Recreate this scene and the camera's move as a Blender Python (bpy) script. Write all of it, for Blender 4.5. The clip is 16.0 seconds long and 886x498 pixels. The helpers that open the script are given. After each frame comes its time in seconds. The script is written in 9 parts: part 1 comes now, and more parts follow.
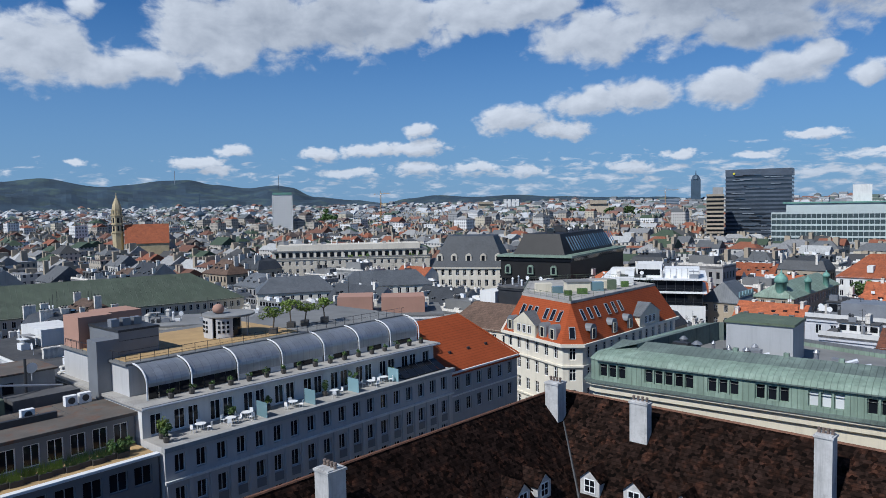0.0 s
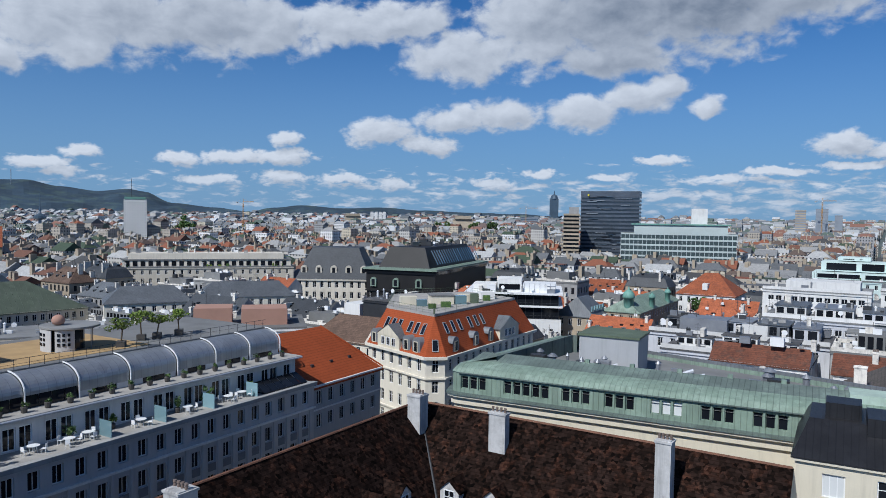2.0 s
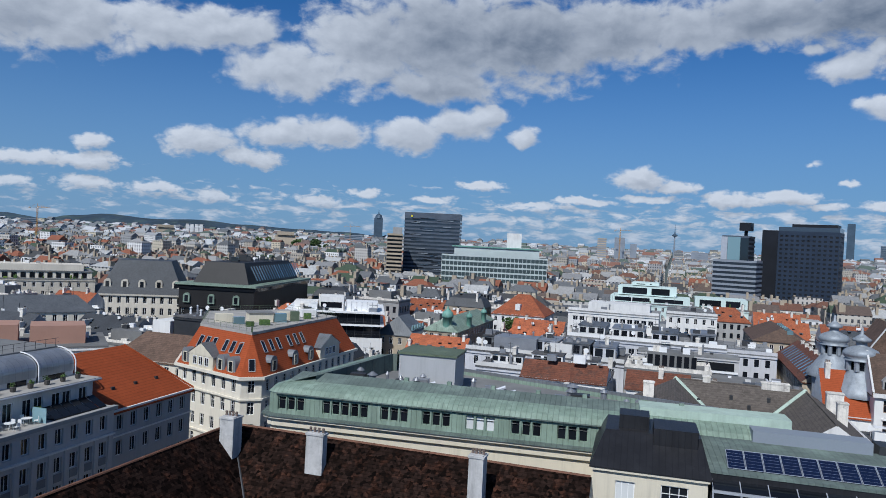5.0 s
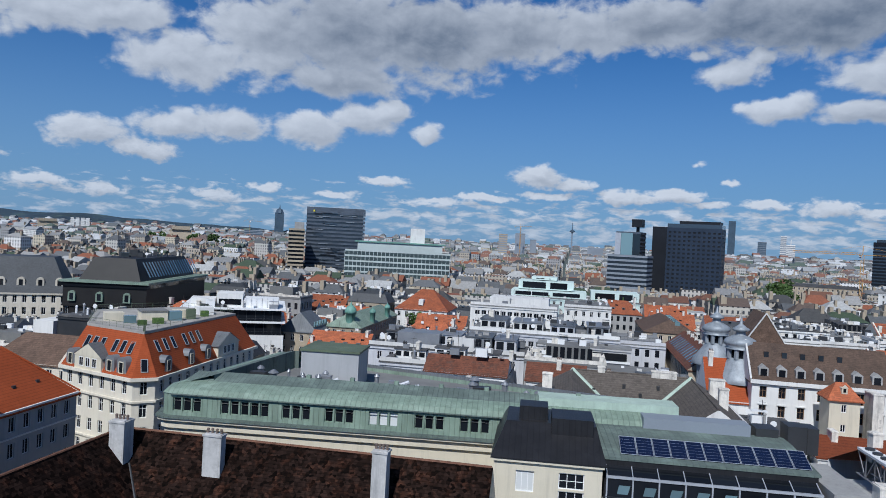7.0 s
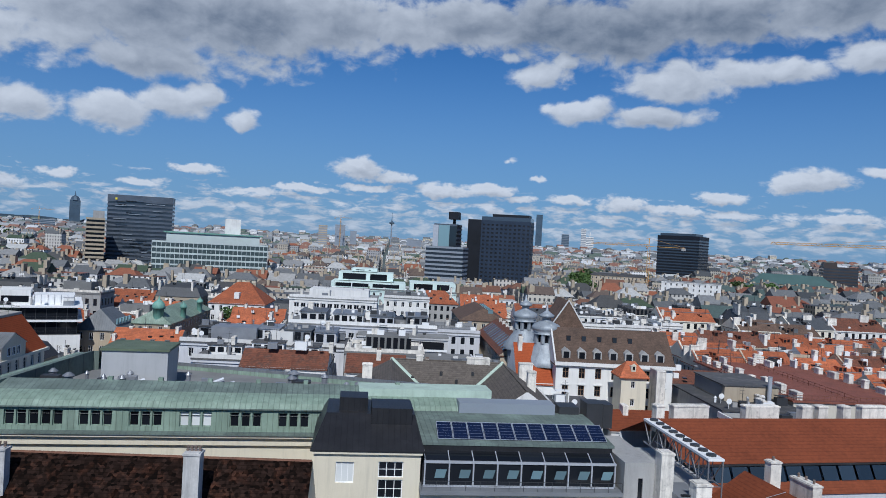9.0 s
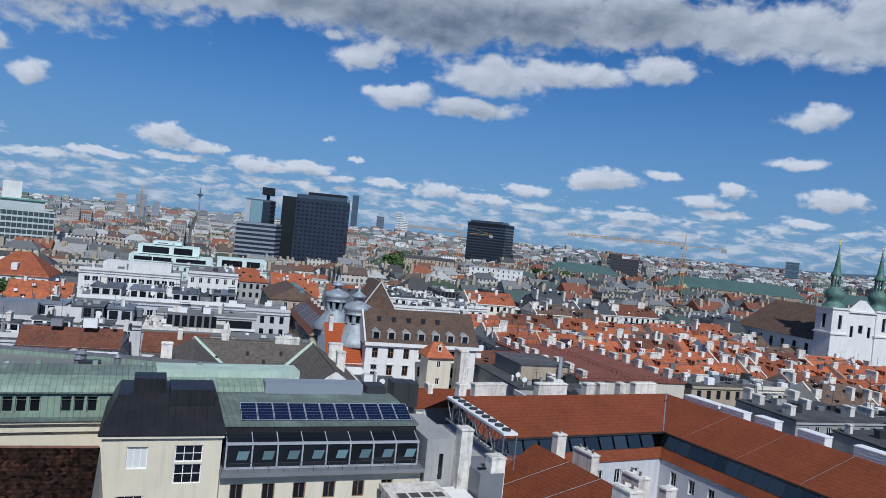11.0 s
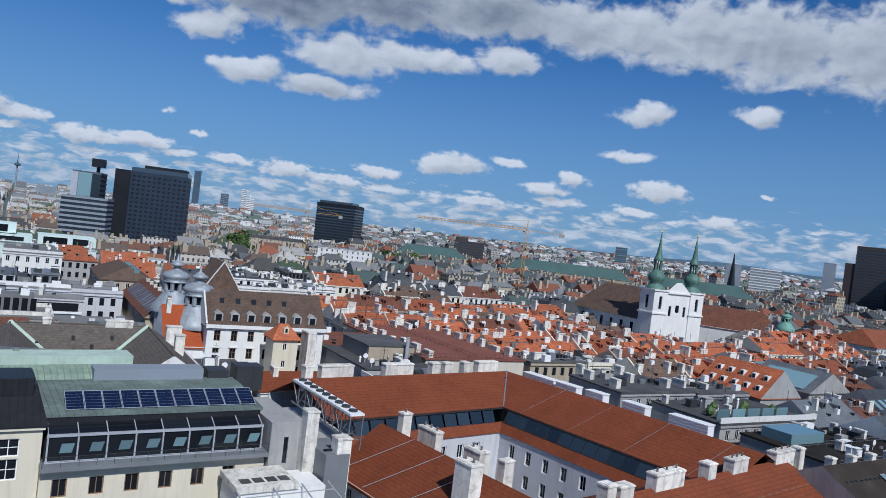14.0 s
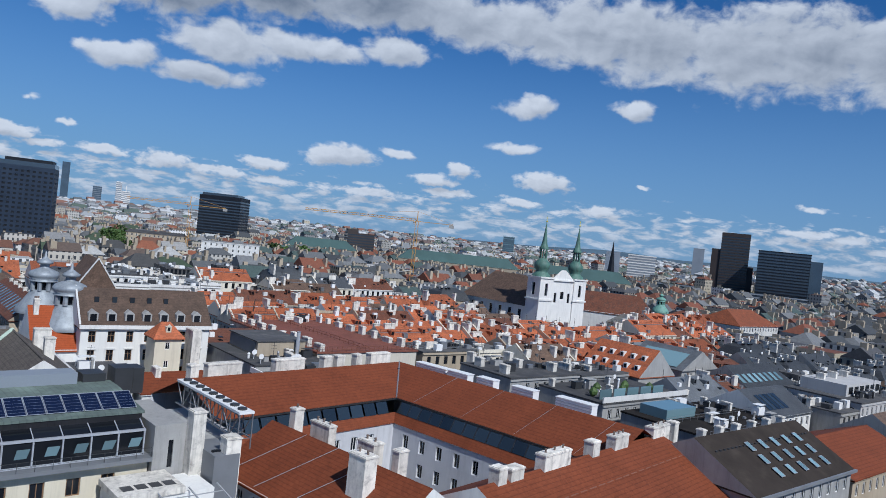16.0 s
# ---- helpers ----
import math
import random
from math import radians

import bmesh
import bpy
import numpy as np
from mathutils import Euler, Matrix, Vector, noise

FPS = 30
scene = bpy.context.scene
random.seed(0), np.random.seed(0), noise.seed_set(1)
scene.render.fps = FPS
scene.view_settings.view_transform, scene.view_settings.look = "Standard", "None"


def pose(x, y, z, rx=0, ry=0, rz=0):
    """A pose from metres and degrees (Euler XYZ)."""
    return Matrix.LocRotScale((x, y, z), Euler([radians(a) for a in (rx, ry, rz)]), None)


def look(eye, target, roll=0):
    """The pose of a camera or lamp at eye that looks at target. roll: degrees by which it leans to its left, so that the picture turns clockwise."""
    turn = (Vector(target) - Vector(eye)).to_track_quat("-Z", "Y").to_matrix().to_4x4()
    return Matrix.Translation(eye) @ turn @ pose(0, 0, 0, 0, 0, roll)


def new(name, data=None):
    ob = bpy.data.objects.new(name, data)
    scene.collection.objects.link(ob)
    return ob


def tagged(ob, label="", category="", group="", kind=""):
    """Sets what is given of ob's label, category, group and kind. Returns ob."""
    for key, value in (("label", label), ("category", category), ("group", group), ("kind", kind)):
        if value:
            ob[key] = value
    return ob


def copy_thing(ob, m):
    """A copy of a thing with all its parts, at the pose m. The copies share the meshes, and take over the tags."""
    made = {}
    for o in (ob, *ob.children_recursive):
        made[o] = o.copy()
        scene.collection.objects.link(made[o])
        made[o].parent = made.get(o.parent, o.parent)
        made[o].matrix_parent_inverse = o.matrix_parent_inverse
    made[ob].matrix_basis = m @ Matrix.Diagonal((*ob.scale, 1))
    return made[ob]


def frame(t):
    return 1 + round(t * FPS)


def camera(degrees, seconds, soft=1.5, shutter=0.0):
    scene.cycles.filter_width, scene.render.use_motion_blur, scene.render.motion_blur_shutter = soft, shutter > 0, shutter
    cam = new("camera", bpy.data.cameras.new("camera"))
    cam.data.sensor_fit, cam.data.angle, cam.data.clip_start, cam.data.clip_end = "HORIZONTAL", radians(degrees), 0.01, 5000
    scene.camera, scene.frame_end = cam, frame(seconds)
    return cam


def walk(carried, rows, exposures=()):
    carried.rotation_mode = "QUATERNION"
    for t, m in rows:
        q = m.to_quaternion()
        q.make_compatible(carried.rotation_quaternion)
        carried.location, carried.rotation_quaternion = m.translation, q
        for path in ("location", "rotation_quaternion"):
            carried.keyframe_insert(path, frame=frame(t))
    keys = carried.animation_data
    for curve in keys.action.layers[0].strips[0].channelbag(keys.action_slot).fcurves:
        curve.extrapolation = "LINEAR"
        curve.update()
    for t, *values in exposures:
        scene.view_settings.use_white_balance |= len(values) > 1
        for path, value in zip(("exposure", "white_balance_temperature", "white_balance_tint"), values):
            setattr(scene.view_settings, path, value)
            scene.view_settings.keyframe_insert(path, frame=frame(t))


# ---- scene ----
EYE = 54.0
SUN_BEARING, SUN_HEIGHT = -131.0, 46.0


def bearing(degrees, distance):
    """Plan place at a compass bearing (clockwise from +y) and distance from the viewing tower."""
    return distance * math.sin(radians(degrees)), distance * math.cos(radians(degrees))


def height(elevation, distance):
    """Height over the ground of a point seen from the tower at that elevation and distance."""
    return EYE + distance * math.tan(radians(elevation))


# camera on the tower's gallery: seconds, bearing, pitch, lean to the right
cam = camera(63.58, 16.0, soft=0.9)
ROWS = [
    (0.0, -0.00, -3.54, 1.04),
    (0.5, 2.88, -3.36, 0.60),
    (1.0, 4.88, -3.22, 0.15),
    (1.5, 7.41, -2.97, -0.35),
    (2.0, 10.73, -2.55, -0.80),
    (2.5, 13.36, -2.07, -1.11),
    (3.0, 15.88, -1.84, -1.55),
    (3.5, 18.97, -1.35, -2.46),
    (4.0, 21.42, -0.94, -2.67),
    (6.5, 29.72, -0.67, -3.04),
    (7.0, 32.49, -0.61, -2.96),
    (7.5, 36.02, -0.39, -3.04),
    (8.0, 38.16, -0.35, -2.86),
    (8.5, 42.04, -0.44, -2.90),
    (9.0, 46.85, -0.53, -3.12),
    (9.5, 51.37, -0.69, -3.51),
    (12.0, 66.16, -1.02, -6.80),
    (12.5, 67.73, -1.14, -6.83),
    (13.0, 68.88, -1.23, -6.88),
    (13.5, 70.37, -1.20, -6.80),
    (14.0, 73.82, -1.08, -6.92),
    (14.5, 76.27, -1.05, -6.87),
    (15.0, 78.35, -0.90, -6.62),
    (15.5, 80.38, -0.83, -6.36),
    (16.0, 82.59, -0.78, -6.11),
]


def aim(b, p, lean):
    eye = Vector((0, 0, EYE))
    x, y = bearing(b, math.cos(radians(p)))
    return look(eye, eye + Vector((x, y, math.sin(radians(p)))), -lean)


walk(cam, [(t, aim(b, p, lean)) for t, b, p, lean in ROWS], [(0.0, -0.30, 5850, 9), (3.0, -0.36, 5850, 9), (6.5, -0.44, 5800, 9), (9.5, -0.44, 5750, 9), (16.0, -0.38, 5750, 9)])


# ---- sky, sun ----
class Nodes:
    """A small writer of node trees."""

    def __init__(self, tree):
        self.tree = tree
        tree.nodes.clear()

    def put(self, socket, value):
        if isinstance(value, bpy.types.NodeSocket):
            self.tree.links.new(value, socket)
        else:
            socket.default_value = value

    def math(self, op, a, b=0.0, c=0.0, clamp=False):
        n = self.tree.nodes.new("ShaderNodeMath")
        n.operation, n.use_clamp = op, clamp
        for s, v in zip(n.inputs, (a, b, c)):
            self.put(s, v)
        return n.outputs[0]

    def vec(self, op, a, b=(0, 0, 0), c=(0, 0, 0)):
        n = self.tree.nodes.new("ShaderNodeVectorMath")
        n.operation = op
        for s, v in zip(n.inputs, (a, b, c)):
            self.put(s, v)
        return n.outputs["Value"] if op in ("LENGTH", "DOT_PRODUCT") else n.outputs["Vector"]

    def mix(self, fac, a, b, blend="MIX"):
        n = self.tree.nodes.new("ShaderNodeMix")
        n.data_type, n.blend_type = "RGBA", blend
        self.put(n.inputs[0], fac)
        for s, v in zip((n.inputs[6], n.inputs[7]), (a, b)):
            self.put(s, (*v, 1) if isinstance(v, tuple) and len(v) == 3 else v)
        return n.outputs[2]

    def noise(self, vector, scale, detail=4.0, rough=0.55, distort=0.0):
        n = self.tree.nodes.new("ShaderNodeTexNoise")
        n.inputs["Scale"].default_value, n.inputs["Detail"].default_value = scale, detail
        n.inputs["Roughness"].default_value, n.inputs["Distortion"].default_value = rough, distort
        self.put(n.inputs["Vector"], vector)
        return n.outputs["Fac"]

    def ramp(self, value, a, b, c=0.0, d=1.0, smooth=False):
        n = self.tree.nodes.new("ShaderNodeMapRange")
        n.interpolation_type = "SMOOTHSTEP" if smooth else "LINEAR"
        for s, v in zip(n.inputs, (value, a, b, c, d)):
            self.put(s, v)
        return n.outputs[0]


# cumulus clouds, lobe by lobe: bearing, elevation, half width, half height (degrees), greyness of the base (below zero: thin)
CLOUDS = [
    (-28.5, 11, 4.1, 2.6, 0.15), (-30.1, 12, 1.9, 1.4, 0), (-24.8, 10.2, 2.8, 1.5, 0.1), (-21.8, 10.6, 2.8, 1.3, 0), (-25.9, 14.1, 1.7, 1.1, -0.1),
    (-18.5, 13.5, 3.5, 3.3, 0.1), (-13.4, 13.9, 6.5, 2.9, 0.4), (-7.4, 14.1, 6.5, 2.8, 0.5), (-16.4, 11.4, 2.8, 1.5, 0.2), (-2.5, 14.1, 3.7, 2.2, 0.3),
    (2.4, 14.5, 3.3, 1.8, 0.1), (6.8, 15, 5.1, 1.7, 0.2), (-16, 4.2, 1.4, 0.6, 0), (-18.7, 3.4, 2.4, 0.5, 0), (-17.4, 2.8, 1.7, 0.4, 0), (-9.5, 4.1, 1.7, 0.6, 0),
    (-5.6, 4.4, 2.8, 0.7, 0), (-1.6, 5.9, 1.1, 0.7, 0), (-2.1, 4.5, 2.6, 0.7, 0), (-1.9, 2.9, 2.1, 0.6, 0), (2.6, 2.9, 2.2, 0.5, 0), (6.7, 2.5, 1.4, 0.5, 0),
    (-7.7, 2.7, 2.2, 0.4, 0), (-27.1, 3.7, 0.8, 0.3, 0), (12.1, 12.5, 4.7, 2.3, 0.15), (17.8, 15, 5.1, 3.6, 0.25), (24.1, 15.7, 7.9, 4, 0.75),
    (30.7, 15.8, 7.4, 4, 0.85), (37.1, 16.3, 7, 2.9, 0.65), (42.8, 16.5, 5.1, 2, 0.5), (47.6, 16.9, 5.1, 1.9, 0.75), (24.2, 12.1, 6, 1.4, 0.65),
    (5.7, 6.6, 2.9, 1.2, 0), (9.3, 5.7, 2.8, 0.7, 0.1), (11.4, 7.6, 2.8, 1.1, 0), (15.6, 8.1, 3.1, 1.3, 0.1), (21.7, 8.2, 3, 1.4, 0.1), (25.7, 9.3, 3.3, 1.3, 0.15),
    (27.8, 9.9, 1.7, 0.9, 0), (30.7, 8.5, 1.4, 1, 0.1), (39.9, 5.5, 2.2, 0.9, 0.1), (42.6, 5, 1.6, 0.5, 0.1), (27.5, 4.6, 2, 0.4, 0),
    (18.3, 3.6, 1.6, 0.4, 0), (14.7, 2.8, 1.9, 0.4, 0), (46.4, 4.2, 2.3, 0.6, 0), (50, 4.5, 2.4, 0.4, 0), (40.6, 4.1, 2.6, 0.3, 0), (35.7, 3.5, 2.3, 0.4, 0),
    (32.2, 3.2, 1.7, 0.3, 0), (24, 3.2, 1.6, 0.3, 0), (51.9, 6.9, 1.4, 0.5, -0.15), (45.5, 16.4, 2.9, 1.3, 0), (49, 17.3, 4.7, 2.2, 0.6), (54.3, 17, 6, 2.6, 1),
    (60.6, 17, 7, 2.7, 1.05), (53.9, 13.3, 2.4, 1.1, 0), (55.8, 14.5, 1.3, 0.7, 0), (51.6, 14.7, 1.3, 0.8, -0.12), (39.7, 5.6, 2.1, 0.8, 0.1),
    (51.4, 6.8, 1.2, 0.4, -0.15), (46.2, 4.1, 2, 0.5, 0), (50.2, 4.3, 2.1, 0.5, 0), (54.1, 5.4, 0.8, 0.3, -0.1), (56.7, 3.9, 2, 0.4, 0), (60.9, 3.8, 2, 0.7, 0),
    (67.8, 4.4, 1.8, 0.4, 0), (72.7, 5.6, 2.3, 0.9, 0.1), (68.6, 3.2, 1.9, 0.4, 0), (65.2, 3.3, 1.7, 0.4, 0), (57.2, 10.7, 3.3, 1, 0), (64.2, 13, 4.5, 1.7, 0.15),
    (70.1, 13.5, 4.7, 1.1, 0.15), (62.8, 10.3, 4.5, 0.8, 0.5), (77.2, 14.2, 2.8, 1.2, 0.2), (59.4, 16.1, 7, 2, 1), (67.3, 17.2, 7, 2.2, 1),
    (75.4, 17.7, 7, 2.4, 0.8), (82, 17.1, 5.6, 2.1, 0.45), (87.4, 16.9, 6, 2.4, 0.3), (92.8, 16.9, 6.5, 2.9, 0.4), (97.2, 16.2, 5.1, 2.9, 0.5),
    (88.5, 11, 2.4, 0.9, 0), (96.4, 11.3, 1.9, 0.8, 0), (87.5, 7.8, 1.8, 0.5, 0), (73.8, 5.7, 2.6, 0.9, 0.1), (78.1, 6.4, 1.6, 0.4, 0),
    (81.2, 4.7, 2, 0.5, 0), (83.4, 5.6, 1.4, 0.6, 0), (90.1, 5.3, 2.4, 0.7, 0.1), (82.4, 3.8, 2.2, 0.4, 0), (88.3, 3.5, 1.7, 0.4, 0), (94.5, 3.5, 1.7, 0.5, 0),
    (60.9, 3.8, 1.9, 0.6, 0), (68, 4.3, 1.5, 0.4, 0), (46.9, 4.1, 2.9, 0.5, 0), (57.3, 3.9, 1.4, 0.3, 0), (52.6, 3.8, 1.7, 0.3, 0), (63.6, 3.4, 1.7, 0.4, 0),
    (75.9, 3.1, 2.2, 0.4, 0), (103.9, 15.8, 6.5, 3.3, 0.45), (108.8, 15.7, 5.6, 3.1, 0.55), (112.6, 15.4, 4.2, 2.8, 0.5), (116.6, 14.5, 5.6, 2.8, 0.5),
    (96.5, 11.3, 1.6, 0.8, 0), (97.9, 5.6, 0.8, 0.3, -0.1), (109.4, 3.2, 1.9, 0.3, 0), (109.6, 5, 1.3, 0.3, -0.1), (111.9, 2.8, 1.9, 0.4, 0),
]


def cloud_density():
    """Group: how thick the clouds are in a direction (bearing, elevation, both in degrees), and how grey their bases."""
    g = bpy.data.node_groups.new("cloud_density", "ShaderNodeTree")
    g.interface.new_socket("Place", in_out="INPUT", socket_type="NodeSocketVector")
    g.interface.new_socket("Thick", in_out="OUTPUT", socket_type="NodeSocketFloat")
    g.interface.new_socket("Grey", in_out="OUTPUT", socket_type="NodeSocketFloat")
    n = Nodes(g)
    place = g.nodes.new("NodeGroupInput").outputs[0]
    wob = g.nodes.new("ShaderNodeTexNoise")
    wob.inputs["Scale"].default_value, wob.inputs["Detail"].default_value = 0.42, 3
    n.put(wob.inputs["Vector"], place)
    shift = n.vec("MULTIPLY", n.vec("SUBTRACT", wob.outputs["Color"], (.5, .5, .5)), (2.2, 1.3, 0))
    moved = n.vec("ADD", place, shift)
    best, grey = -0.5, 0.0
    for b, e, w, h, k in CLOUDS:
        off = n.vec("MULTIPLY", n.vec("SUBTRACT", moved, (b, e, 0)), (0.80 / w, 0.80 / h, 0))
        lobe = n.math("SUBTRACT", 1.0 + min(0, k) * 2.6, n.vec("LENGTH", off))
        best = n.math("MAXIMUM", best, lobe)
        if k > 0:
            grey = n.math("MAXIMUM", grey, n.math("MULTIPLY_ADD", lobe, k, .25 * k))
    sep = g.nodes.new("ShaderNodeSeparateXYZ")
    n.put(sep.inputs[0], place)
    # cauliflower edges: billows at three sizes, the smaller the nearer the horizon
    near = n.ramp(sep.outputs[1], 3.0, 11.0, 1.0, 0.0, True)
    billow = n.noise(n.vec("MULTIPLY", place, (.42, .62, 1)), 1.0, 7.0, .56, .25)
    crumb = n.noise(n.vec("MULTIPLY", place, (1.5, 2.6, 1)), 1.0, 5.0, .58, .2)
    fine = n.math("ADD", n.math("MULTIPLY", billow, n.math("MULTIPLY_ADD", near, -.7, 1.0)), n.math("MULTIPLY", crumb, n.math("MULTIPLY", near, .7)))
    # rows of small clouds low over the horizon
    low = n.noise(n.vec("ADD", n.vec("MULTIPLY", place, (.55, 1.75, 1)), (31.7, 4.2, 0)), 1.0, 7.0, .58, .3)
    belt = n.math("MULTIPLY", n.ramp(sep.outputs[1], -0.4, .9, 0.35, 1, True), n.ramp(sep.outputs[1], 2.0, 6.5, 1, 0, True))
    belt = n.math("MULTIPLY", belt, n.ramp(sep.outputs[0], -25.0, 45.0, 0.74, 1.0, True))
    small = n.math("MULTIPLY_ADD", belt, 0.86, n.math("MULTIPLY_ADD", low, 2.3, -1.84))
    big = n.math("ADD", n.math("MULTIPLY", best, 1.15), n.math("MULTIPLY_ADD", fine, 1.6, -.96))
    out = g.nodes.new("NodeGroupOutput")
    n.put(out.inputs[0], n.math("MAXIMUM", big, small))
    n.put(out.inputs[1], grey)
    return g


def make_world():
    world = bpy.data.worlds.new("daylight")
    scene.world = world
    world.use_nodes = True
    n = Nodes(world.node_tree)
    t = n.tree
    sky = t.nodes.new("ShaderNodeTexSky")
    sky.sky_type, sky.sun_disc = "NISHITA", False
    sky.sun_elevation, sky.sun_rotation = radians(SUN_HEIGHT), radians(SUN_BEARING)
    sky.altitude, sky.air_density, sky.dust_density, sky.ozone_density = 200, 1.0, 0.4, 3.0
    way = t.nodes.new("ShaderNodeTexCoord").outputs["Generated"]
    sep = t.nodes.new("ShaderNodeSeparateXYZ")
    n.put(sep.inputs[0], way)
    az = n.math("MULTIPLY", n.math("ARCTAN2", sep.outputs[0], sep.outputs[1]), 180 / math.pi)
    el = n.math("MULTIPLY", n.math("ARCSINE", sep.outputs[2]), 180 / math.pi)
    place = t.nodes.new("ShaderNodeCombineXYZ")
    n.put(place.inputs[0], az)
    n.put(place.inputs[1], el)
    group = cloud_density()

    def thick(v):
        g = t.nodes.new("ShaderNodeGroup")
        g.node_tree = group
        n.put(g.inputs[0], v)
        return g.outputs

    here, grey = thick(place.outputs[0])
    above = thick(n.vec("ADD", place.outputs[0], (-0.45, 0.62, 0)))[0]
    cover = n.ramp(here, -0.06, 0.42, 0, 1, True)
    relief = n.math("MINIMUM", n.math("MAXIMUM", n.math("MULTIPLY", n.math("SUBTRACT", here, above), .42), -.16), .30)
    body = n.math("SUBTRACT", n.ramp(here, 0.05, 1.2, 0.74, 0.60), n.math("MULTIPLY", n.ramp(grey, 0.0, 1.3, 0.0, 1.0, True), .60))
    lit = n.math("ADD", relief, body, clamp=True)
    cloud = n.mix(lit, (.205, .25, .325), (.86, .885, .93))
    blue = n.mix(1.0, sky.outputs[0], SKY_TINT, "MULTIPLY")
    blue = n.mix(n.ramp(el, -2.0, 19.0, 0.78, 0.0, True), blue, (.275, .43, .65))
    # sky towards the zenith deepened to lower the fill light in shadows
    blue = n.mix(n.ramp(el, 20.0, 65.0, 0.0, 0.5, True), blue, (.02, .05, .12))
    far = n.ramp(el, 0.0, 4.0, 0.66, 0.97, True)
    both = n.mix(n.math("MULTIPLY", cover, far), blue, cloud)
    # broken cloud overhead, above the view, added to grey the blue fill light
    high = n.math("MULTIPLY", n.ramp(n.noise(way, 2.6, 5.0, .55), .50, .66, 0, .8, True), n.ramp(el, 25.0, 36.0, 0, 1, True))
    both = n.mix(high, both, (.30, .31, .33))
    bg = t.nodes.new("ShaderNodeBackground")
    n.put(bg.inputs[0], both)
    bg.inputs[1].default_value = 1.0
    n.put(t.nodes.new("ShaderNodeOutputWorld").inputs[0], bg.outputs[0])


SKY_TINT = (0.0285, 0.0610, 0.0945)
make_world()
sun = new("sun", bpy.data.lights.new("sun", "SUN"))
sun.data.energy, sun.data.angle, sun.data.color = 5.2, radians(0.55), (1.0, .95, .87)
sx, sy = bearing(SUN_BEARING, 100 * math.cos(radians(SUN_HEIGHT)))
sun.matrix_world = look((sx, sy, 100 * math.sin(radians(SUN_HEIGHT))), (0, 0, 0))


# ---- materials ----
def material(name, colour, rough=0.8, metal=0.0, var=0.25, scale=0.35, fine=6.0, bump=0.15, rand=0.0, rows=0.0, row_dark=0.35, seams=0.0,
             second=None, second_at=0.5, spots=0.0, island=False, spec=0.5, streak=0.0, seam_turn=0.0):
    """A weathered surface: large stains, fine grain and relief; rows of tiles or courses of that height; standing seams of that width."""
    mat = bpy.data.materials.new(name)
    mat.use_nodes = True
    n = Nodes(mat.node_tree)
    t = n.tree
    geo = t.nodes.new("ShaderNodeNewGeometry")
    pos = geo.outputs["Position"]
    big = n.noise(pos, scale, 5, .6)
    grain = n.noise(pos, fine, 4, .65)
    base = (*colour, 1)
    col = base
    if second:
        col = n.mix(n.ramp(n.noise(n.vec("ADD", pos, (17, 5, 3)), scale * 1.7, 6, .65), second_at - .08, second_at + .14, 0, 1, True), base, (*second, 1))
    k = n.math("ADD", n.ramp(big, .25, .75, 1 - var, 1 + var), n.math("MULTIPLY", n.math("SUBTRACT", grain, .5), var * 1.4))
    if streak:
        drip = n.noise(n.vec("MULTIPLY", pos, (1.3, 1.3, .12)), 1.0, 4, .7)
        k = n.math("MULTIPLY", k, n.ramp(drip, .45, .75, 1.0, 1 - streak, True))
    if rand:
        info = geo.outputs["Random Per Island"] if island else t.nodes.new("ShaderNodeObjectInfo").outputs["Random"]
        k = n.math("MULTIPLY", k, n.ramp(info, 0, 1, 1 - rand, 1 + rand))
    height_of = n.math("MULTIPLY", grain, .6)
    sep = t.nodes.new("ShaderNodeSeparateXYZ")
    n.put(sep.inputs[0], pos)
    if rows:
        lift = n.math("FRACT", n.math("DIVIDE", sep.outputs[2], rows))
        k = n.math("MULTIPLY", k, n.ramp(lift, 0.0, .3, 1 - row_dark, 1.0))
        cell = n.tree.nodes.new("ShaderNodeTexVoronoi")
        cell.inputs["Scale"].default_value = 1 / (rows * 1.25)
        n.put(cell.inputs["Vector"], pos)
        tone = n.tree.nodes.new("ShaderNodeSeparateColor")
        n.put(tone.inputs[0], cell.outputs["Color"])
        k = n.math("MULTIPLY", k, n.ramp(tone.outputs[0], 0, 1, 1 - spots, 1 + spots))
        height_of = n.math("ADD", height_of, lift)
    if seams:
        c, s = math.cos(radians(seam_turn)), math.sin(radians(seam_turn))
        along = n.vec("DOT_PRODUCT", pos, (c, s, 0))
        line = n.math("PINGPONG", along, seams / 2)
        edge = n.ramp(line, 0.0, .05, 1, 0, True)
        k = n.math("MULTIPLY", k, n.math("SUBTRACT", 1.0, n.math("MULTIPLY", edge, .30)))
        sheet = n.noise(n.vec("MULTIPLY", n.vec("SNAP", pos, (seams, seams, 2.6)), (9.1, 7.3, 3.7)), 1.0, 0)
        k = n.math("MULTIPLY", k, n.ramp(sheet, .2, .8, .88, 1.12))
        height_of = n.math("ADD", height_of, n.math("MULTIPLY", edge, 2.0))
    grey = t.nodes.new("ShaderNodeCombineColor")
    for i in range(3):
        n.put(grey.inputs[i], k)
    out = n.mix(1.0, col, grey.outputs[0], "MULTIPLY")
    bsdf = t.nodes.new("ShaderNodeBsdfPrincipled")
    n.put(bsdf.inputs["Base Color"], out)
    n.put(bsdf.inputs["Roughness"], n.ramp(grain, .2, .8, max(.03, rough - .08), min(1, rough + .08)))
    bsdf.inputs["Metallic"].default_value = metal
    bsdf.inputs["Specular IOR Level"].default_value = spec
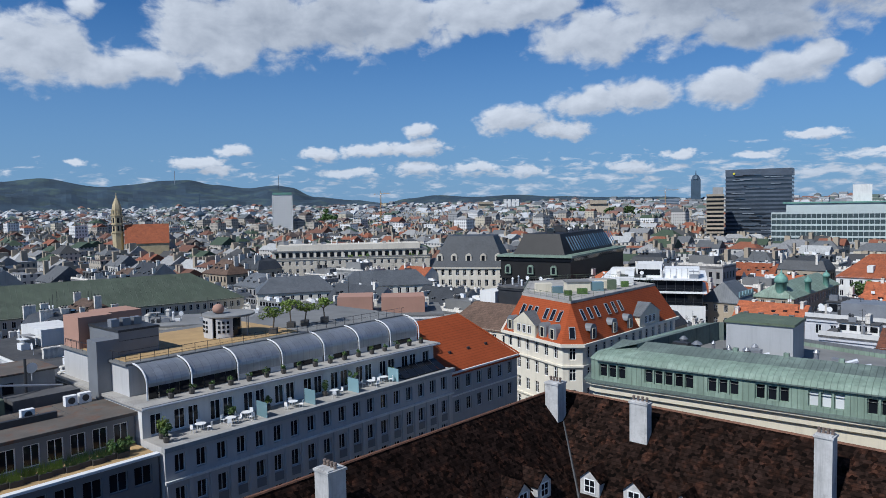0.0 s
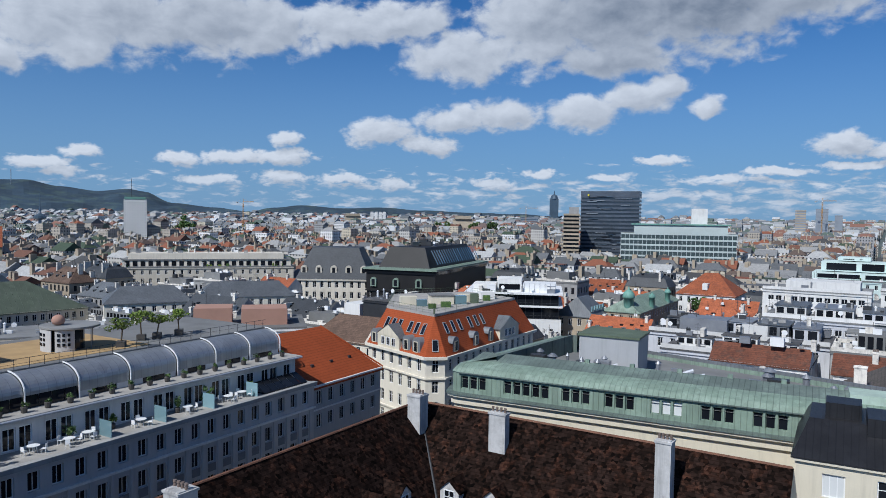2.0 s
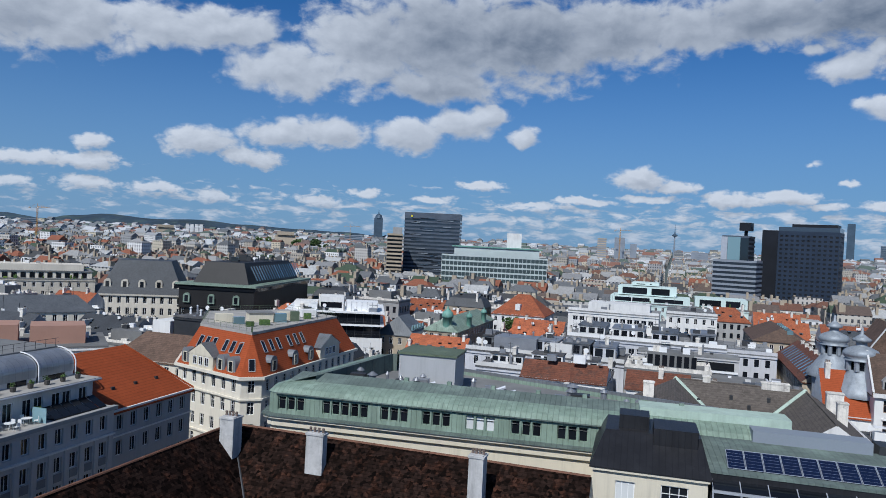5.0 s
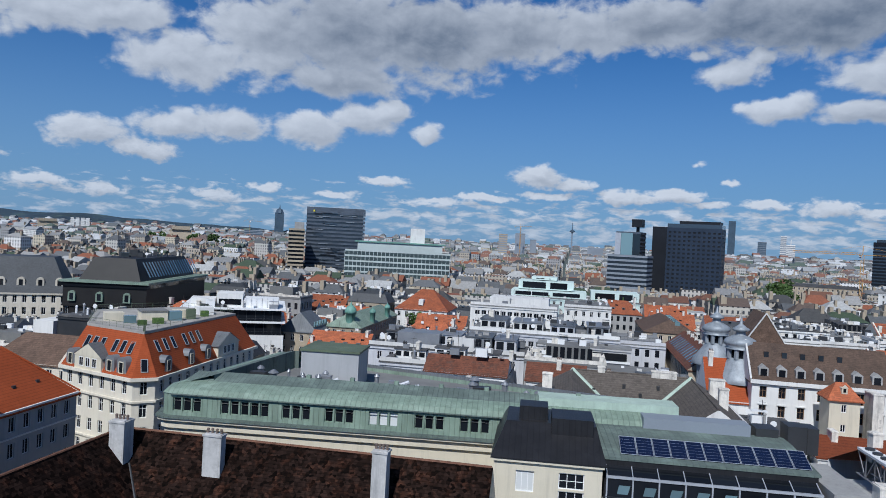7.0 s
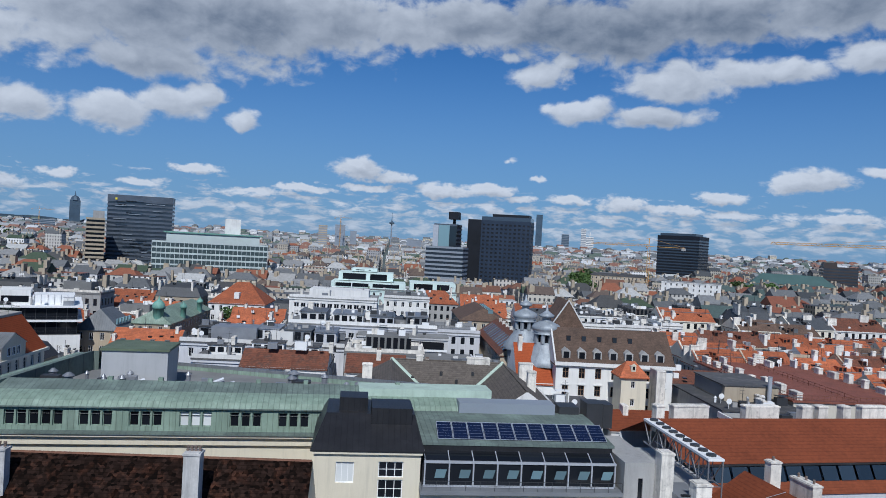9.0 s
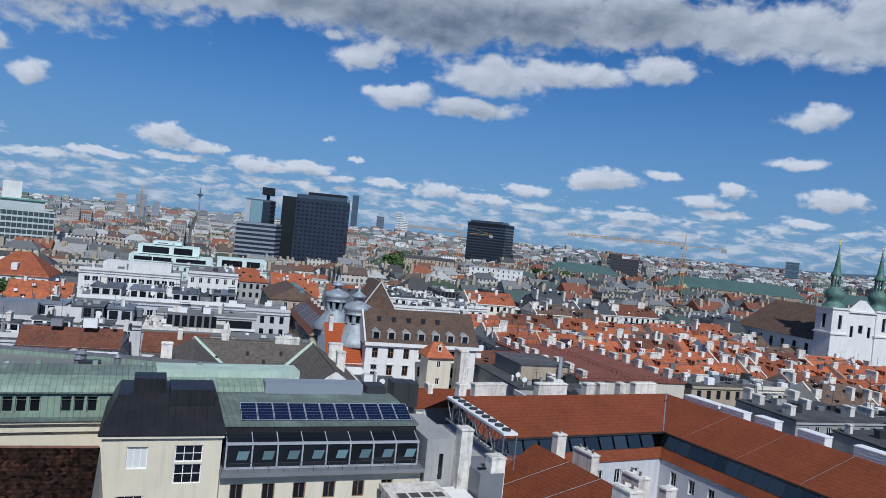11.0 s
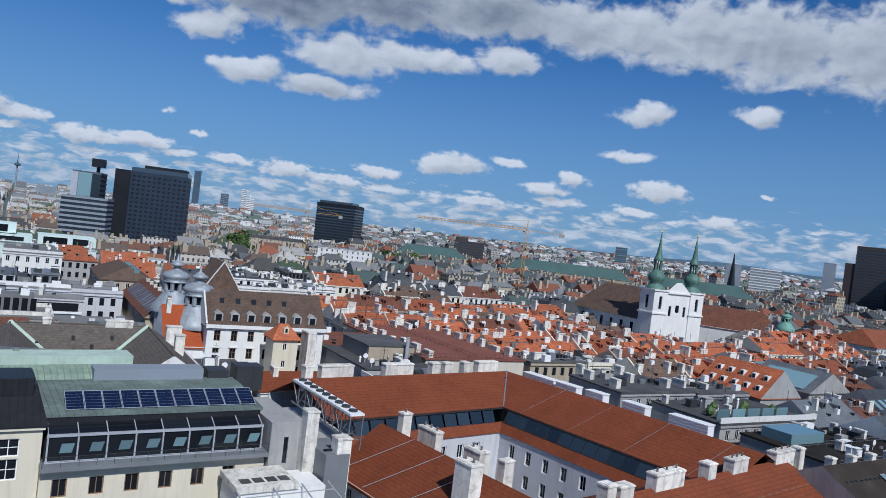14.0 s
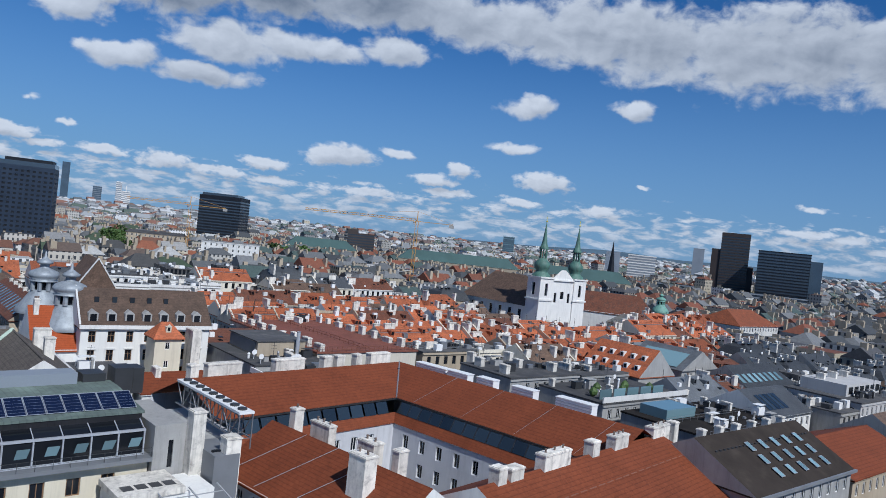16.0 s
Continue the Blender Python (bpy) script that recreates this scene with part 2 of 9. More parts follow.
    if bump:
        b = t.nodes.new("ShaderNodeBump")
        b.inputs["Strength"].default_value, b.inputs["Distance"].default_value = min(1, bump), .06
        n.put(b.inputs["Height"], height_of)
        n.put(bsdf.inputs["Normal"], b.outputs[0])
    n.put(t.nodes.new("ShaderNodeOutputMaterial").inputs[0], bsdf.outputs[0])
    return mat


def far_wall_material(name, dark):
    """House fronts far off: plaster tones from house to house, with storeys of windows too small to build."""
    mat = bpy.data.materials.new(name)
    mat.use_nodes = True
    n = Nodes(mat.node_tree)
    t = n.tree
    geo = t.nodes.new("ShaderNodeNewGeometry")
    sep = t.nodes.new("ShaderNodeSeparateXYZ")
    n.put(sep.inputs[0], geo.outputs["Position"])
    isl = geo.outputs["Random Per Island"]
    ramp = t.nodes.new("ShaderNodeValToRGB")
    ramp.color_ramp.interpolation = "CONSTANT"
    tones = [(.58, .54, .47), (.74, .73, .71), (.46, .41, .34), (.80, .79, .77), (.55, .53, .49), (.62, .55, .42), (.36, .36, .36)]
    el = ramp.color_ramp.elements
    el[0].color = (*tones[0], 1)
    el[1].position, el[1].color = 1 / 7, (*tones[1], 1)
    for i, c in enumerate(tones[2:], 2):
        el.new(i / 7).color = (*c, 1)
    n.put(ramp.inputs[0], isl)
    across = n.math("FRACT", n.math("DIVIDE", n.vec("DOT_PRODUCT", geo.outputs["Position"], (.73, -.68, 0)), 2.9))
    across2 = n.math("FRACT", n.math("DIVIDE", n.vec("DOT_PRODUCT", geo.outputs["Position"], (.68, .73, 0)), 2.9))
    nor = n.math("ABSOLUTE", n.vec("DOT_PRODUCT", geo.outputs["Normal"], (.73, -.68, 0)))
    pick = n.math("GREATER_THAN", nor, .7)
    a = n.math("ADD", n.math("MULTIPLY", pick, across2), n.math("MULTIPLY", n.math("SUBTRACT", 1.0, pick), across))
    up = n.math("FRACT", n.math("DIVIDE", sep.outputs[2], 3.5))
    hole = n.math("MULTIPLY", n.math("COMPARE", a, .5, .2), n.math("COMPARE", up, .5, .27))
    n_up = t.nodes.new("ShaderNodeSeparateXYZ")
    n.put(n_up.inputs[0], geo.outputs["Normal"])
    hole = n.math("MULTIPLY", hole, n.math("LESS_THAN", n.math("ABSOLUTE", n_up.outputs[2]), .3))
    col = n.mix(hole, ramp.outputs[0], (.06, .065, .075))
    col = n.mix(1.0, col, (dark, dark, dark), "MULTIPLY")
    bsdf = t.nodes.new("ShaderNodeBsdfPrincipled")
    n.put(bsdf.inputs["Base Color"], col)
    bsdf.inputs["Roughness"].default_value = .8
    n.put(t.nodes.new("ShaderNodeOutputMaterial").inputs[0], bsdf.outputs[0])
    return mat


def far_roof_material(name, tones):
    mat = bpy.data.materials.new(name)
    mat.use_nodes = True
    n = Nodes(mat.node_tree)
    t = n.tree
    geo = t.nodes.new("ShaderNodeNewGeometry")
    ramp = t.nodes.new("ShaderNodeValToRGB")
    ramp.color_ramp.interpolation = "CONSTANT"
    el = ramp.color_ramp.elements
    el[0].color = (*tones[0], 1)
    el[1].position, el[1].color = 1 / len(tones), (*tones[1], 1)
    for i, c in enumerate(tones[2:], 2):
        el.new(i / len(tones)).color = (*c, 1)
    n.put(ramp.inputs[0], geo.outputs["Random Per Island"])
    grain = n.noise(geo.outputs["Position"], .8, 4, .7)
    g = t.nodes.new("ShaderNodeCombineColor")
    k = n.ramp(grain, .25, .75, .72, 1.25)
    for i in range(3):
        n.put(g.inputs[i], k)
    bsdf = t.nodes.new("ShaderNodeBsdfPrincipled")
    n.put(bsdf.inputs["Base Color"], n.mix(1.0, ramp.outputs[0], g.outputs[0], "MULTIPLY"))
    bsdf.inputs["Roughness"].default_value = .75
    n.put(t.nodes.new("ShaderNodeOutputMaterial").inputs[0], bsdf.outputs[0])
    return mat


def glass_material(name, colour, rough=0.06, spec=0.6, metal=0.0):
    """Window glass seen from outside by day: dark, with a sheen of sky."""
    mat = bpy.data.materials.new(name)
    mat.use_nodes = True
    n = Nodes(mat.node_tree)
    t = n.tree
    geo = t.nodes.new("ShaderNodeNewGeometry")
    info = t.nodes.new("ShaderNodeObjectInfo").outputs["Random"]
    wave = n.noise(geo.outputs["Position"], .5, 2)
    bsdf = t.nodes.new("ShaderNodeBsdfPrincipled")
    n.put(bsdf.inputs["Base Color"], n.mix(info, tuple(c * .7 for c in colour), tuple(min(1, c * 1.5) for c in colour)))
    bsdf.inputs["Roughness"].default_value, bsdf.inputs["Specular IOR Level"].default_value = rough, spec
    bsdf.inputs["Metallic"].default_value = metal
    b = t.nodes.new("ShaderNodeBump")
    b.inputs["Strength"].default_value, b.inputs["Distance"].default_value = .06, .1
    n.put(b.inputs["Height"], wave)
    n.put(bsdf.inputs["Normal"], b.outputs[0])
    n.put(t.nodes.new("ShaderNodeOutputMaterial").inputs[0], bsdf.outputs[0])
    return mat


M = {}
M["asphalt"] = material("asphalt", (.055, .055, .058), .9, var=.3, scale=.05)
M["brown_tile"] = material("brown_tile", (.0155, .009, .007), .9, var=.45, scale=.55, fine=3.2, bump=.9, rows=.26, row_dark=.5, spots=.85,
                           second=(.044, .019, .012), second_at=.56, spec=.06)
M["ridge_tile"] = material("ridge_tile", (.16, .075, .045), .85, var=.35, scale=1.5, bump=.5)
M["orange_tile"] = material("orange_tile", (.34, .074, .024), .8, var=.14, scale=.2, fine=4, bump=.5, rows=.3, row_dark=.35, spots=.07, spec=.2)
M["red_tile"] = material("red_tile", (.185, .049, .020), .75, var=.16, scale=.2, fine=4, bump=.5, rows=.26, row_dark=.3, spots=.12, spec=.25)
M["old_orange_tile"] = material("old_orange_tile", (.35, .098, .038), .8, var=.2, scale=.4, bump=.6, rows=.3, row_dark=.3, spots=.2, rand=.35, second=(.26, .08, .04), second_at=.57)
M["dark_tile"] = material("dark_tile", (.115, .072, .050), .8, var=.3, scale=.4, bump=.6, rows=.3, spots=.2, rand=.2)
M["slate"] = material("slate", (.055, .060, .067), .6, var=.22, scale=.3, bump=.4, rows=.28, row_dark=.2, spots=.15, rand=.25)
M["sheet_grey"] = material("sheet_grey", (.145, .155, .165), .5, metal=.2, var=.2, scale=.25, bump=.4, seams=.6, seam_turn=-43, rand=.2)
M["flat_grey"] = material("flat_grey", (.19, .19, .185), .85, var=.25, scale=.2, fine=3, rand=.25, second=(.19, .19, .19), second_at=.55)
M["bitumen"] = material("bitumen", (.065, .065, .068), .85, var=.3, scale=.25, fine=3, rand=.25, second=(.11, .105, .10), second_at=.55)
M["rusty_felt"] = material("rusty_felt", (.115, .10, .085), .85, var=.35, scale=.3, fine=3, second=(.15, .065, .035), second_at=.57)
M["copper"] = material("copper", (.205, .275, .215), .65, var=.16, scale=.25, bump=.5, seams=.62, seam_turn=-37.6, second=(.25, .325, .26), second_at=.52, streak=.2)
M["copper_top"] = material("copper_top", (.125, .158, .142), .72, var=.22, scale=.22, bump=.5, seams=.62, seam_turn=-37.6, second=(.175, .225, .195), second_at=.53, spec=.25)
M["copper_dark"] = material("copper_dark", (.105, .135, .085), .6, var=.2, scale=.2, bump=.5, seams=1.9, seam_turn=47, second=(.13, .16, .105), second_at=.55)
M["copper_dome"] = material("copper_dome", (.16, .33, .27), .6, var=.25, scale=.6, bump=.3, streak=.35)
M["cream"] = material("cream", (.66, .60, .47), .9, var=.08, scale=.15, streak=.14, bump=.1)
M["cream_house"] = material("cream_house", (.60, .55, .46), .9, var=.1, scale=.15, streak=.15, bump=.1, rand=.15)
M["white"] = material("white", (.74, .73, .70), .88, var=.07, scale=.2, streak=.14, bump=.1)
M["white_house"] = material("white_house", (.71, .70, .675), .88, var=.1, scale=.2, streak=.16, bump=.1, rand=.15)
M["grey_wall"] = material("grey_wall", (.50, .49, .48), .88, var=.08, scale=.2, streak=.14, bump=.1)
M["concrete"] = material("concrete", (.33, .325, .315), .88, var=.15, scale=.3, streak=.2, bump=.2, rand=.1)
M["blue_wall"] = material("blue_wall", (.40, .405, .41), .88, var=.08, scale=.2, streak=.12, bump=.1)
M["mint"] = material("mint", (.60, .71, .67), .8, var=.07, scale=.2, streak=.1, bump=.1)
M["sand_wall"] = material("sand_wall", (.42, .35, .26), .88, var=.12, scale=.2, streak=.15, bump=.1, rand=.2)
M["terracotta_wall"] = material("terracotta_wall", (.40, .23, .17), .85, var=.1, scale=.3, bump=.1)
M["chimney"] = material("chimney", (.72, .68, .61), .92, var=.22, scale=.7, fine=5, bump=.35, streak=.4, second=(.40, .37, .34), second_at=.60, rand=.12)
M["cream_light"] = material("cream_light", (.72, .67, .56), .9, var=.08, scale=.15, streak=.14, bump=.1)
M["felt_dark"] = material("felt_dark", (.022, .019, .017), .85, var=.3, scale=.25, fine=3, bump=.3, second=(.034, .029, .026), second_at=.55, spec=.15)
M["clad_grey"] = material("clad_grey", (.20, .21, .225), .6, metal=.2, var=.12, scale=.3, bump=.1)
M["old_plaster"] = material("old_plaster", (.50, .49, .475), .92, var=.2, scale=.7, fine=5, bump=.35, streak=.35, second=(.36, .345, .33), second_at=.60)
# white plaster with the weaker light on some fronts put into its colour
M["pale_wall"] = material("pale_wall", (.56, .565, .59), .88, var=.1, scale=.2, streak=.16, bump=.1)
M["pale_copper"] = material("pale_copper", (.42, .52, .44), .75, var=.15, scale=.6, bump=.2, streak=.15)
M["felt_brown"] = material("felt_brown", (.040, .032, .027), .85, var=.25, scale=.25, fine=3, bump=.3, second=(.052, .042, .035), second_at=.55, spec=.15)
M["red_sheet"] = material("red_sheet", (.215, .078, .052), .7, var=.18, scale=.3, bump=.3, seams=.7, seam_turn=-43, spec=.3)
M["soot"] = material("soot", (.16, .12, .10), .9, var=.4, scale=2, bump=.4)
M["clay_pot"] = material("clay_pot", (.22, .095, .06), .85, var=.3, scale=2, bump=.2)
M["black_metal"] = material("black_metal", (.025, .025, .028), .45, metal=.3, var=.25, scale=.4, bump=.2, seams=.6, seam_turn=-40)
M["dark_metal"] = material("dark_metal", (.06, .062, .066), .5, metal=.5, var=.2, bump=.1)
M["grey_metal"] = material("grey_metal", (.30, .31, .33), .45, metal=.5, var=.18, bump=.1, rand=.2)
M["silver"] = material("silver", (.50, .52, .56), .45, metal=.35, var=.12, scale=.5, bump=.1)
M["white_paint"] = material("white_paint", (.80, .80, .79), .55, var=.06, scale=.6, bump=.05)
M["frame_grey"] = material("frame_grey", (.35, .36, .37), .6, var=.08, bump=.05)
M["blind"] = material("blind", (.55, .56, .55), .7, var=.08, bump=.05, rand=.3)
M["deck"] = material("deck", (.42, .28, .13), .85, var=.2, scale=.4, bump=.2)
M["gravel"] = material("gravel", (.36, .34, .31), .95, var=.25, scale=.4, fine=5, bump=.4)
M["brick_red"] = material("brick_red", (.20, .075, .045), .85, var=.2, scale=.5, bump=.4, rows=.08, row_dark=.15, spots=.2)
M["rust_tile"] = material("rust_tile", (.15, .052, .028), .85, var=.25, scale=.4, bump=.6, rows=.3, spots=.25, second=(.10, .05, .035), second_at=.55)
M["wood"] = material("wood", (.22, .13, .07), .7, var=.2, scale=1.0, bump=.15)
M["pot"] = material("pot", (.06, .055, .05), .7, var=.2, bump=.1)
M["leaf"] = material("leaf", (.055, .105, .025), .7, var=.35, scale=1.2, rand=.35, bump=.1, second=(.10, .16, .035), second_at=.52)
M["leaf_bright"] = material("leaf_bright", (.14, .20, .03), .7, var=.3, scale=1.2, rand=.3, bump=.1)
M["bark"] = material("bark", (.10, .075, .05), .9, var=.3, bump=.4)
M["crane_yellow"] = material("crane_yellow", (.50, .26, .06), .6, var=.15)
M["stone_yellow"] = material("stone_yellow", (.50, .41, .25), .9, var=.2, scale=.4, bump=.3)
M["glass"] = glass_material("glass", (.010, .012, .016), .06, .35)
M["glass_blue"] = glass_material("glass_blue", (.022, .032, .042), .05, .8)
M["glass_sky"] = glass_material("glass_sky", (.17, .27, .30), .08, .8)
M["glass_teal"] = glass_material("glass_teal", (.13, .21, .235), .08, .7)
M["glass_tower"] = glass_material("glass_tower", (.045, .060, .080), .12, .8, .3)
M["solar"] = material("solar", (.008, .014, .042), .18, var=.1, bump=0, spec=.8)
# woods on the hills, distance haze mixed in as blue base colour
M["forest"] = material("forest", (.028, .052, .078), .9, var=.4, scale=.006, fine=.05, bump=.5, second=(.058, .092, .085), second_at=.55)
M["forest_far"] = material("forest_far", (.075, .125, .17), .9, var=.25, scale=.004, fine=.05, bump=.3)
M["plain"] = material("plain", (.075, .105, .105), .9, var=.4, scale=.004, fine=.06, second=(.13, .14, .14), second_at=.5)


# ---- mesh tools ----
class Shape:
    """Collects faces, then becomes one mesh object."""

    def __init__(self):
        self.v, self.f, self.m = [], [], []

    def face(self, pts, mat=0):
        i = len(self.v)
        self.v += [tuple(p) for p in pts]
        self.f.append(tuple(range(i, i + len(pts))))
        self.m.append(mat)

    def prism(self, poly, z0, z1, mat=0, top=None, bottom=False):
        """poly counter-clockwise seen from above."""
        k, i = len(poly), len(self.v)
        self.v += [(x, y, z0) for x, y in poly] + [(x, y, z1) for x, y in poly]
        for a in range(k):
            b = (a + 1) % k
            self.f.append((i + a, i + b, i + k + b, i + k + a))
            self.m.append(mat)
        self.f.append(tuple(range(i + k, i + 2 * k)))
        self.m.append(mat if top is None else top)
        if bottom:
            self.f.append(tuple(range(i + k - 1, i - 1, -1)))
            self.m.append(mat)
        return self

    def box(self, u0, u1, v0, v1, z0, z1, mat=0, top=None):
        return self.prism([(u0, v0), (u1, v0), (u1, v1), (u0, v1)], z0, z1, mat, top, True)

    def bar(self, a, b, r, mat=0, sides=4):
        """A straight bar from a to b."""
        a, b = Vector(a), Vector(b)
        w = (b - a).normalized()
        s = w.cross(Vector((0, 0, 1)) if abs(w.z) < .9 else Vector((1, 0, 0))).normalized()
        q = w.cross(s)
        i = len(self.v)
        for p in (a, b):
            for k in range(sides):
                t = 2 * math.pi * (k + .5) / sides
                self.v.append(tuple(p + s * (r * math.cos(t)) + q * (r * math.sin(t))))
        for k in range(sides):
            j = (k + 1) % sides
            self.f.append((i + k, i + j, i + sides + j, i + sides + k))
            self.m.append(mat)
        self.f += [tuple(range(i + sides - 1, i - 1, -1)), tuple(range(i + sides, i + 2 * sides))]
        self.m += [mat, mat]
        return self

    def lathe(self, profile, cx=0.0, cy=0.0, sides=16, mat=0, turn=0.0):
        """profile: (radius, z) from the bottom up."""
        i = len(self.v)
        for r, z in profile:
            for k in range(sides):
                t = 2 * math.pi * k / sides + turn
                self.v.append((cx + r * math.cos(t), cy + r * math.sin(t), z))
        for a in range(len(profile) - 1):
            for k in range(sides):
                j = (k + 1) % sides
                self.f.append((i + a * sides + k, i + a * sides + j, i + (a + 1) * sides + j, i + (a + 1) * sides + k))
                self.m.append(mat)
        e = i + (len(profile) - 1) * sides
        self.f.append(tuple(range(e, e + sides)))
        self.m.append(mat)
        return self

    def mesh(self, name, mats, smooth=False):
        me = bpy.data.meshes.new(name)
        me.from_pydata(self.v, [], self.f)
        for m in mats:
            me.materials.append(M[m])
        me.polygons.foreach_set("material_index", self.m)
        if smooth:
            me.polygons.foreach_set("use_smooth", [True] * len(self.f))
        me.validate()
        return me

    def build(self, name, mats, parent=None, label="", smooth=False):
        return part(name, self.mesh(name, [mats] if isinstance(mats, str) else mats, smooth), parent, label)


def part(name, me, parent=None, label="", m=None):
    ob = new(name, me)
    ob.parent = parent
    if m is not None:
        ob.matrix_basis = m
    return tagged(ob, label)


def thing(name, x, y, z, turn, label, category, group="", kind=""):
    ob = new(name)
    ob.matrix_basis = pose(x, y, z, 0, 0, turn)
    return tagged(ob, label, category, group, kind)


def inset(poly, d):
    """A convex counter-clockwise polygon moved inwards by d (one number, or one per edge)."""
    k = len(poly)
    ds = d if isinstance(d, (list, tuple)) else [d] * k
    lines = []
    for i in range(k):
        (x0, y0), (x1, y1) = poly[i], poly[(i + 1) % k]
        L = math.hypot(x1 - x0, y1 - y0)
        nx, ny = -(y1 - y0) / L, (x1 - x0) / L
        lines.append((x0 + nx * ds[i], y0 + ny * ds[i], (x1 - x0) / L, (y1 - y0) / L))
    out = []
    for i in range(k):
        ax, ay, adx, ady = lines[i - 1]
        bx, by, bdx, bdy = lines[i]
        den = adx * bdy - ady * bdx
        if abs(den) < 1e-6:
            out.append((bx, by))
            continue
        s = ((bx - ax) * bdy - (by - ay) * bdx) / den
        out.append((ax + adx * s, ay + ady * s))
    return out


def facade(shape, p0, p1, z0, z1, holes, depth=0.22, mat=0, reveal=None):
    """A wall from p0 to p1 (outside to the right of that way) with recessed holes (s0, s1, za, zb)."""
    L = math.hypot(p1[0] - p0[0], p1[1] - p0[1])
    dx, dy = (p1[0] - p0[0]) / L, (p1[1] - p0[1]) / L
    nx, ny = -dy, dx
    P = lambda s, z, d=0.0: (p0[0] + dx * s + nx * d, p0[1] + dy * s + ny * d, z)
    ss = sorted({0.0, L} | {round(h[i], 4) for h in holes for i in (0, 1)})
    zs = sorted({z0, z1} | {round(h[i], 4) for h in holes for i in (2, 3)})
    rv = mat if reveal is None else reveal
    for b, t in zip(zs, zs[1:]):
        zc = (b + t) / 2
        row = [h for h in holes if h[2] < zc < h[3]]
        run = None
        for a, c in zip(ss, ss[1:]):
            sc = (a + c) / 2
            if any(h[0] < sc < h[1] for h in row):
                if run is not None:
                    shape.face([P(run, b), P(a, b), P(a, t), P(run, t)], mat)
                    run = None
            elif run is None:
                run = a
        if run is not None:
            shape.face([P(run, b), P(L, b), P(L, t), P(run, t)], mat)
    for a, c, b, t in holes:
        shape.face([P(a, b), P(c, b), P(c, b, depth), P(a, b, depth)], rv)
        shape.face([P(a, t, depth), P(c, t, depth), P(c, t), P(a, t)], rv)
        shape.face([P(a, b), P(a, b, depth), P(a, t, depth), P(a, t)], rv)
        shape.face([P(c, b, depth), P(c, b), P(c, t), P(c, t, depth)], rv)
    return math.degrees(math.atan2(dy, dx))


WINDOWS = {}


def window_meshes(w, h, frame_mat, glass_mat, cols=2, transom=0.0):
    key = (round(w, 2), round(h, 2), frame_mat, glass_mat, cols, transom)
    if key not in WINDOWS:
        f, b = Shape(), .10
        for a, c, d, e in ((0, w, 0, b), (0, w, h - b, h), (0, b, b, h - b), (w - b, w, b, h - b)):
            f.box(a, c, 0, .08, d, e)
        for k in range(1, cols):
            x = w * k / cols
            f.box(x - .035, x + .035, .005, .075, b, h - b)
        if transom:
            f.box(b, w - b, .008, .07, h * transom - .03, h * transom + .03)
        g = Shape().box(b * .5, w - b * .5, .05, .065, b * .5, h - b * .5)
        WINDOWS[key] = (f.mesh("window", [frame_mat]), g.mesh("pane", [glass_mat]))
    return WINDOWS[key]


def put_windows(parent, p0, p1, holes, depth=0.22, frame_mat="white_paint", glass_mat="glass", cols=2, transom=0.0, near=True):
    L = math.hypot(p1[0] - p0[0], p1[1] - p0[1])
    dx, dy = (p1[0] - p0[0]) / L, (p1[1] - p0[1]) / L
    ang = math.degrees(math.atan2(dy, dx))
    for a, c, b, t in holes:
        fm, gm = window_meshes(c - a, t - b, frame_mat, glass_mat, cols, transom)
        d = depth - .09
        win = part("window", fm, parent, "", pose(p0[0] + dx * a - dy * d, p0[1] + dy * a + dx * d, b, 0, 0, ang))
        if near:
            part("pane", gm, win)
        else:
            win.data = whole_window(c - a, t - b, frame_mat, glass_mat, cols, transom)


def whole_window(w, h, frame_mat, glass_mat, cols, transom):
    """Frame and pane of a far window in one mesh."""
    key = ("whole", round(w, 2), round(h, 2), frame_mat, glass_mat, cols, transom)
    if key not in WINDOWS:
        f, b = Shape(), .10
        for a, c, d, e in ((0, w, 0, b), (0, w, h - b, h), (0, b, b, h - b), (w - b, w, b, h - b)):
            f.box(a, c, 0, .08, d, e)
        for k in range(1, cols):
            f.box(w * k / cols - .035, w * k / cols + .035, .005, .075, b, h - b)
        f.box(b * .5, w - b * .5, .05, .065, b * .5, h - b * .5, 1)
        WINDOWS[key] = f.mesh("window", [frame_mat, glass_mat])
    return WINDOWS[key]


def rows_of(length, z0, storeys, storey, w, h, pitch, sill=0.9, margin=0.8):
    """Windows in even rows on a front: a list of holes."""
    k = max(1, int((length - 2 * margin + pitch - w) // pitch))
    start = (length - (k - 1) * pitch - w) / 2
    return [(start + i * pitch, start + i * pitch + w, z0 + s * storey + sill, z0 + s * storey + sill + h) for s in range(storeys) for i in range(k)]


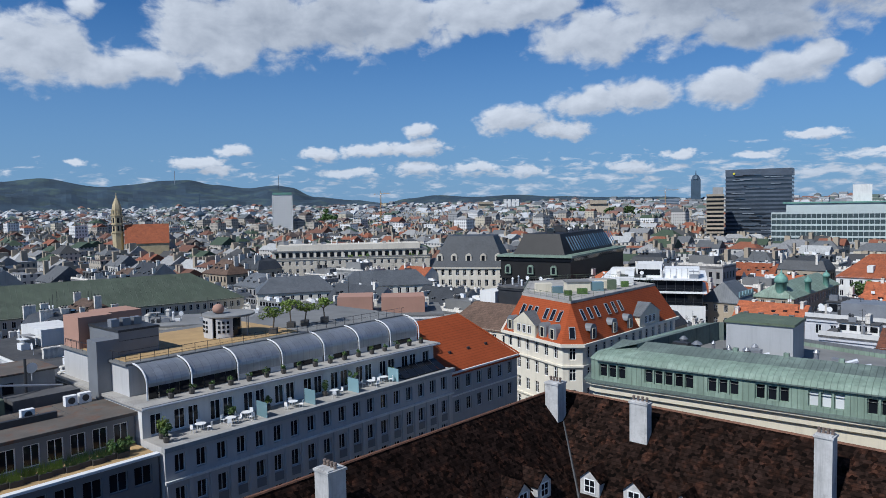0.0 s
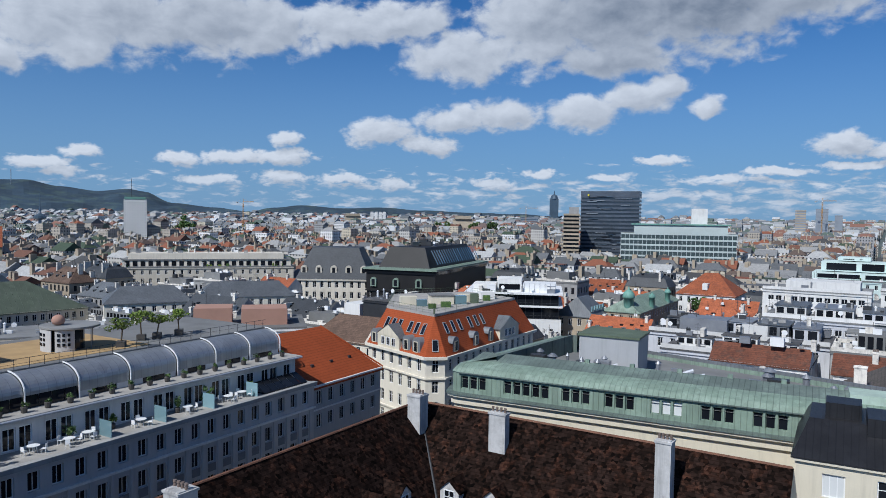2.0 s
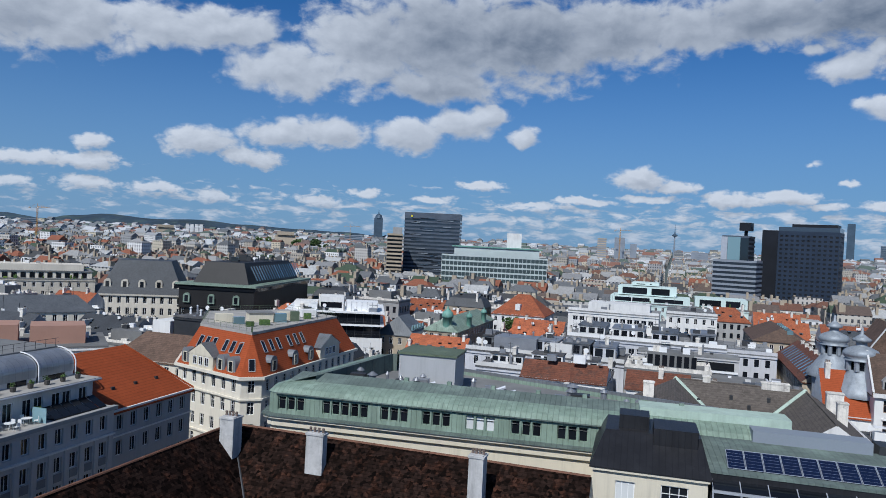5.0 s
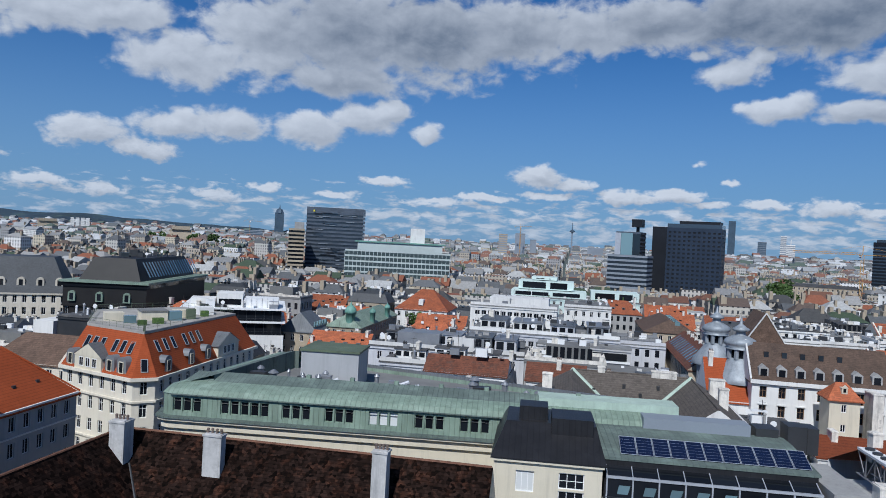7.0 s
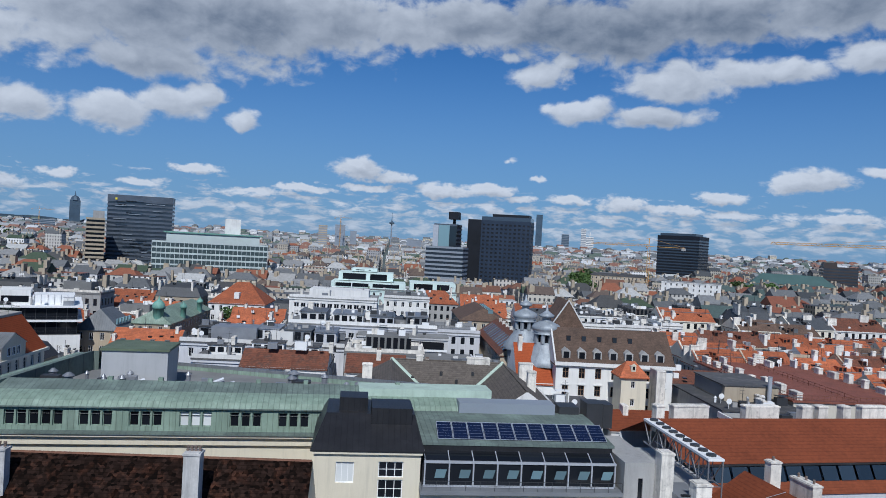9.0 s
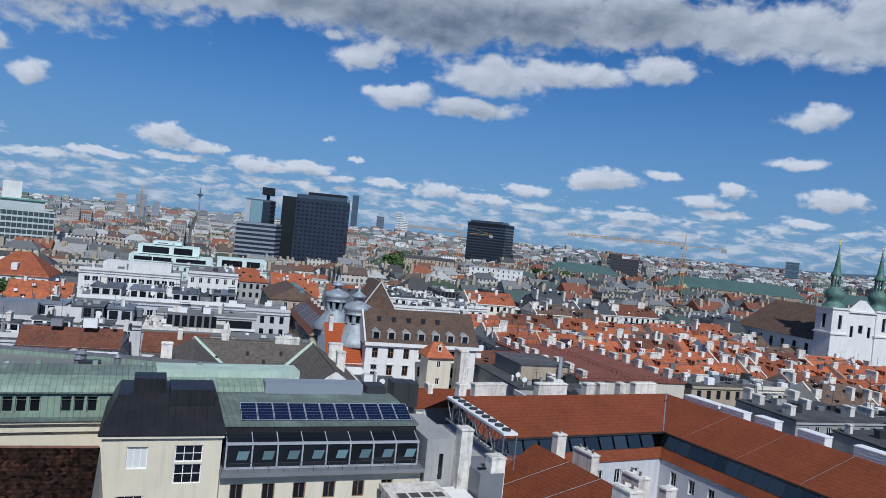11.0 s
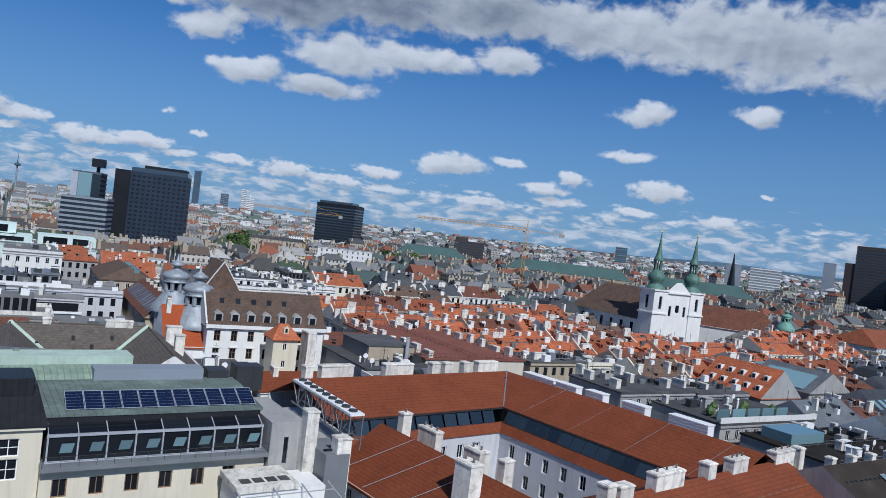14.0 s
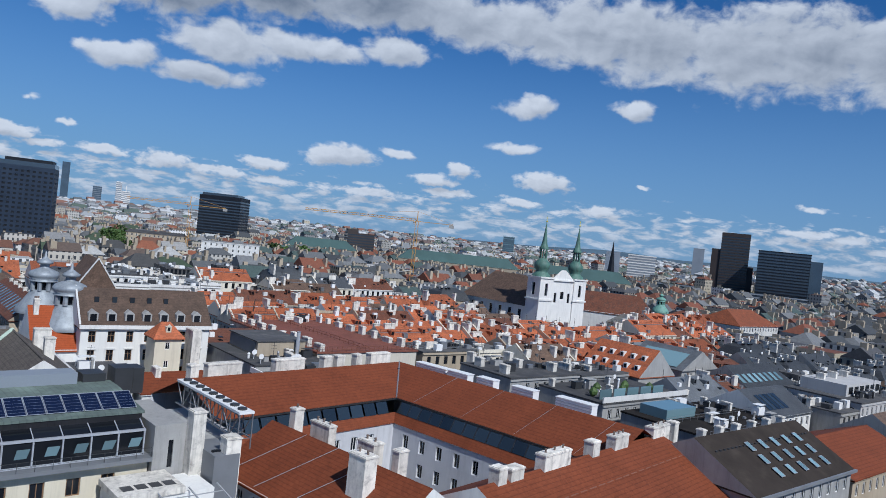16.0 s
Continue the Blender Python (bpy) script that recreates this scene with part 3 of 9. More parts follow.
def gable(s, u0, u1, v0, v1, z, h, mat=0, wall=1, over=.35, thick=.22, hip0=0.0, hip1=0.0):
    """A pitched roof with its ridge along u; hip0 and hip1 pull the ridge's ends in."""
    vm, o = (v0 + v1) / 2, over
    drop = h * o / ((v1 - v0) / 2)
    e = z - drop
    a, b, c, d = (u0 - o, v0 - o, e), (u1 + o, v0 - o, e), (u1 + o, v1 + o, e), (u0 - o, v1 + o, e)
    r0, r1 = (u0 - o + hip0, vm, z + h), (u1 + o - hip1, vm, z + h)
    low = lambda p: (p[0], p[1], p[2] - thick)
    s.face([a, b, r1, r0], mat)
    s.face([c, d, r0, r1], mat)
    s.face([d, a, r0], mat if hip0 else wall)
    s.face([b, c, r1], mat if hip1 else wall)
    for p, q in ((a, b), (b, c), (c, d), (d, a)):
        s.face([low(p), low(q), q, p], mat)
    s.face([low(d), low(c), low(b), low(a)], wall)


def stack(parent, u, v, z, w, d, h, name="chimney", pots=3, turn=0.0, slant=1.2, mat="chimney"):
    """A plastered chimney stack with a coping and pots; it goes down into the roof by slant."""
    key = ("stack", round(w, 2), round(d, 2), round(h, 2), pots, slant, mat)
    if key not in WINDOWS:
        body = Shape().box(-w / 2, w / 2, -d / 2, d / 2, -slant, h - .25)
        cap = Shape().box(-w / 2 - .08, w / 2 + .08, -d / 2 - .08, d / 2 + .08, h - .25, h - .08)
        cap.box(-w / 2 + .06, w / 2 - .06, -d / 2 + .06, d / 2 - .06, h - .08, h)
        pot = Shape()
        for i in range(pots):
            x = (i + .5) / pots * w - w / 2
            pot.lathe([(.13, h), (.11, h + .22), (.15, h + .3), (.13, h + .42)], x, 0, 8)
        WINDOWS[key] = (body.mesh("chimney", [mat]), cap.mesh("coping", [mat]), pot.mesh("chimney_pots", ["soot"]) if pots else None)
    b, c, p = WINDOWS[key]
    ob = part(name, b, parent, "", pose(u, v, z, 0, 0, turn))
    part("coping", c, ob)
    if p:
        part("chimney_pots", p, ob)
    return ob
M["vault_metal"] = material("vault_metal", (.36, .375, .40), .38, metal=.55, var=.15, scale=.4, bump=.15, seams=.9, seam_turn=47)


# ---- ground, hills ----
def smooth(x):
    x = min(1, max(0, x))
    return x * x * (3 - 2 * x)


def land(x, y):
    """Height of the ground: the old town is level, the outskirts climb gently."""
    d = math.hypot(x, y)
    return 50.5 * smooth((d - 1100) / 3800)


def make_ground():
    s = Shape()
    rings = [0, 60, 120, 400, 800, 1200, 1600, 2000, 2500, 3000, 3500, 4000, 4500, 4950]
    k = 72
    pts = {}
    for i, r in enumerate(rings):
        for j in range(k):
            x, y = bearing(360 * j / k, r)
            pts[i, j] = (x, y, land(x, y))
    for i in range(len(rings) - 1):
        for j in range(k):
            q = (j + 1) % k
            s.face([pts[i, j], pts[i + 1, j], pts[i + 1, q], pts[i, q]][::-1], 0 if i < 3 else 1)
    ob = s.build("ground", ["asphalt", "plain"])
    tagged(ob, "streets and far level land of a city", "ground", kind="structure")


def ridge(name, mat, label, crest, d0, d1, seed, rough):
    """A range of wooded hills; crest: (bearing, elevation as seen from the tower)."""
    s = Shape()
    b0, b1 = crest[0][0], crest[-1][0]
    cols, lines = int((b1 - b0) * 3), 12
    grid = []
    for i in range(cols + 1):
        b = b0 + (b1 - b0) * i / cols
        for (p, e), (q, f) in zip(crest, crest[1:]):
            if p <= b <= q:
                el = e + (f - e) * smooth((b - p) / (q - p))
                break
        col = []
        for j in range(lines + 1):
            t = j / lines
            d = d0 + (d1 - d0) * t
            x, y = bearing(b, d)
            top = height(el, d1)
            base = land(*bearing(b, d0)) - 4
            n = noise.fractal(Vector((x * .0022 + seed, y * .0022, 0)), .8, 2.0, 5) * rough
            z = base + (top - base) * (t ** 1.15) + n * math.sin(math.pi * min(1, t)) + n * .12 * t
            col.append((x, y, z))
        grid.append(col)
    for i in range(cols):
        for j in range(lines):
            s.face([grid[i][j], grid[i + 1][j], grid[i + 1][j + 1], grid[i][j + 1]][::-1])
    ob = s.build(name, mat, smooth=True)
    tagged(ob, label, "hill", kind="structure")


make_ground()
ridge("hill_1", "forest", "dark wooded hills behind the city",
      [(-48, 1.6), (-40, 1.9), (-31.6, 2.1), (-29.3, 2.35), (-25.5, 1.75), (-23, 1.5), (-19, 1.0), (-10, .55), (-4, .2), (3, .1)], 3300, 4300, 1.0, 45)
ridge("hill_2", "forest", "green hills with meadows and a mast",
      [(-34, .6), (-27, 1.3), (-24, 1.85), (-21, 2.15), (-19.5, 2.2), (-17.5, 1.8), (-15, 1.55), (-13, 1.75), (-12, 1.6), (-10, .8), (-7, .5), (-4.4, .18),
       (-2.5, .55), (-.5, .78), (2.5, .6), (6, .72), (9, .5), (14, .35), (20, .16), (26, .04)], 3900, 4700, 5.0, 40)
ridge("hill_3", "forest_far", "hills on the horizon, blue haze painted into their colour",
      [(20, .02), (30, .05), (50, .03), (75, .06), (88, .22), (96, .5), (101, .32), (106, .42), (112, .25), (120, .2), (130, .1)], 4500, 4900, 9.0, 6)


# ---- the city's filling: many houses ----
KEEP = []  # (x, y, radius) or (corner, angle, length, width) where built things stand


def keep_box(x, y, turn, u0, u1, v0, v1):
    KEEP.append((x, y, math.cos(radians(turn)), math.sin(radians(turn)), u0, u1, v0, v1))


def kept(x, y, r):
    for ox, oy, c, s, u0, u1, v0, v1 in KEEP:
        u, v = (x - ox) * c + (y - oy) * s, -(x - ox) * s + (y - oy) * c
        if u0 - r < u < u1 + r and v0 - r < v < v1 + r:
            return True
    return False


# ---- the near buildings ----
G = -43.0  # the old town's grid


def plain_walls(s, poly, z0, z1, mat=0, skip=()):
    k = len(poly)
    for i in range(k):
        if i not in skip:
            (x0, y0), (x1, y1) = poly[i], poly[(i + 1) % k]
            s.face([(x0, y0, z0), (x1, y1, z0), (x1, y1, z1), (x0, y0, z1)], mat)


def palace():
    """Old palace with a steep brown tiled roof in two wings at right angles."""
    p = thing("palace", 12, 76, 0, G, "old palace with steep dark-brown tiled roof", "house")
    keep_box(12, 76, G, -12, 40, -60, 11)
    ridge_z, half, eave = 34.0, 10.0, 23.5
    L, D = 36.8, 62.0
    # walls: right wing v -half..half, left wing u -half..half
    w = Shape()
    plain_walls(w, [(half, -half + .4), (L, -half + .4), (L, half - .4), (-half + .4, half - .4), (-half + .4, -D), (half - .4, -D), (half - .4, -half + .4)], 0, eave + .3)
    w.face([(L, -half, eave), (L, half, eave), (L, 0, ridge_z - .15)])
    w.build("wall", "cream", p)
    r = Shape()
    e, z = eave, ridge_z
    th = .3
    r.face([(half, -half, e), (L, -half, e), (L, 0, z), (0, 0, z)])
    r.face([(L, half, e), (-half, half, e), (0, 0, z), (L, 0, z)])
    r.face([(half, -D, e), (half, -half, e), (0, 0, z), (0, -D, z)])
    r.face([(-half, half, e), (-half, -D, e), (0, -D, z), (0, 0, z)])
    r.face([(L, -half, e - th), (L, -half, e), (L, 0, z), (L, 0, z - th)][::-1])
    for a, b in (((half, -half), (L, -half)), ((half, -D), (half, -half)), ((L, half), (-half, half))):
        r.face([(*a, e - th), (*b, e - th), (*b, e), (*a, e)])
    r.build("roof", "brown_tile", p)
    # ridge tiles, one by one
    tile = Shape()
    prof = [(-.16, -.05), (-.11, .07), (0, .12), (.11, .07), (.16, -.05)]
    for (a, b), (c, d) in zip(prof, prof[1:]):
        tile.face([(0, a, b), (.36, a * .9, b * .9), (.36, c * .9, d * .9), (0, c, d)][::-1])
    me = tile.mesh("ridge_tile", ["ridge_tile"])
    for i in range(int(L / .36)):
        part("ridge_tile", me, p, "", pose(i * .36, 0, z + .02, 0, random.uniform(-1, 1), random.uniform(-2, 2)))
    for i in range(int(D / .36)):
        part("ridge_tile", me, p, "", pose(0, -i * .36, z + .02, 0, random.uniform(-1, 1), -90 + random.uniform(-2, 2)))
    Shape().bar((.0, -.0, z - .1), (half, -half, e + .02), .16, 0, 6).build("valley_gutter", "dark_metal", p)
    slope = (z - e) / half
    # chimneys on the roof: place, size, top
    for u, v, wd, dp, top in ((1.6, -2.6, 1.55, 1.5, 35.6), (11.0, -2.3, 1.8, .9, 35.1), (27.5, -4.0, 1.3, 1.3, 35.8), (2.2, -32.4, 1.6, 1.6, 35.2)):
        zz = z - slope * (abs(u) if v < -10 else abs(v))
        stack(p, u, v, zz, wd, dp, top - zz, pots=4, slant=2.4, mat="old_plaster")
    # dormers on the front slope
    def dormer(u, depth, turn=0.0):
        zz = z - slope * depth
        if turn:
            m = pose(depth, u, zz, 0, 0, 90)
        else:
            m = pose(u, -depth, zz, 0, 0, 0)
        d = part("dormer", Shape().mesh("dormer", []), p, "small gabled dormer")
        d.data = DORMER["body"]
        d.matrix_basis = m @ Matrix.Diagonal((1.2, 1.0, 1.2, 1))
        part("dormer_roof", DORMER["roof"], d)
        part("window", DORMER["frame"], d)
        part("pane", DORMER["pane"], d)

    for u in (8.3, 12.8, 17.3, 21.8, 26.3, 30.8):
        dormer(u, 7.0)
    for v in (-11.6, -14.8, -20.5, -26, -33, -40):
        dormer(v, 6.4, 1)


DORMER = {}


def make_dormer():
    b = Shape()
    wd, h = .85, 1.35
    b.face([(-wd, 0, 0), (wd, 0, 0), (wd, 0, h), (0, 0, h + .75), (-wd, 0, h)])
    for s in (-1, 1):
        q = [(s * wd, 0, -.4), (s * wd, 2.2, -.4), (s * wd, 2.2, h), (s * wd, 0, h)]
        b.face(q if s > 0 else q[::-1])
    DORMER["body"] = b.mesh("dormer", ["old_plaster"])
    r = Shape()
    o = .18
    for s in (-1, 1):
        q = [(s * (wd + o), -o, h - .16), (s * (wd + o), 2.6, h - .16), (0, 2.6, h + .78), (0, -o, h + .78)]
        r.face(q if s > 0 else q[::-1])
        q = [(x, y, zz - .09) for x, y, zz in q]
        r.face(q[::-1] if s > 0 else q)
        r.face([(s * (wd + o), -o, h - .25), (0, -o, h + .69), (0, -o, h + .78), (s * (wd + o), -o, h - .16)][::s])
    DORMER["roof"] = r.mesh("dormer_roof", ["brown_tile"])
    f = Shape()
    for a, c, d, e in ((-.5, .5, .2, .28), (-.5, .5, 1.22, 1.3), (-.5, -.42, .28, 1.22), (.42, .5, .28, 1.22), (-.03, .03, .28, 1.22), (-.42, .42, .72, .77)):
        f.box(a, c, -.05, .02, d, e)
    DORMER["frame"] = f.mesh("window", ["white_paint"])
    DORMER["pane"] = Shape().box(-.45, .45, -.02, .0, .25, 1.25).mesh("pane", ["glass"])


make_dormer()
palace()


def barrel_house():
    """Long grey office house with terraces and a silver barrel vault on top."""
    p = thing("office_house", -27.2, 67.6, 0, 48.4, "long grey plastered office house with silver barrel-vaulted top storey", "house")
    keep_box(-27.2, 67.6, 48.4, -60, 44, -6, 30)
    L, back = 42.4, 26.0
    z1, z2, z3 = 31.0, 34.3, 37.9
    w = Shape()
    holes = []
    for s in range(8):
        for i in range(18):
            u = 1.0 + i * 2.3
            zb = z1 - 2.75 - s * 3.3
            if zb > 2:
                holes.append((u, u + 1.15, zb, zb + 1.85))
    facade(w, (0, 0), (L, 0), 0, z1, holes, .35)
    plain_walls(w, [(0, 0), (L, 0), (L, back), (0, back)], 0, z1, 0, (0,))
    w.face([(0, 0, z1), (L, 0, z1), (L, back, z1), (0, back, z1)])
    w.build("wall", "grey_wall", p)
    put_windows(p, (0, 0), (L, 0), [h for h in holes if h[2] > 14], .35, "white_paint", "glass", 2)
    back_pane = Shape()
    for a, c, b, t in [h for h in holes if h[2] <= 14]:
        back_pane.box(a, c, .3, .34, b, t)
    back_pane.build("lower_panes", "glass", p)
    for s in range(1, 4):
        for i in range(18):
            Shape().box(1.0 + i * 2.3, 2.15 + i * 2.3, -.05, -.002, z1 - 4.05 - s * 3.3 + .3, z1 - 2.8 - s * 3.3).build("spandrel", "clad_grey", p)
    for i in range(19):
        Shape().box(i * 2.3 + .1, i * 2.3 + .5, -.16, -.002, 3, z1 - 3.4).build("pilaster", "grey_wall", p)
    Shape().box(-.2, L + .2, -.45, .25, z1 - .35, z1 + .12).build("cornice", "concrete", p)
    Shape().box(-.1, L + .1, -.28, -.003, z1 - 3.55, z1 - 3.3).build("ledge", "white", p)
    Shape().box(0, L, .3, 4.6, z1 + .005, z1 + .04).build("terrace_floor", "gravel", p)
    # set-back storey
    s = Shape()
    hs = [(.8 + i * 2.05 + (.5 if i % 2 else 0), .8 + i * 2.05 + (.5 if i % 2 else 0) + 1.25, z1 + .15, z1 + 2.35) for i in range(20)]
    n0 = 4.4
    facade(s, (0, n0), (L, n0 - .9), z1, z2, [h for h in hs if h[1] < L - .4], .2)
    plain_walls(s, [(0, n0), (L, n0), (L, back), (0, back)], z1, z2, 0, (0,))
    s.build("upper_wall", "white_house", p)
    put_windows(p, (0, n0), (L, n0 - .9), [h for h in hs if h[1] < L - .4], .2, "white_paint", "glass", 2)
    Shape().prism([(-.3, n0 - .7), (L + .3, n0 - 1.9), (L + .3, back), (-.3, back)], z2 - .22, z2 + .1, 0, None, True).build("roof_slab", "gravel", p)
    Shape().bar((-.3, n0 - .75, z2 - .1), (L + .3, n0 - 1.95, z2 - .1), .13, 0, 8).build("gutter", "silver", p)
    # silver vault in seven bays
    bays = [1.4, 6.4, 12.1, 18.2, 24.6, 30.5, 36.3, 42.0]
    for a, b in zip(bays, bays[1:]):
        v = Shape()
        prof = [(6.1, z2 + (1.4 if a < 10 else .75)), (6.1, z2 + 1.75)] + [(6.1 + 2.9 * (1 - math.cos(t)), z2 + 1.75 + 1.7 * math.sin(t)) for t in [i * math.pi / 16 for i in range(1, 9)]]
        for (n1, h1), (n2, h2) in zip(prof, prof[1:]):
            v.face([(a + .12, n1, h1), (b - .12, n1, h1), (b - .12, n2, h2), (a + .12, n2, h2)])
        ob = v.build("vault", "vault_metal", p, "curved silver sheet-metal vault", True)
        k = 4
        for i in range(k):
            x0, x1 = a + .2 + (b - a - .4) * i / k, a + .2 + (b - a - .4) * (i + 1) / k
            if (i + int(a)) % 3 or a < 10:
                Shape().box(x0 + .04, x1 - .04, 6.15, 6.22, z2 + .12, z2 + (1.38 if a < 10 else .73)).build("pane", "glass", ob)
            else:
                Shape().box(x0, x1, 6.12, 6.25, z2 + .1, z2 + (1.4 if a < 10 else .75)).build("panel", "silver", ob)
    for a in bays:
        r = Shape()
        prof = [(5.95, z2 + .1), (5.95, z2 + 1.75)] + [(5.95 + 3.05 * (1 - math.cos(t)), z2 + 1.75 + 1.83 * math.sin(t)) for t in [i * math.pi / 16 for i in range(1, 9)]]
        for (n1, h1), (n2, h2) in zip(prof, prof[1:]):
            r.bar((a, n1, h1), (a, n2, h2), .085)
        r.build("rib", "white_paint", p)
    Shape().box(.9, L, 8.9, back, z2 + .1, z3 - .25).build("top_storey", "grey_wall", p)
    Shape().box(.6, L + .1, 8.9, back + .2, z3 - .25, z3, 0).build("roof_terrace", "flat_grey", p)
    Shape().box(1.2, 24, 10.2, 24, z3 + .004, z3 + .05).build("deck", "deck", p)
    # railing round the roof terrace
    rail = Shape()
    rail.bar((.8, 9.2, z3 + 1.0), (L, 9.2, z3 + 1.0), .03).bar((.8, 9.2, z3 + 1.0), (.8, 25, z3 + 1.0), .03).bar((.8, 9.2, z3 + .5), (L, 9.2, z3 + .5), .018)
    rail.build("handrail", "dark_metal", p)
    post = Shape().bar((0, 0, 0), (0, 0, 1.0), .03).mesh("rail_post", ["dark_metal"])
    for i in range(27):
        part("rail_post", post, p, "", pose(.8 + i * 1.58, 9.2, z3))
    for i in range(10):
        part("rail_post", post, p, "", pose(.8, 10.8 + i * 1.58, z3))
    # glass screens between the terraces
    for u in (12.0, 18.6, 25.3, 32.2):
        Shape().box(u, u + .05, .4, 2.4, z1 + .05, z1 + 1.75).build("glass_screen", "glass_sky", p)
    # sloping skylights at the far end
    for i in range(6):
        u = 33.6 + i * 1.35
        q = Shape()
        q.face([(u, .5, z1 + .2), (u + 1.25, .5, z1 + .2), (u + 1.25, 2.6, z1 + 1.3), (u, 2.6, z1 + 1.3)])
        q.box(u, u + 1.25, .5, 2.6, z1 + .02, z1 + .2)
        q.build("skylight", "glass", p)
    return p


barrel_house()


def west_wing():
    """Dark-grey office wing with a planted terrace."""
    p = thing("office_wing", -27.2, 67.6, 0, 48.4, "grey office wing with planted terrace and rust-stained flat roof", "house")
    L, back = 34.0, 30.0
    z1, z2 = 30.4, 33.6
    w = Shape()
    holes = []
    for s in range(3):
        for i in range(14):
            a = -L + .8 + i * 2.35
            holes.append((a + L, a + L + 1.75, z1 - 2.6 - s * 3.3, z1 - .75 - s * 3.3))
    facade(w, (-L, .8), (-.25, .8), 0, z1, holes, .3)
    plain_walls(w, [(-L, .8), (-.25, .8), (-.25, back), (-L, back)], 0, z1, 0, (0,))
    w.face([(-L, .8, z1), (-.25, .8, z1), (-.25, back, z1), (-L, back, z1)])
    w.build("wall", "clad_grey", p)
    put_windows(p, (-L, .8), (-.25, .8), holes, .3, "frame_grey", "glass", 2)
    Shape().box(-L, -.25, .4, 1.1, z1 - .05, z1 + .2).build("cornice", "white_paint", p)
    s = Shape()
    n0 = 5.8
    hs = [(L - 33 + i * 2.05, L - 33 + i * 2.05 + 1.45, z1 + .3, z1 + 2.4) for i in range(16)]
    facade(s, (-L, n0), (-.1, n0), z1, z2, hs, .2)
    plain_walls(s, [(-L, n0), (-.1, n0), (-.1, back), (-L, back)], z1, z2, 0, (0,))
    s.build("upper_wall", "clad_grey", p)
    put_windows(p, (-L, n0), (-.1, n0), hs, .2, "white_paint", "glass", 2)
    Shape().box(-L, .1, n0 - .5, back, z2 - .2, z2 + .12).build("roof", "rusty_felt", p)
    Shape().box(-L, -.3, 1.2, n0, z1 + .005, z1 + .05).build("terrace_floor", "deck", p)
    b = Shape()
    b.box(-L, -6, 9.6, 10.1, z2 + .12, z2 + .75)
    b.build("parapet", "dark_metal", p)


west_wing()


def tiled_house():
    """Blue-grey house with a bright orange hipped roof, at the office house's end."""
    p = thing("tiled_house", -27.2, 67.6, 0, 48.4, "blue-grey plastered house with bright orange tiled hip roof", "house")
    u0, u1, v0, v1, z = 44.4, 61.3, 2.4, 20.0, 29.6
    w = Shape()
    holes = rows_of(u1 - u0, z - 10.6, 3, 3.4, 1.15, 2.0, 2.6, .9)
    facade(w, (u0, v0), (u1, v0), 0, z, holes, .25)
    plain_walls(w, [(u0, v0), (u1, v0), (u1, v1), (u0, v1)], 0, z, 0, (0,))
    w.build("wall", "blue_wall", p)
    put_windows(p, (u0, v0), (u1, v0), holes, .25)
    Shape().box(u0, u1, v0 - .35, v0 - .003, z - .4, z - .02).build("cornice", "white", p)
    Shape().box(u0, u1, v0 - .15, v0 - .003, z - 3.7, z - 3.5).build("ledge", "white", p)
    r = Shape()
    gable(r, u0, u1, v0, v1, z, 6.4, 0, 1, .4, .25, 0.01, 5.0)
    r.build("roof", ["orange_tile", "blue_wall"], p)
    Shape().bar((u1 + .3, v0 - .3, z + .05), (u1 - 4.6, (v0 + v1) / 2, z + 6.45), .14, 0, 6).build("hip_ridge", "orange_tile", p)
    for i in range(3):
        Shape().box(u0 + 3.2 + i * 4.4, u0 + 3.7 + i * 4.4, v0 + 2.6, v0 + 2.9, z + 1.9, z + 2.3).build("snow_hook", "dark_metal", p)


tiled_house()


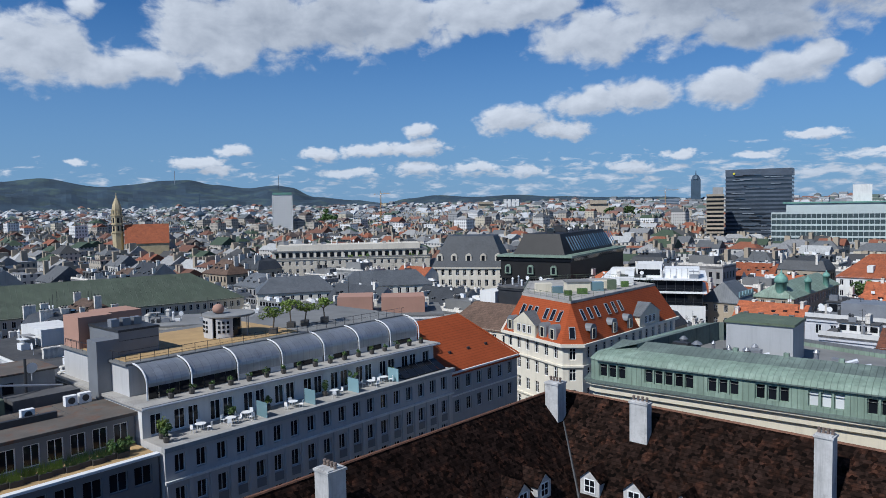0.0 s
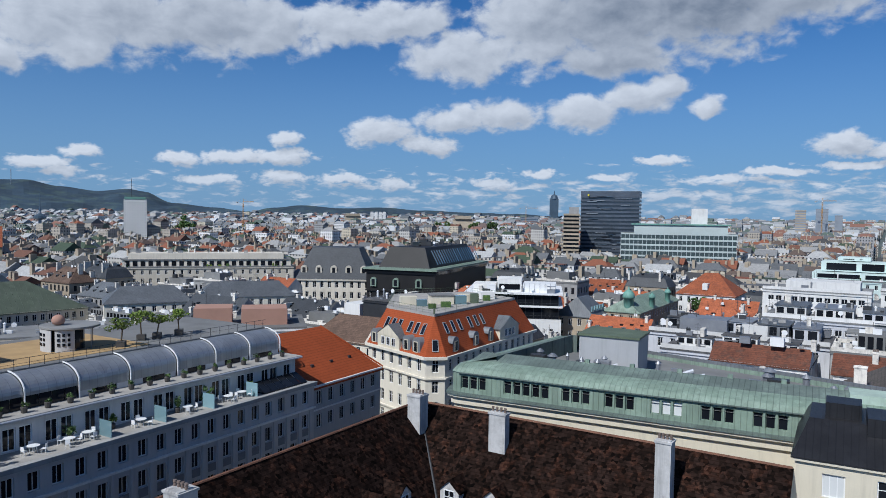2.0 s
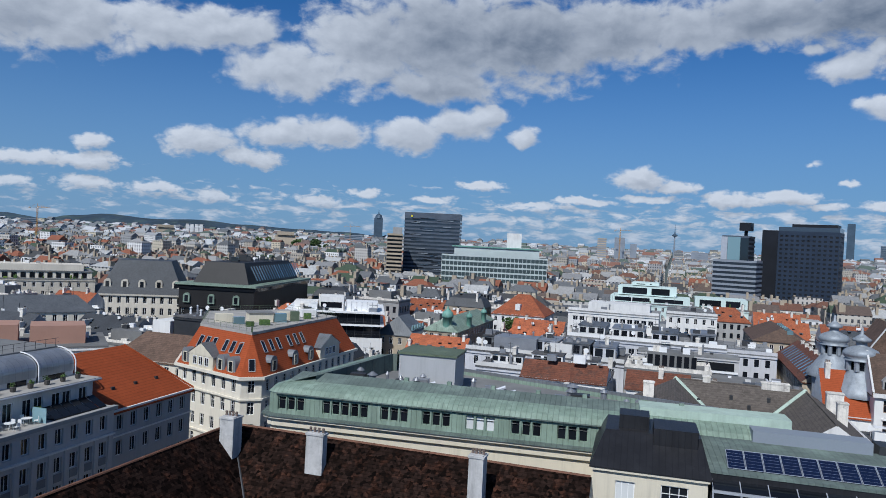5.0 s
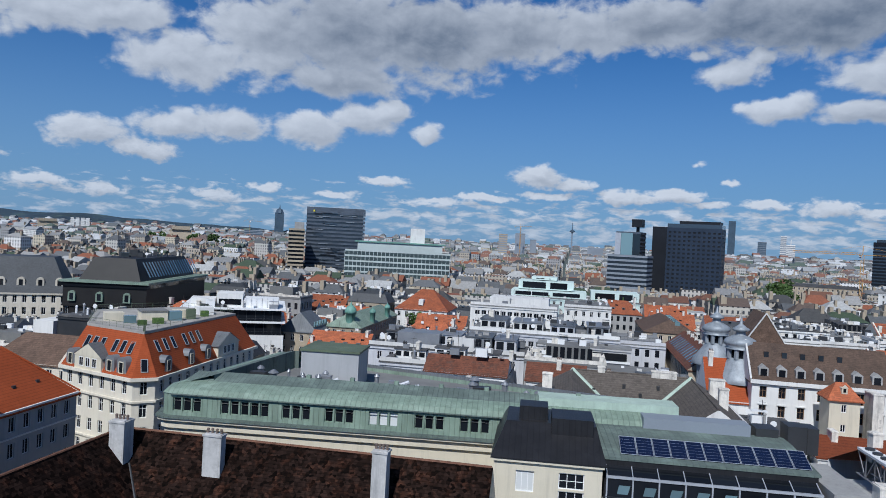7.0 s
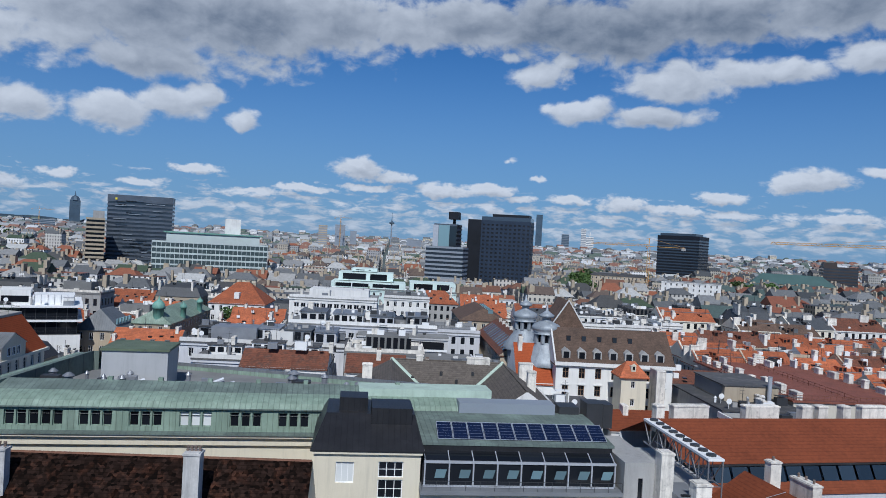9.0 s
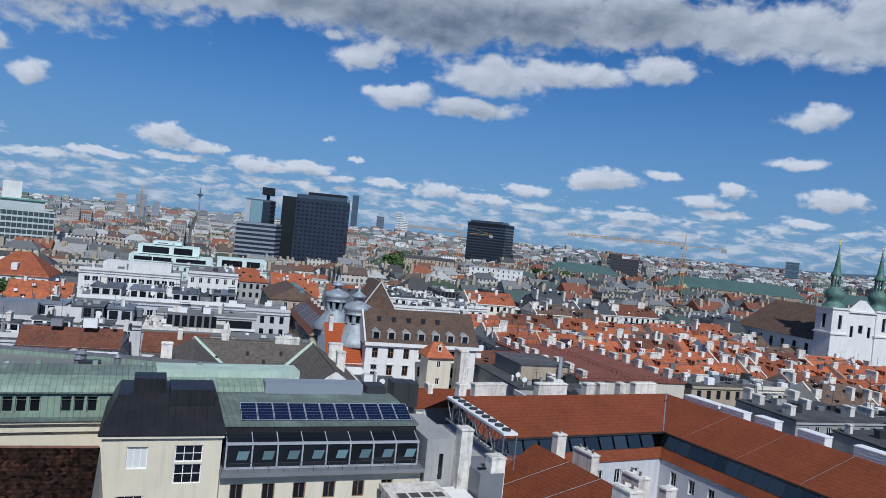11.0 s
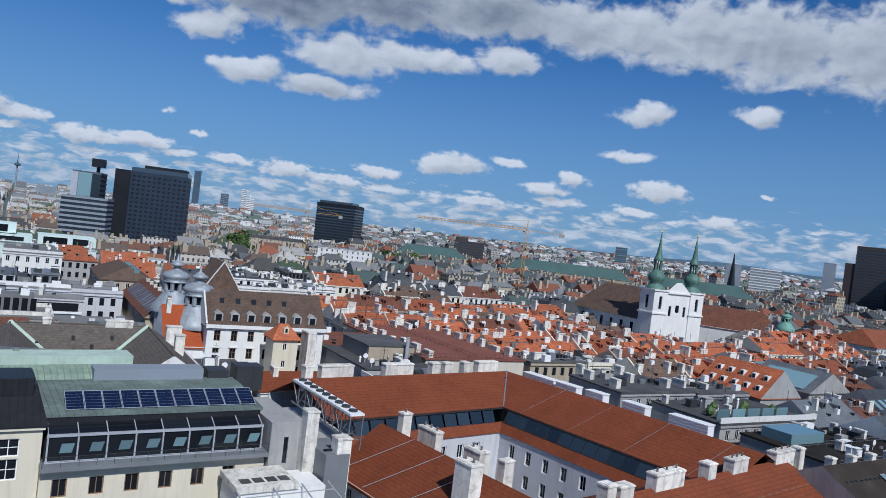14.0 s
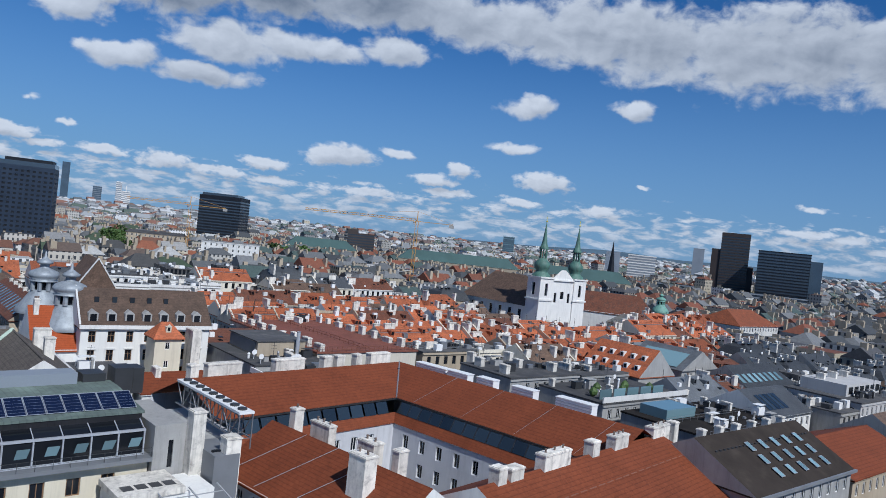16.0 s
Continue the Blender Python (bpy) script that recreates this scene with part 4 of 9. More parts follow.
def mansard_corner():
    """Cream corner house with an orange mansard roof full of skylights."""
    p = thing("corner_house", 0, 0, 0, 0, "cream corner apartment house with orange tiled mansard roof and dormers", "house")
    poly = [(11.5, 135.6), (20.0, 120.2), (23.4, 120.0), (48.0, 147.4), (38.0, 165), (16, 160)]
    KEEP.append((0, 0, 1, 0, 8, 52, 116, 166))
    z = 30.0
    w = Shape()
    k = len(poly)
    for i in range(k):
        a, b = poly[i], poly[(i + 1) % k]
        L = math.hypot(b[0] - a[0], b[1] - a[1])
        holes = rows_of(L, z - 14.4, 4, 3.6, 1.15, 2.1, 2.75, .8) if i in (0, 1, 2) else []
        facade(w, a, b, 0, z, holes, .25)
        if holes and i < 3:
            put_windows(p, a, b, holes, .25, "white_paint", "glass", 2, .68)
    w.build("wall", "cream_light", p)
    for dz, o, name in ((-.5, .7, "cornice"), (-4.0, .3, "ledge"), (-11.0, .25, "ledge")):
        Shape().prism(inset(poly, -o), z + dz, z + dz + (.5 if o > .5 else .3), 0, None, True).build(name, "cream_light", p)
    low, top = inset(poly, -.3), inset(poly, 3.4)
    r = Shape()
    zt = 36.6
    for i in range(k):
        j = (i + 1) % k
        r.face([(*low[i], z), (*low[j], z), (*top[j], zt), (*top[i], zt)], 0 if i != 2 else 0)
    r.build("roof", "orange_tile", p)
    Shape().prism(inset(poly, 3.3), zt - .3, zt + .25).build("roof_terrace", "gravel", p)
    # glass rail of the terrace
    t2 = inset(poly, 3.6)
    for i in range(k):
        a, b = t2[i], t2[(i + 1) % k]
        s = Shape()
        s.bar((*a, zt + 1.25), (*b, zt + 1.25), .04).bar((*a, zt + .75), (*b, zt + .75), .02)
        for j in range(9):
            q = (a[0] + (b[0] - a[0]) * j / 8, a[1] + (b[1] - a[1]) * j / 8)
            s.bar((*q, zt + .2), (*q, zt + 1.25), .03)
        s.build("railing", "copper_dark", p)
    Shape().box(24, 28.5, 138, 142, zt + .25, zt + 1.9).build("penthouse", "cream", p)
    Shape().box(23.8, 28.7, 137.8, 142.2, zt + 1.9, zt + 2.05).build("penthouse_roof", "flat_grey", p)
    for x, y, w2, h2, m in ((19.5, 139, 1.6, 1.5, "cream"), (21.6, 135.5, 1.0, 1.3, "glass_teal"), (29.8, 138, 1.1, 1.7, "glass_teal"), (31.5, 142, 1.3, 1.5, "cream"), (33, 139.6, .8, 1.9, "copper_dark"), (26, 133.5, .9, 1.0, "leaf"), (23, 131.5, .7, .9, "leaf"), (36.5, 143.4, .7, 1.1, "leaf")):
        Shape().box(x - w2, x + w2, y - w2 * .7, y + w2 * .7, zt + .25, zt + .25 + h2).build("terrace_box" if m != "leaf" else "hedge", m, p)
    Shape().box(36, 39, 146, 149, zt + .25, zt + 1.7).build("penthouse", "white", p)
    # skylights and dormers on the two long slopes
    for e, spots in ((0, ((.18, .62), (.3, .62), (.42, .62), (.62, .62), (.74, .62), (.86, .62))), (2, ((.08, .66), (.15, .66), (.22, .66), (.33, .66), (.4, .66), (.47, .66)))  , (1, ((.5, .26),))):
        a, b = low[e], low[(e + 1) % k]
        c, d = top[e], top[(e + 1) % k]
        for s, t in spots:
            A, B = Vector((*a, z)), Vector((*b, z))
            C, D = Vector((*c, zt)), Vector((*d, zt))
            m = (A.lerp(B, s)).lerp(C.lerp(D, s), t)
            along = (B - A).normalized()
            upw = (C.lerp(D, s) - A.lerp(B, s)).normalized()
            nor = along.cross(upw)
            mat = Matrix((along, upw, nor)).transposed().to_4x4()
            mat.translation = m + nor * .13
            f, g = window_meshes(1.1, 2.2, "frame_grey", "glass", 1)
            fr = part("skylight", f, p, "", mat @ Matrix(((1, 0, 0, -.55), (0, 0, 1, -1.1), (0, -1, 0, 0.02), (0, 0, 0, 1))))
            part("pane", g, fr)
    # round-topped dark dormers and a stone gable on each side
    for e, s, wd in ((0, .40, 3.4), (2, .66, 4.2)):
        a, b = Vector((*low[e], z)), Vector((*low[(e + 1) % k], z))
        m = a.lerp(b, s)
        ang = math.degrees(math.atan2(b.y - a.y, b.x - a.x))
        g = Shape()
        g.box(-wd, wd, -.1, 3.0, 0, 2.2)
        g.face([(-wd - .3, -.2, 2.2), (wd + .3, -.2, 2.2), (0, -.2, 4.3)])
        gb = part("gable", g.mesh("gable", ["cream"]), p, "stone-framed gable", pose(*m, 0, 0, ang))
        q = Shape()
        for sg in (-1, 1):
            f = [(sg * (wd + .4), -.3, 2.15), (sg * (wd + .4), 4.2, 2.15), (0, 4.2, 4.4), (0, -.3, 4.4)]
            q.face(f if sg > 0 else f[::-1])
        q.build("gable_roof", "sheet_grey", gb)
        for x in (-2.2, -.55, 1.1):
            f, gl = window_meshes(1.1, 1.5, "white_paint", "glass", 2)
            fr = part("window", f, gb, "", pose(x, -.17, .5))
            part("pane", gl, fr)
    for e, s in ((2, .10), (2, .30), (2, .46), (0, .84), (0, .68), (0, .12)):
        a, b = Vector((*low[e], z)), Vector((*low[(e + 1) % k], z))
        m = a.lerp(b, s)
        ang = math.degrees(math.atan2(b.y - a.y, b.x - a.x))
        d = Shape()
        arch = [(-.9, 0), (.9, 0), (.9, 1.5)] + [(.9 * math.cos(t), 1.5 + .9 * math.sin(t)) for t in [i * math.pi / 8 for i in range(1, 8)]] + [(-.9, 1.5)]
        d.face([(x, .2, zz) for x, zz in arch])
        for (x0, h0), (x1, h1) in zip(arch[1:], arch[2:]):
            d.face([(x0, 3.0, h0), (x1, 3.0, h1), (x1, .2, h1), (x0, .2, h0)])
        db = part("dormer", d.mesh("dormer", ["clad_grey"]), p, "round-topped dark metal dormer", pose(*m, 0, 0, ang) @ Matrix.Scale(1.25, 4))
        f, gl = window_meshes(.9, 1.5, "cream", "glass", 1)
        fr = part("window", f, db, "", pose(-.45, .1, .3))
        part("pane", gl, fr)
    return p


mansard_corner()


def copper_house():
    """Long house whose attic storey is clad in green copper."""
    p = thing("copper_house", 17.5, 90.4, 0, -37.6, "cream house with green patinated copper attic storey and roof", "house")
    keep_box(17.5, 90.4, -37.6, -3, 66, -3, 36)
    L, D, z = 62.4, 26.0, 31.5
    poly = [(0, 3.2), (.7, .5), (1.7, 0), (L, 0), (L, 13), (11, 31.5), (4.5, 31)]
    Shape().prism(inset(poly, .5), 0, z - .9).build("wall", "cream", p)
    Shape().prism(inset(poly, .1), z - 1.5, z - .55, 0, None, True).build("frieze", "cream", p)
    Shape().prism(inset(poly, -.35), z - .55, z - .25, 0, None, True).build("cornice", "cream", p)
    Shape().prism(inset(poly, -.55), z - .25, z, 0, None, True).build("gutter", "copper_top", p)
    zb, zt = z + 2.6, z + 3.7
    groups = [(2.3, 3), (8.2, 5), (15.7, 3), (20.9, 3), (26.2, 3), (31.6, 3), (36.9, 3), (42.1, 3), (47.4, 3), (52.6, 3)]
    holes = [(g + i * 1.22 - 1.7, g + i * 1.22 + 1.02 - 1.7, z + .5, z + 2.15) for g, k in groups for i in range(k)]
    w = Shape()
    facade(w, (1.7, .3), (L, .3), z, zb, holes, .3)
    o = inset(poly, .3)
    k = len(poly)
    for i in range(k):
        if i != 2:
            a, b = o[i], o[(i + 1) % k]
            if i == 1:
                b = (1.7, .3)
            w.face([(*a, z), (*b, z), (*b, zb), (*a, zb)])
    w.build("attic_wall", "copper", p)
    shade = [h for i, h in enumerate(holes) if 14 <= i < 17]
    put_windows(p, (1.7, .3), (L, .3), [h for h in holes if h not in shade], .3, "copper", "glass", 1)
    put_windows(p, (1.7, .3), (L, .3), shade, .3, "copper", "blind", 1)
    # curved edge of the roof
    r = Shape()
    rings = [(inset(poly, .3 - .15), zb)] + [(inset(poly, .75), zb + .55), (inset(poly, 1.9), zb + .95), (inset(poly, 3.2), zb + 1.15)]
    for (a, za), (b, z_b) in zip(rings, rings[1:]):
        for i in range(k):
            j = (i + 1) % k
            if i not in (3, 4):
                r.face([(*a[i], za), (*a[j], za), (*b[j], z_b), (*b[i], z_b)])
    r.build("roof_edge", "copper", p, "", False)
    a, za = rings[-1]
    b = inset(poly, 5.8)
    t = Shape()
    for i in range(k):
        j = (i + 1) % k
        if i in (3, 4):
            continue
        t.face([(*a[i], za), (*a[j], za), (*b[j], za + .7), (*b[i], za + .7)])
        t.face([(*b[i], za + .7), (*b[j], za + .7), (*b[j], zb - .9), (*b[i], zb - .9)])
    t.build("roof", "copper_top", p)
    f = Shape()
    f.face([(*q, zb - .85) for q in inset(poly, .4)])
    for i, h in ((3, .25), (4, .5)):
        (ax, ay), (bx, by) = inset(poly, .1)[i], inset(poly, .1)[i + 1]
        Shape().bar((ax, ay, zb + h - .4), (bx, by, zb + h - .7), .3, 0, 4).build("parapet", "sheet_grey", p)
    f.build("court_roof", "flat_grey", p)
    zf = zb - .85
    Shape().prism([(14, 13.5), (22, 13.5), (22, 20), (14, 21)], zf, zf + 4.8).build("plant_room", "blue_wall", p)
    Shape().prism([(13.8, 13.3), (22.2, 13.3), (22.2, 20.2), (13.8, 21.2)], zf + 4.8, zf + 5.1, 0, None, True).build("plant_room_roof", "copper_dark", p)
    rnd = random.Random(77)
    for i in range(40):
        u = rnd.uniform(8, 20) if i < 20 else rnd.uniform(24, 54)
        v = rnd.uniform(8, 13) if i < 20 else rnd.uniform(7, 13)
        q = rnd.uniform(.4, 1.2)
        if i % 3 == 0:
            Shape().lathe([(q * .5, zf), (q * .5, zf + 1.4 + q), (q * .7, zf + 1.5 + q), (q * .2, zf + 1.9 + q)], u, v, 10).build("vent_pipe", "grey_metal", p)
        elif i % 3 == 1:
            Shape().box(u - q, u + q, v - q * .6, v + q * .6, zf, zf + 1.2 + q).build("air_unit", rnd.choice(["grey_metal", "concrete", "dark_metal"]), p)
        else:
            Shape().bar((u - 1.5, v, zf + .3), (u + 1.5, v + .8, zf + .3 + q), .3, 0, 8).build("duct", "silver", p)
    Shape().box(2, L, -.02, .12, zb - .1, zb + .03).build("eave_strip", "copper_top", p)
    Shape().box(46, L - .2, 3.0, 6.6, zb + .9, zb + 2.0).build("roof_strip", "pale_copper", p, "pale mint copper roof strip")
    Shape().box(46, L - .2, 2.9, 3.0, zb + .7, zb + 1.1).build("roof_ledge", "pale_copper", p)
    for i in range(7):
        x = 17 + i * 5.6
        Shape().box(x, x + .55, 5.6, 6.2, zb + 1.3, zb + 2.2).build("roof_vent", "copper", p)


copper_house()


def cream_stair_house():
    """Cream house with a black metal roof beside a glazed winter garden with solar panels above."""
    p = thing("cream_house", 43.2, 56.4, 0, -40, "cream plastered house with black seamed metal roof", "house")
    keep_box(43.2, 56.4, -40, -4, 46, -8, 20)
    W, z = 10.6, 33.0
    w = Shape()
    holes = [(2.2, 4.0, 29.7, 31.8), (6.4, 8.9, 30.3, 31.9), (6.4, 8.9, 28.2, 30.1), (1.6, 3.9, 26.4, 27.2), (2.2, 4.0, 22.5, 24.6), (6.4, 8.9, 22.5, 24.6)]
    facade(w, (0, 0), (W, 0), 0, z, holes, .25)
    plain_walls(w, [(0, 0), (W, 0), (W, 14), (0, 14)], 0, z, 0, (0,))
    w.build("wall", "cream", p)
    put_windows(p, (0, 0), (W, 0), holes[:1], .25, "white_paint", "blind", 3)
    put_windows(p, (0, 0), (W, 0), holes[1:], .25, "white_paint", "glass", 3, .5)
    Shape().box(-.15, W + .15, -.3, -.003, z - .35, z).build("cornice", "cream", p)
    r = Shape()
    o = .35
    lo = [(-o, -o), (W + o, -o), (W + o, 14), (-o, 14)]
    hi = [(.9, 4.4), (W - .4, 4.4), (W - .4, 11), (.9, 11)]
    for i in range(4):
        j = (i + 1) % 4
        r.face([(*lo[i], z + .02), (*lo[j], z + .02), (*hi[j], z + 2.6), (*hi[i], z + 2.6)])
        r.face([(*lo[i], z - .12), (*lo[j], z - .12), (*lo[j], z + .02), (*lo[i], z + .02)])
    r.face([(*q, z + 2.6) for q in hi])
    r.build("roof", "black_metal", p)
    Shape().box(2.2, 5.2, 5.4, 8.5, z + 1.2, z + 4.0).build("roof_box", "black_metal", p)
    Shape().box(5.6, 9.8, 3.0, 7.5, z + .9, z + 3.5).build("roof_box", "black_metal", p)

    q = thing("winter_garden_house", 43.2, 56.4, 0, -40, "cream house with glazed rooftop winter garden and solar panels", "house")
    u0, u1, zf = W + .05, 31.2, 29.4
    w = Shape()
    holes = [(1.0 + i * 3.05, 2.25 + i * 3.05, zf - 2.9, zf - 1.2) for i in range(6)] + [(1.0 + i * 3.05, 2.25 + i * 3.05, zf - 6.5, zf - 4.6) for i in range(6)]
    facade(w, (u0, -.6), (u1, -.6), 0, zf, holes, .25)
    plain_walls(w, [(u0, -.6), (u1, -.6), (u1, 14), (u0, 14)], 0, zf, 0, (0,))
    w.face([(u0, -.6, zf), (u1, -.6, zf), (u1, 14, zf), (u0, 14, zf)])
    w.build("wall", "cream", q)
    put_windows(q, (u0, -.6), (u1, -.6), holes, .25, "wood", "glass", 2)
    Shape().box(u0 - .1, u1 + .1, -1.5, 1.0, zf - .25, zf + .15).build("balcony", "clad_grey", q)
    # glazed front in bays
    k = 8
    for i in range(k + 1):
        u = u0 + .4 + (u1 - u0 - .8) * i / k
        Shape().box(u - .07, u + .07, -.2, .02, zf + .15, zf + 2.6).build("post", "silver", q)
        s = Shape()
        s.bar((u, -.1, zf + 2.62), (u, 1.5, zf + 3.3), .06)
        s.build("rafter", "silver", q)
    for i in range(k):
        a = u0 + .4 + (u1 - u0 - .8) * i / k + .1
        b = u0 + .4 + (u1 - u0 - .8) * (i + 1) / k - .1
        Shape().box(a, b, -.1, -.06, zf + .2, zf + 2.5).build("pane", "glass", q)
        f = Shape()
        f.face([(a, -.05, zf + 2.6), (b, -.05, zf + 2.6), (b, 1.5, zf + 3.27), (a, 1.5, zf + 3.27)])
        f.build("roof_pane", "glass", q)
        g = Shape()
        g.face([(a + .9, -.11, zf + 1.0), (b - .35, -.11, zf + 1.0), (b - .2, -.55, zf + 2.0), (a + 1.0, -.55, zf + 2.0)])
        g.build("open_casement", "glass_sky", q)
    Shape().box(u0 + .3, u1 - .3, -.24, .05, zf + 2.5, zf + 2.72).build("front_beam", "silver", q)
    Shape().box(u0 + .3, u1 - .3, -.2, .02, zf + .15, zf + .3).build("front_sill", "silver", q)
    rl = Shape().bar((u0, -1.4, zf + 1.1), (u1, -1.4, zf + 1.1), .03).bar((u0, -1.4, zf + .65), (u1, -1.4, zf + .65), .015)
    for i in range(15):
        u = u0 + (u1 - u0) * i / 14
        rl.bar((u, -1.4, zf + .15), (u, -1.4, zf + 1.1), .025)
    rl.build("balcony_rail", "dark_metal", q)
    Shape().box(u0 + .2, u1 - .2, .3, 12.5, zf + .05, zf + 2.2).build("winter_garden_wall", "black_metal", q)
    Shape().box(u0 + .2, u1 - .2, 1.5, 12.5, zf + 2.2, zf + 4.1).build("upper_wall", "black_metal", q)
    rf = Shape()
    zs = zf + 4.1
    rf.face([(u0 + .1, 1.4, zs), (u1, 1.4, zs), (u1, 9.5, zs + .7), (u0 + .1, 9.5, zs + .7)])
    rf.face([(u0 + .1, 9.5, zs + .7), (u1, 9.5, zs + .7), (u1, 12.5, zs + .7), (u0 + .1, 12.5, zs + .7)])
    rf.face([(u0 + .1, 1.4, zs - .25), (u1, 1.4, zs - .25), (u1, 1.4, zs), (u0 + .1, 1.4, zs)])
    rf.build("roof", "copper_top", q)
    for i in range(11):
        a = u0 + 1.9 + i * 1.66
        f = lambda u, v, dz=0.0: (u, v, zs + .16 + (v - 2.4) * .42 + dz)
        pn = Shape()
        pn.face([f(a, 2.4), f(a + 1.56, 2.4), f(a + 1.56, 5.0), f(a, 5.0)])
        pn.face([f(a, 5.0, -.06), f(a + 1.56, 5.0, -.06), f(a + 1.56, 2.4, -.06), f(a, 2.4, -.06)])
        ob = pn.build("solar_panel", "solar", q)
        ln = Shape()
        for u in (a, a + 1.56):
            ln.bar(f(u, 2.4, .02), f(u, 5.0, .02), .03)
        for v in (2.4, 5.0):
            ln.bar(f(a, v, .02), f(a + 1.56, v, .02), .03)
        ln.bar((a + .78, 4.9, zs + .3), f(a + .78, 4.9, -.05), .03)
        ln.build("panel_frame", "silver", ob)
        gr = Shape()
        for k2 in range(1, 6):
            gr.bar(f(a, 2.4 + k2 * .43, .004), f(a + 1.56, 2.4 + k2 * .43, .004), .008)
        gr.build("cell_lines", "grey_metal", ob)


cream_stair_house()


def red_courtyard():
    """Red-roofed block round a courtyard, with rows of white chimneys on its ridges."""
    p = thing("courtyard_block", 122.4, 21.4, 0, -124.6, "courtyard block with smooth brick-red tiled roofs and a glazed dormer band", "house")
    keep_box(122.4, 21.4, -124.6, -14, 56, -56, 12)
    z, e = 32.0, 27.9
    # local: u along the long wing (towards the tower's side), v negative along the short wing
    LU, LV, half = 46.0, 40.0, 9.0
    r = Shape()
    zi = 28.6
    r.face([(0, 0, z), (half, -half, zi), (LU, -half, zi), (LU, 0, z)][::-1])
    r.face([(0, 0, z), (LU, 0, z), (LU, half, e), (-half, half, e)][::-1])
    r.face([(0, 0, z), (0, -LV, z), (half, -LV, zi), (half, -half, zi)][::-1])
    r.face([(0, 0, z), (-half, half, e), (-half, -LV, e), (0, -LV, z)][::-1])
    r.build("roof", "red_tile", p)
    # eave band with sloping dormer windows over the court
    zb = zi - 1.9
    b = Shape()
    b.face([(half + .1, -half - .1, zi - .25), (LU, -half - .1, zi - .25), (LU, -half - .1, zi), (half + .1, -half - .1, zi)])
    b.face([(half + .1, -LV, zi - .25), (half + .1, -half - .1, zi - .25), (half + .1, -half - .1, zi), (half + .1, -LV, zi)])
    b.build("gutter", "dark_metal", p)
    k = 16
    for i in range(k):
        a = half + 1.6 + (LU - half - 2) * i / k
        q = Shape()
        q.face([(a, -half - 1.1, zb), (a, -half - .25, zi - .3), (a + 2.05, -half - .25, zi - .3), (a + 2.05, -half - 1.1, zb)])
        q.build("dormer_pane", "glass_blue", p)
    for i in range(k + 1):
        a = half + 1.5 + (LU - half - 2) * i / k
        Shape().bar((a, -half - 1.12, zb), (a, -half - .25, zi - .28), .05).build("glazing_bar", "dark_metal", p)
    for i in range(11):
        a = -half - 2.4 - (LV - half - 3) * i / 11
        q = Shape()
        q.face([(half + 1.1, a, zb), (half + .25, a, zi - .3), (half + .25, a - 2.2, zi - .3), (half + 1.1, a - 2.2, zb)][::-1])
        q.build("dormer_pane", "glass_blue", p)
    lo = Shape()
    zc = zb - 1.3
    lo.face([(half + 1.0, -half - 1.0, zb), (half + 2.2, -half - 2.2, zc), (LU, -half - 2.2, zc), (LU, -half - 1.0, zb)][::-1])
    lo.face([(half + 1.0, -half - 1.0, zb), (half + 1.0, -LV, zb), (half + 2.2, -LV, zc), (half + 2.2, -half - 2.2, zc)][::-1])
    lo.build("lower_roof", "red_tile", p)
    w = Shape()
    pa, pb = (half + 2.0, -half - 2.0), (LU, -half - 2.0)
    hol = [(2.2 + i * 3.4, 3.3 + i * 3.4, zc - 3.2 - s * 3.5, zc - 1.2 - s * 3.5) for i in range(9) for s in range(3)]
    facade(w, pa, pb, 0, zc, hol, .25)
    Lc = LV - half - 2
    pc, pd = (half + 2.0, -LV), (half + 2.0, -half - 2.0)
    hol2 = [(1.5 + i * 3.2, 2.6 + i * 3.2, zc - 3.2 - s * 3.5, zc - 1.2 - s * 3.5) for i in range(8) for s in range(3)]
    facade(w, pc, pd, 0, zc, hol2, .25)
    plain_walls(w, [(-half + .4, -LV), (LU, -LV), (LU, half - .4), (-half + .4, half - .4)], 0, e + .1, 0, (0, 1))
    # shade on the court walls comes from this duller white
    w.build("wall", "pale_wall", p)
    put_windows(p, pa, pb, hol, .25)
    put_windows(p, pc, pd, hol2, .25)
    sl = (z - zi) / half
    # seams down the roof
    for u in (12.5, 22.0, 31.5, 41.0):
        Shape().bar((u, -half * .98, zi + .06), (u + 1.0, 0, z + .04), .025).build("lightning_wire", "grey_metal", p)
    Shape().bar((.0, 0, z + .02), (half, -half, zi + .05), .12, 0, 6).build("valley_gutter", "grey_metal", p)
    # plastered chimney walls along the ridges
    for v, ln in ((-2.7, 4.6), (-7.6, 1.3), (-11.6, 1.6), (-14.2, 1.8), (-21.6, 5.4), (-32.8, 5.4), (-37.5, 1.2)):
        stack(p, -2.6, v, z - 1.0, 1.3, ln, 2.3, pots=0, slant=1.4)
    for u, v, ln in ((4.5, 4.0, 7.0), (11.0, 3.6, 4.4), (17.5, 2.8, 3.4), (25.0, 2.6, 4.0), (34.5, 1.8, 6.0)):
        zz = z - (z - e) / half * v
        b2 = Shape().box(u - ln / 2, u + ln / 2, v - .8, v + .8, zz - 1.5, zz + 1.75)
        b2.box(u - ln / 2 - .08, u + ln / 2 + .08, v - .9, v + .9, zz + 1.75, zz + 1.88)
        q = b2.build("flue_housing", "white_paint", p, "white ribbed metal flue housing")
        for i in range(5):
            Shape().box(u - ln / 2 - .04, u + ln / 2 + .04, v - .87, v - .80, zz - .4 + i * .42, zz - .25 + i * .42).build("rib", "silver", q)
    Shape().box(1.5, 2.1, -2.2, -1.2, z - 1.2, z - .62).build("skylight", "glass_blue", p)


red_courtyard()


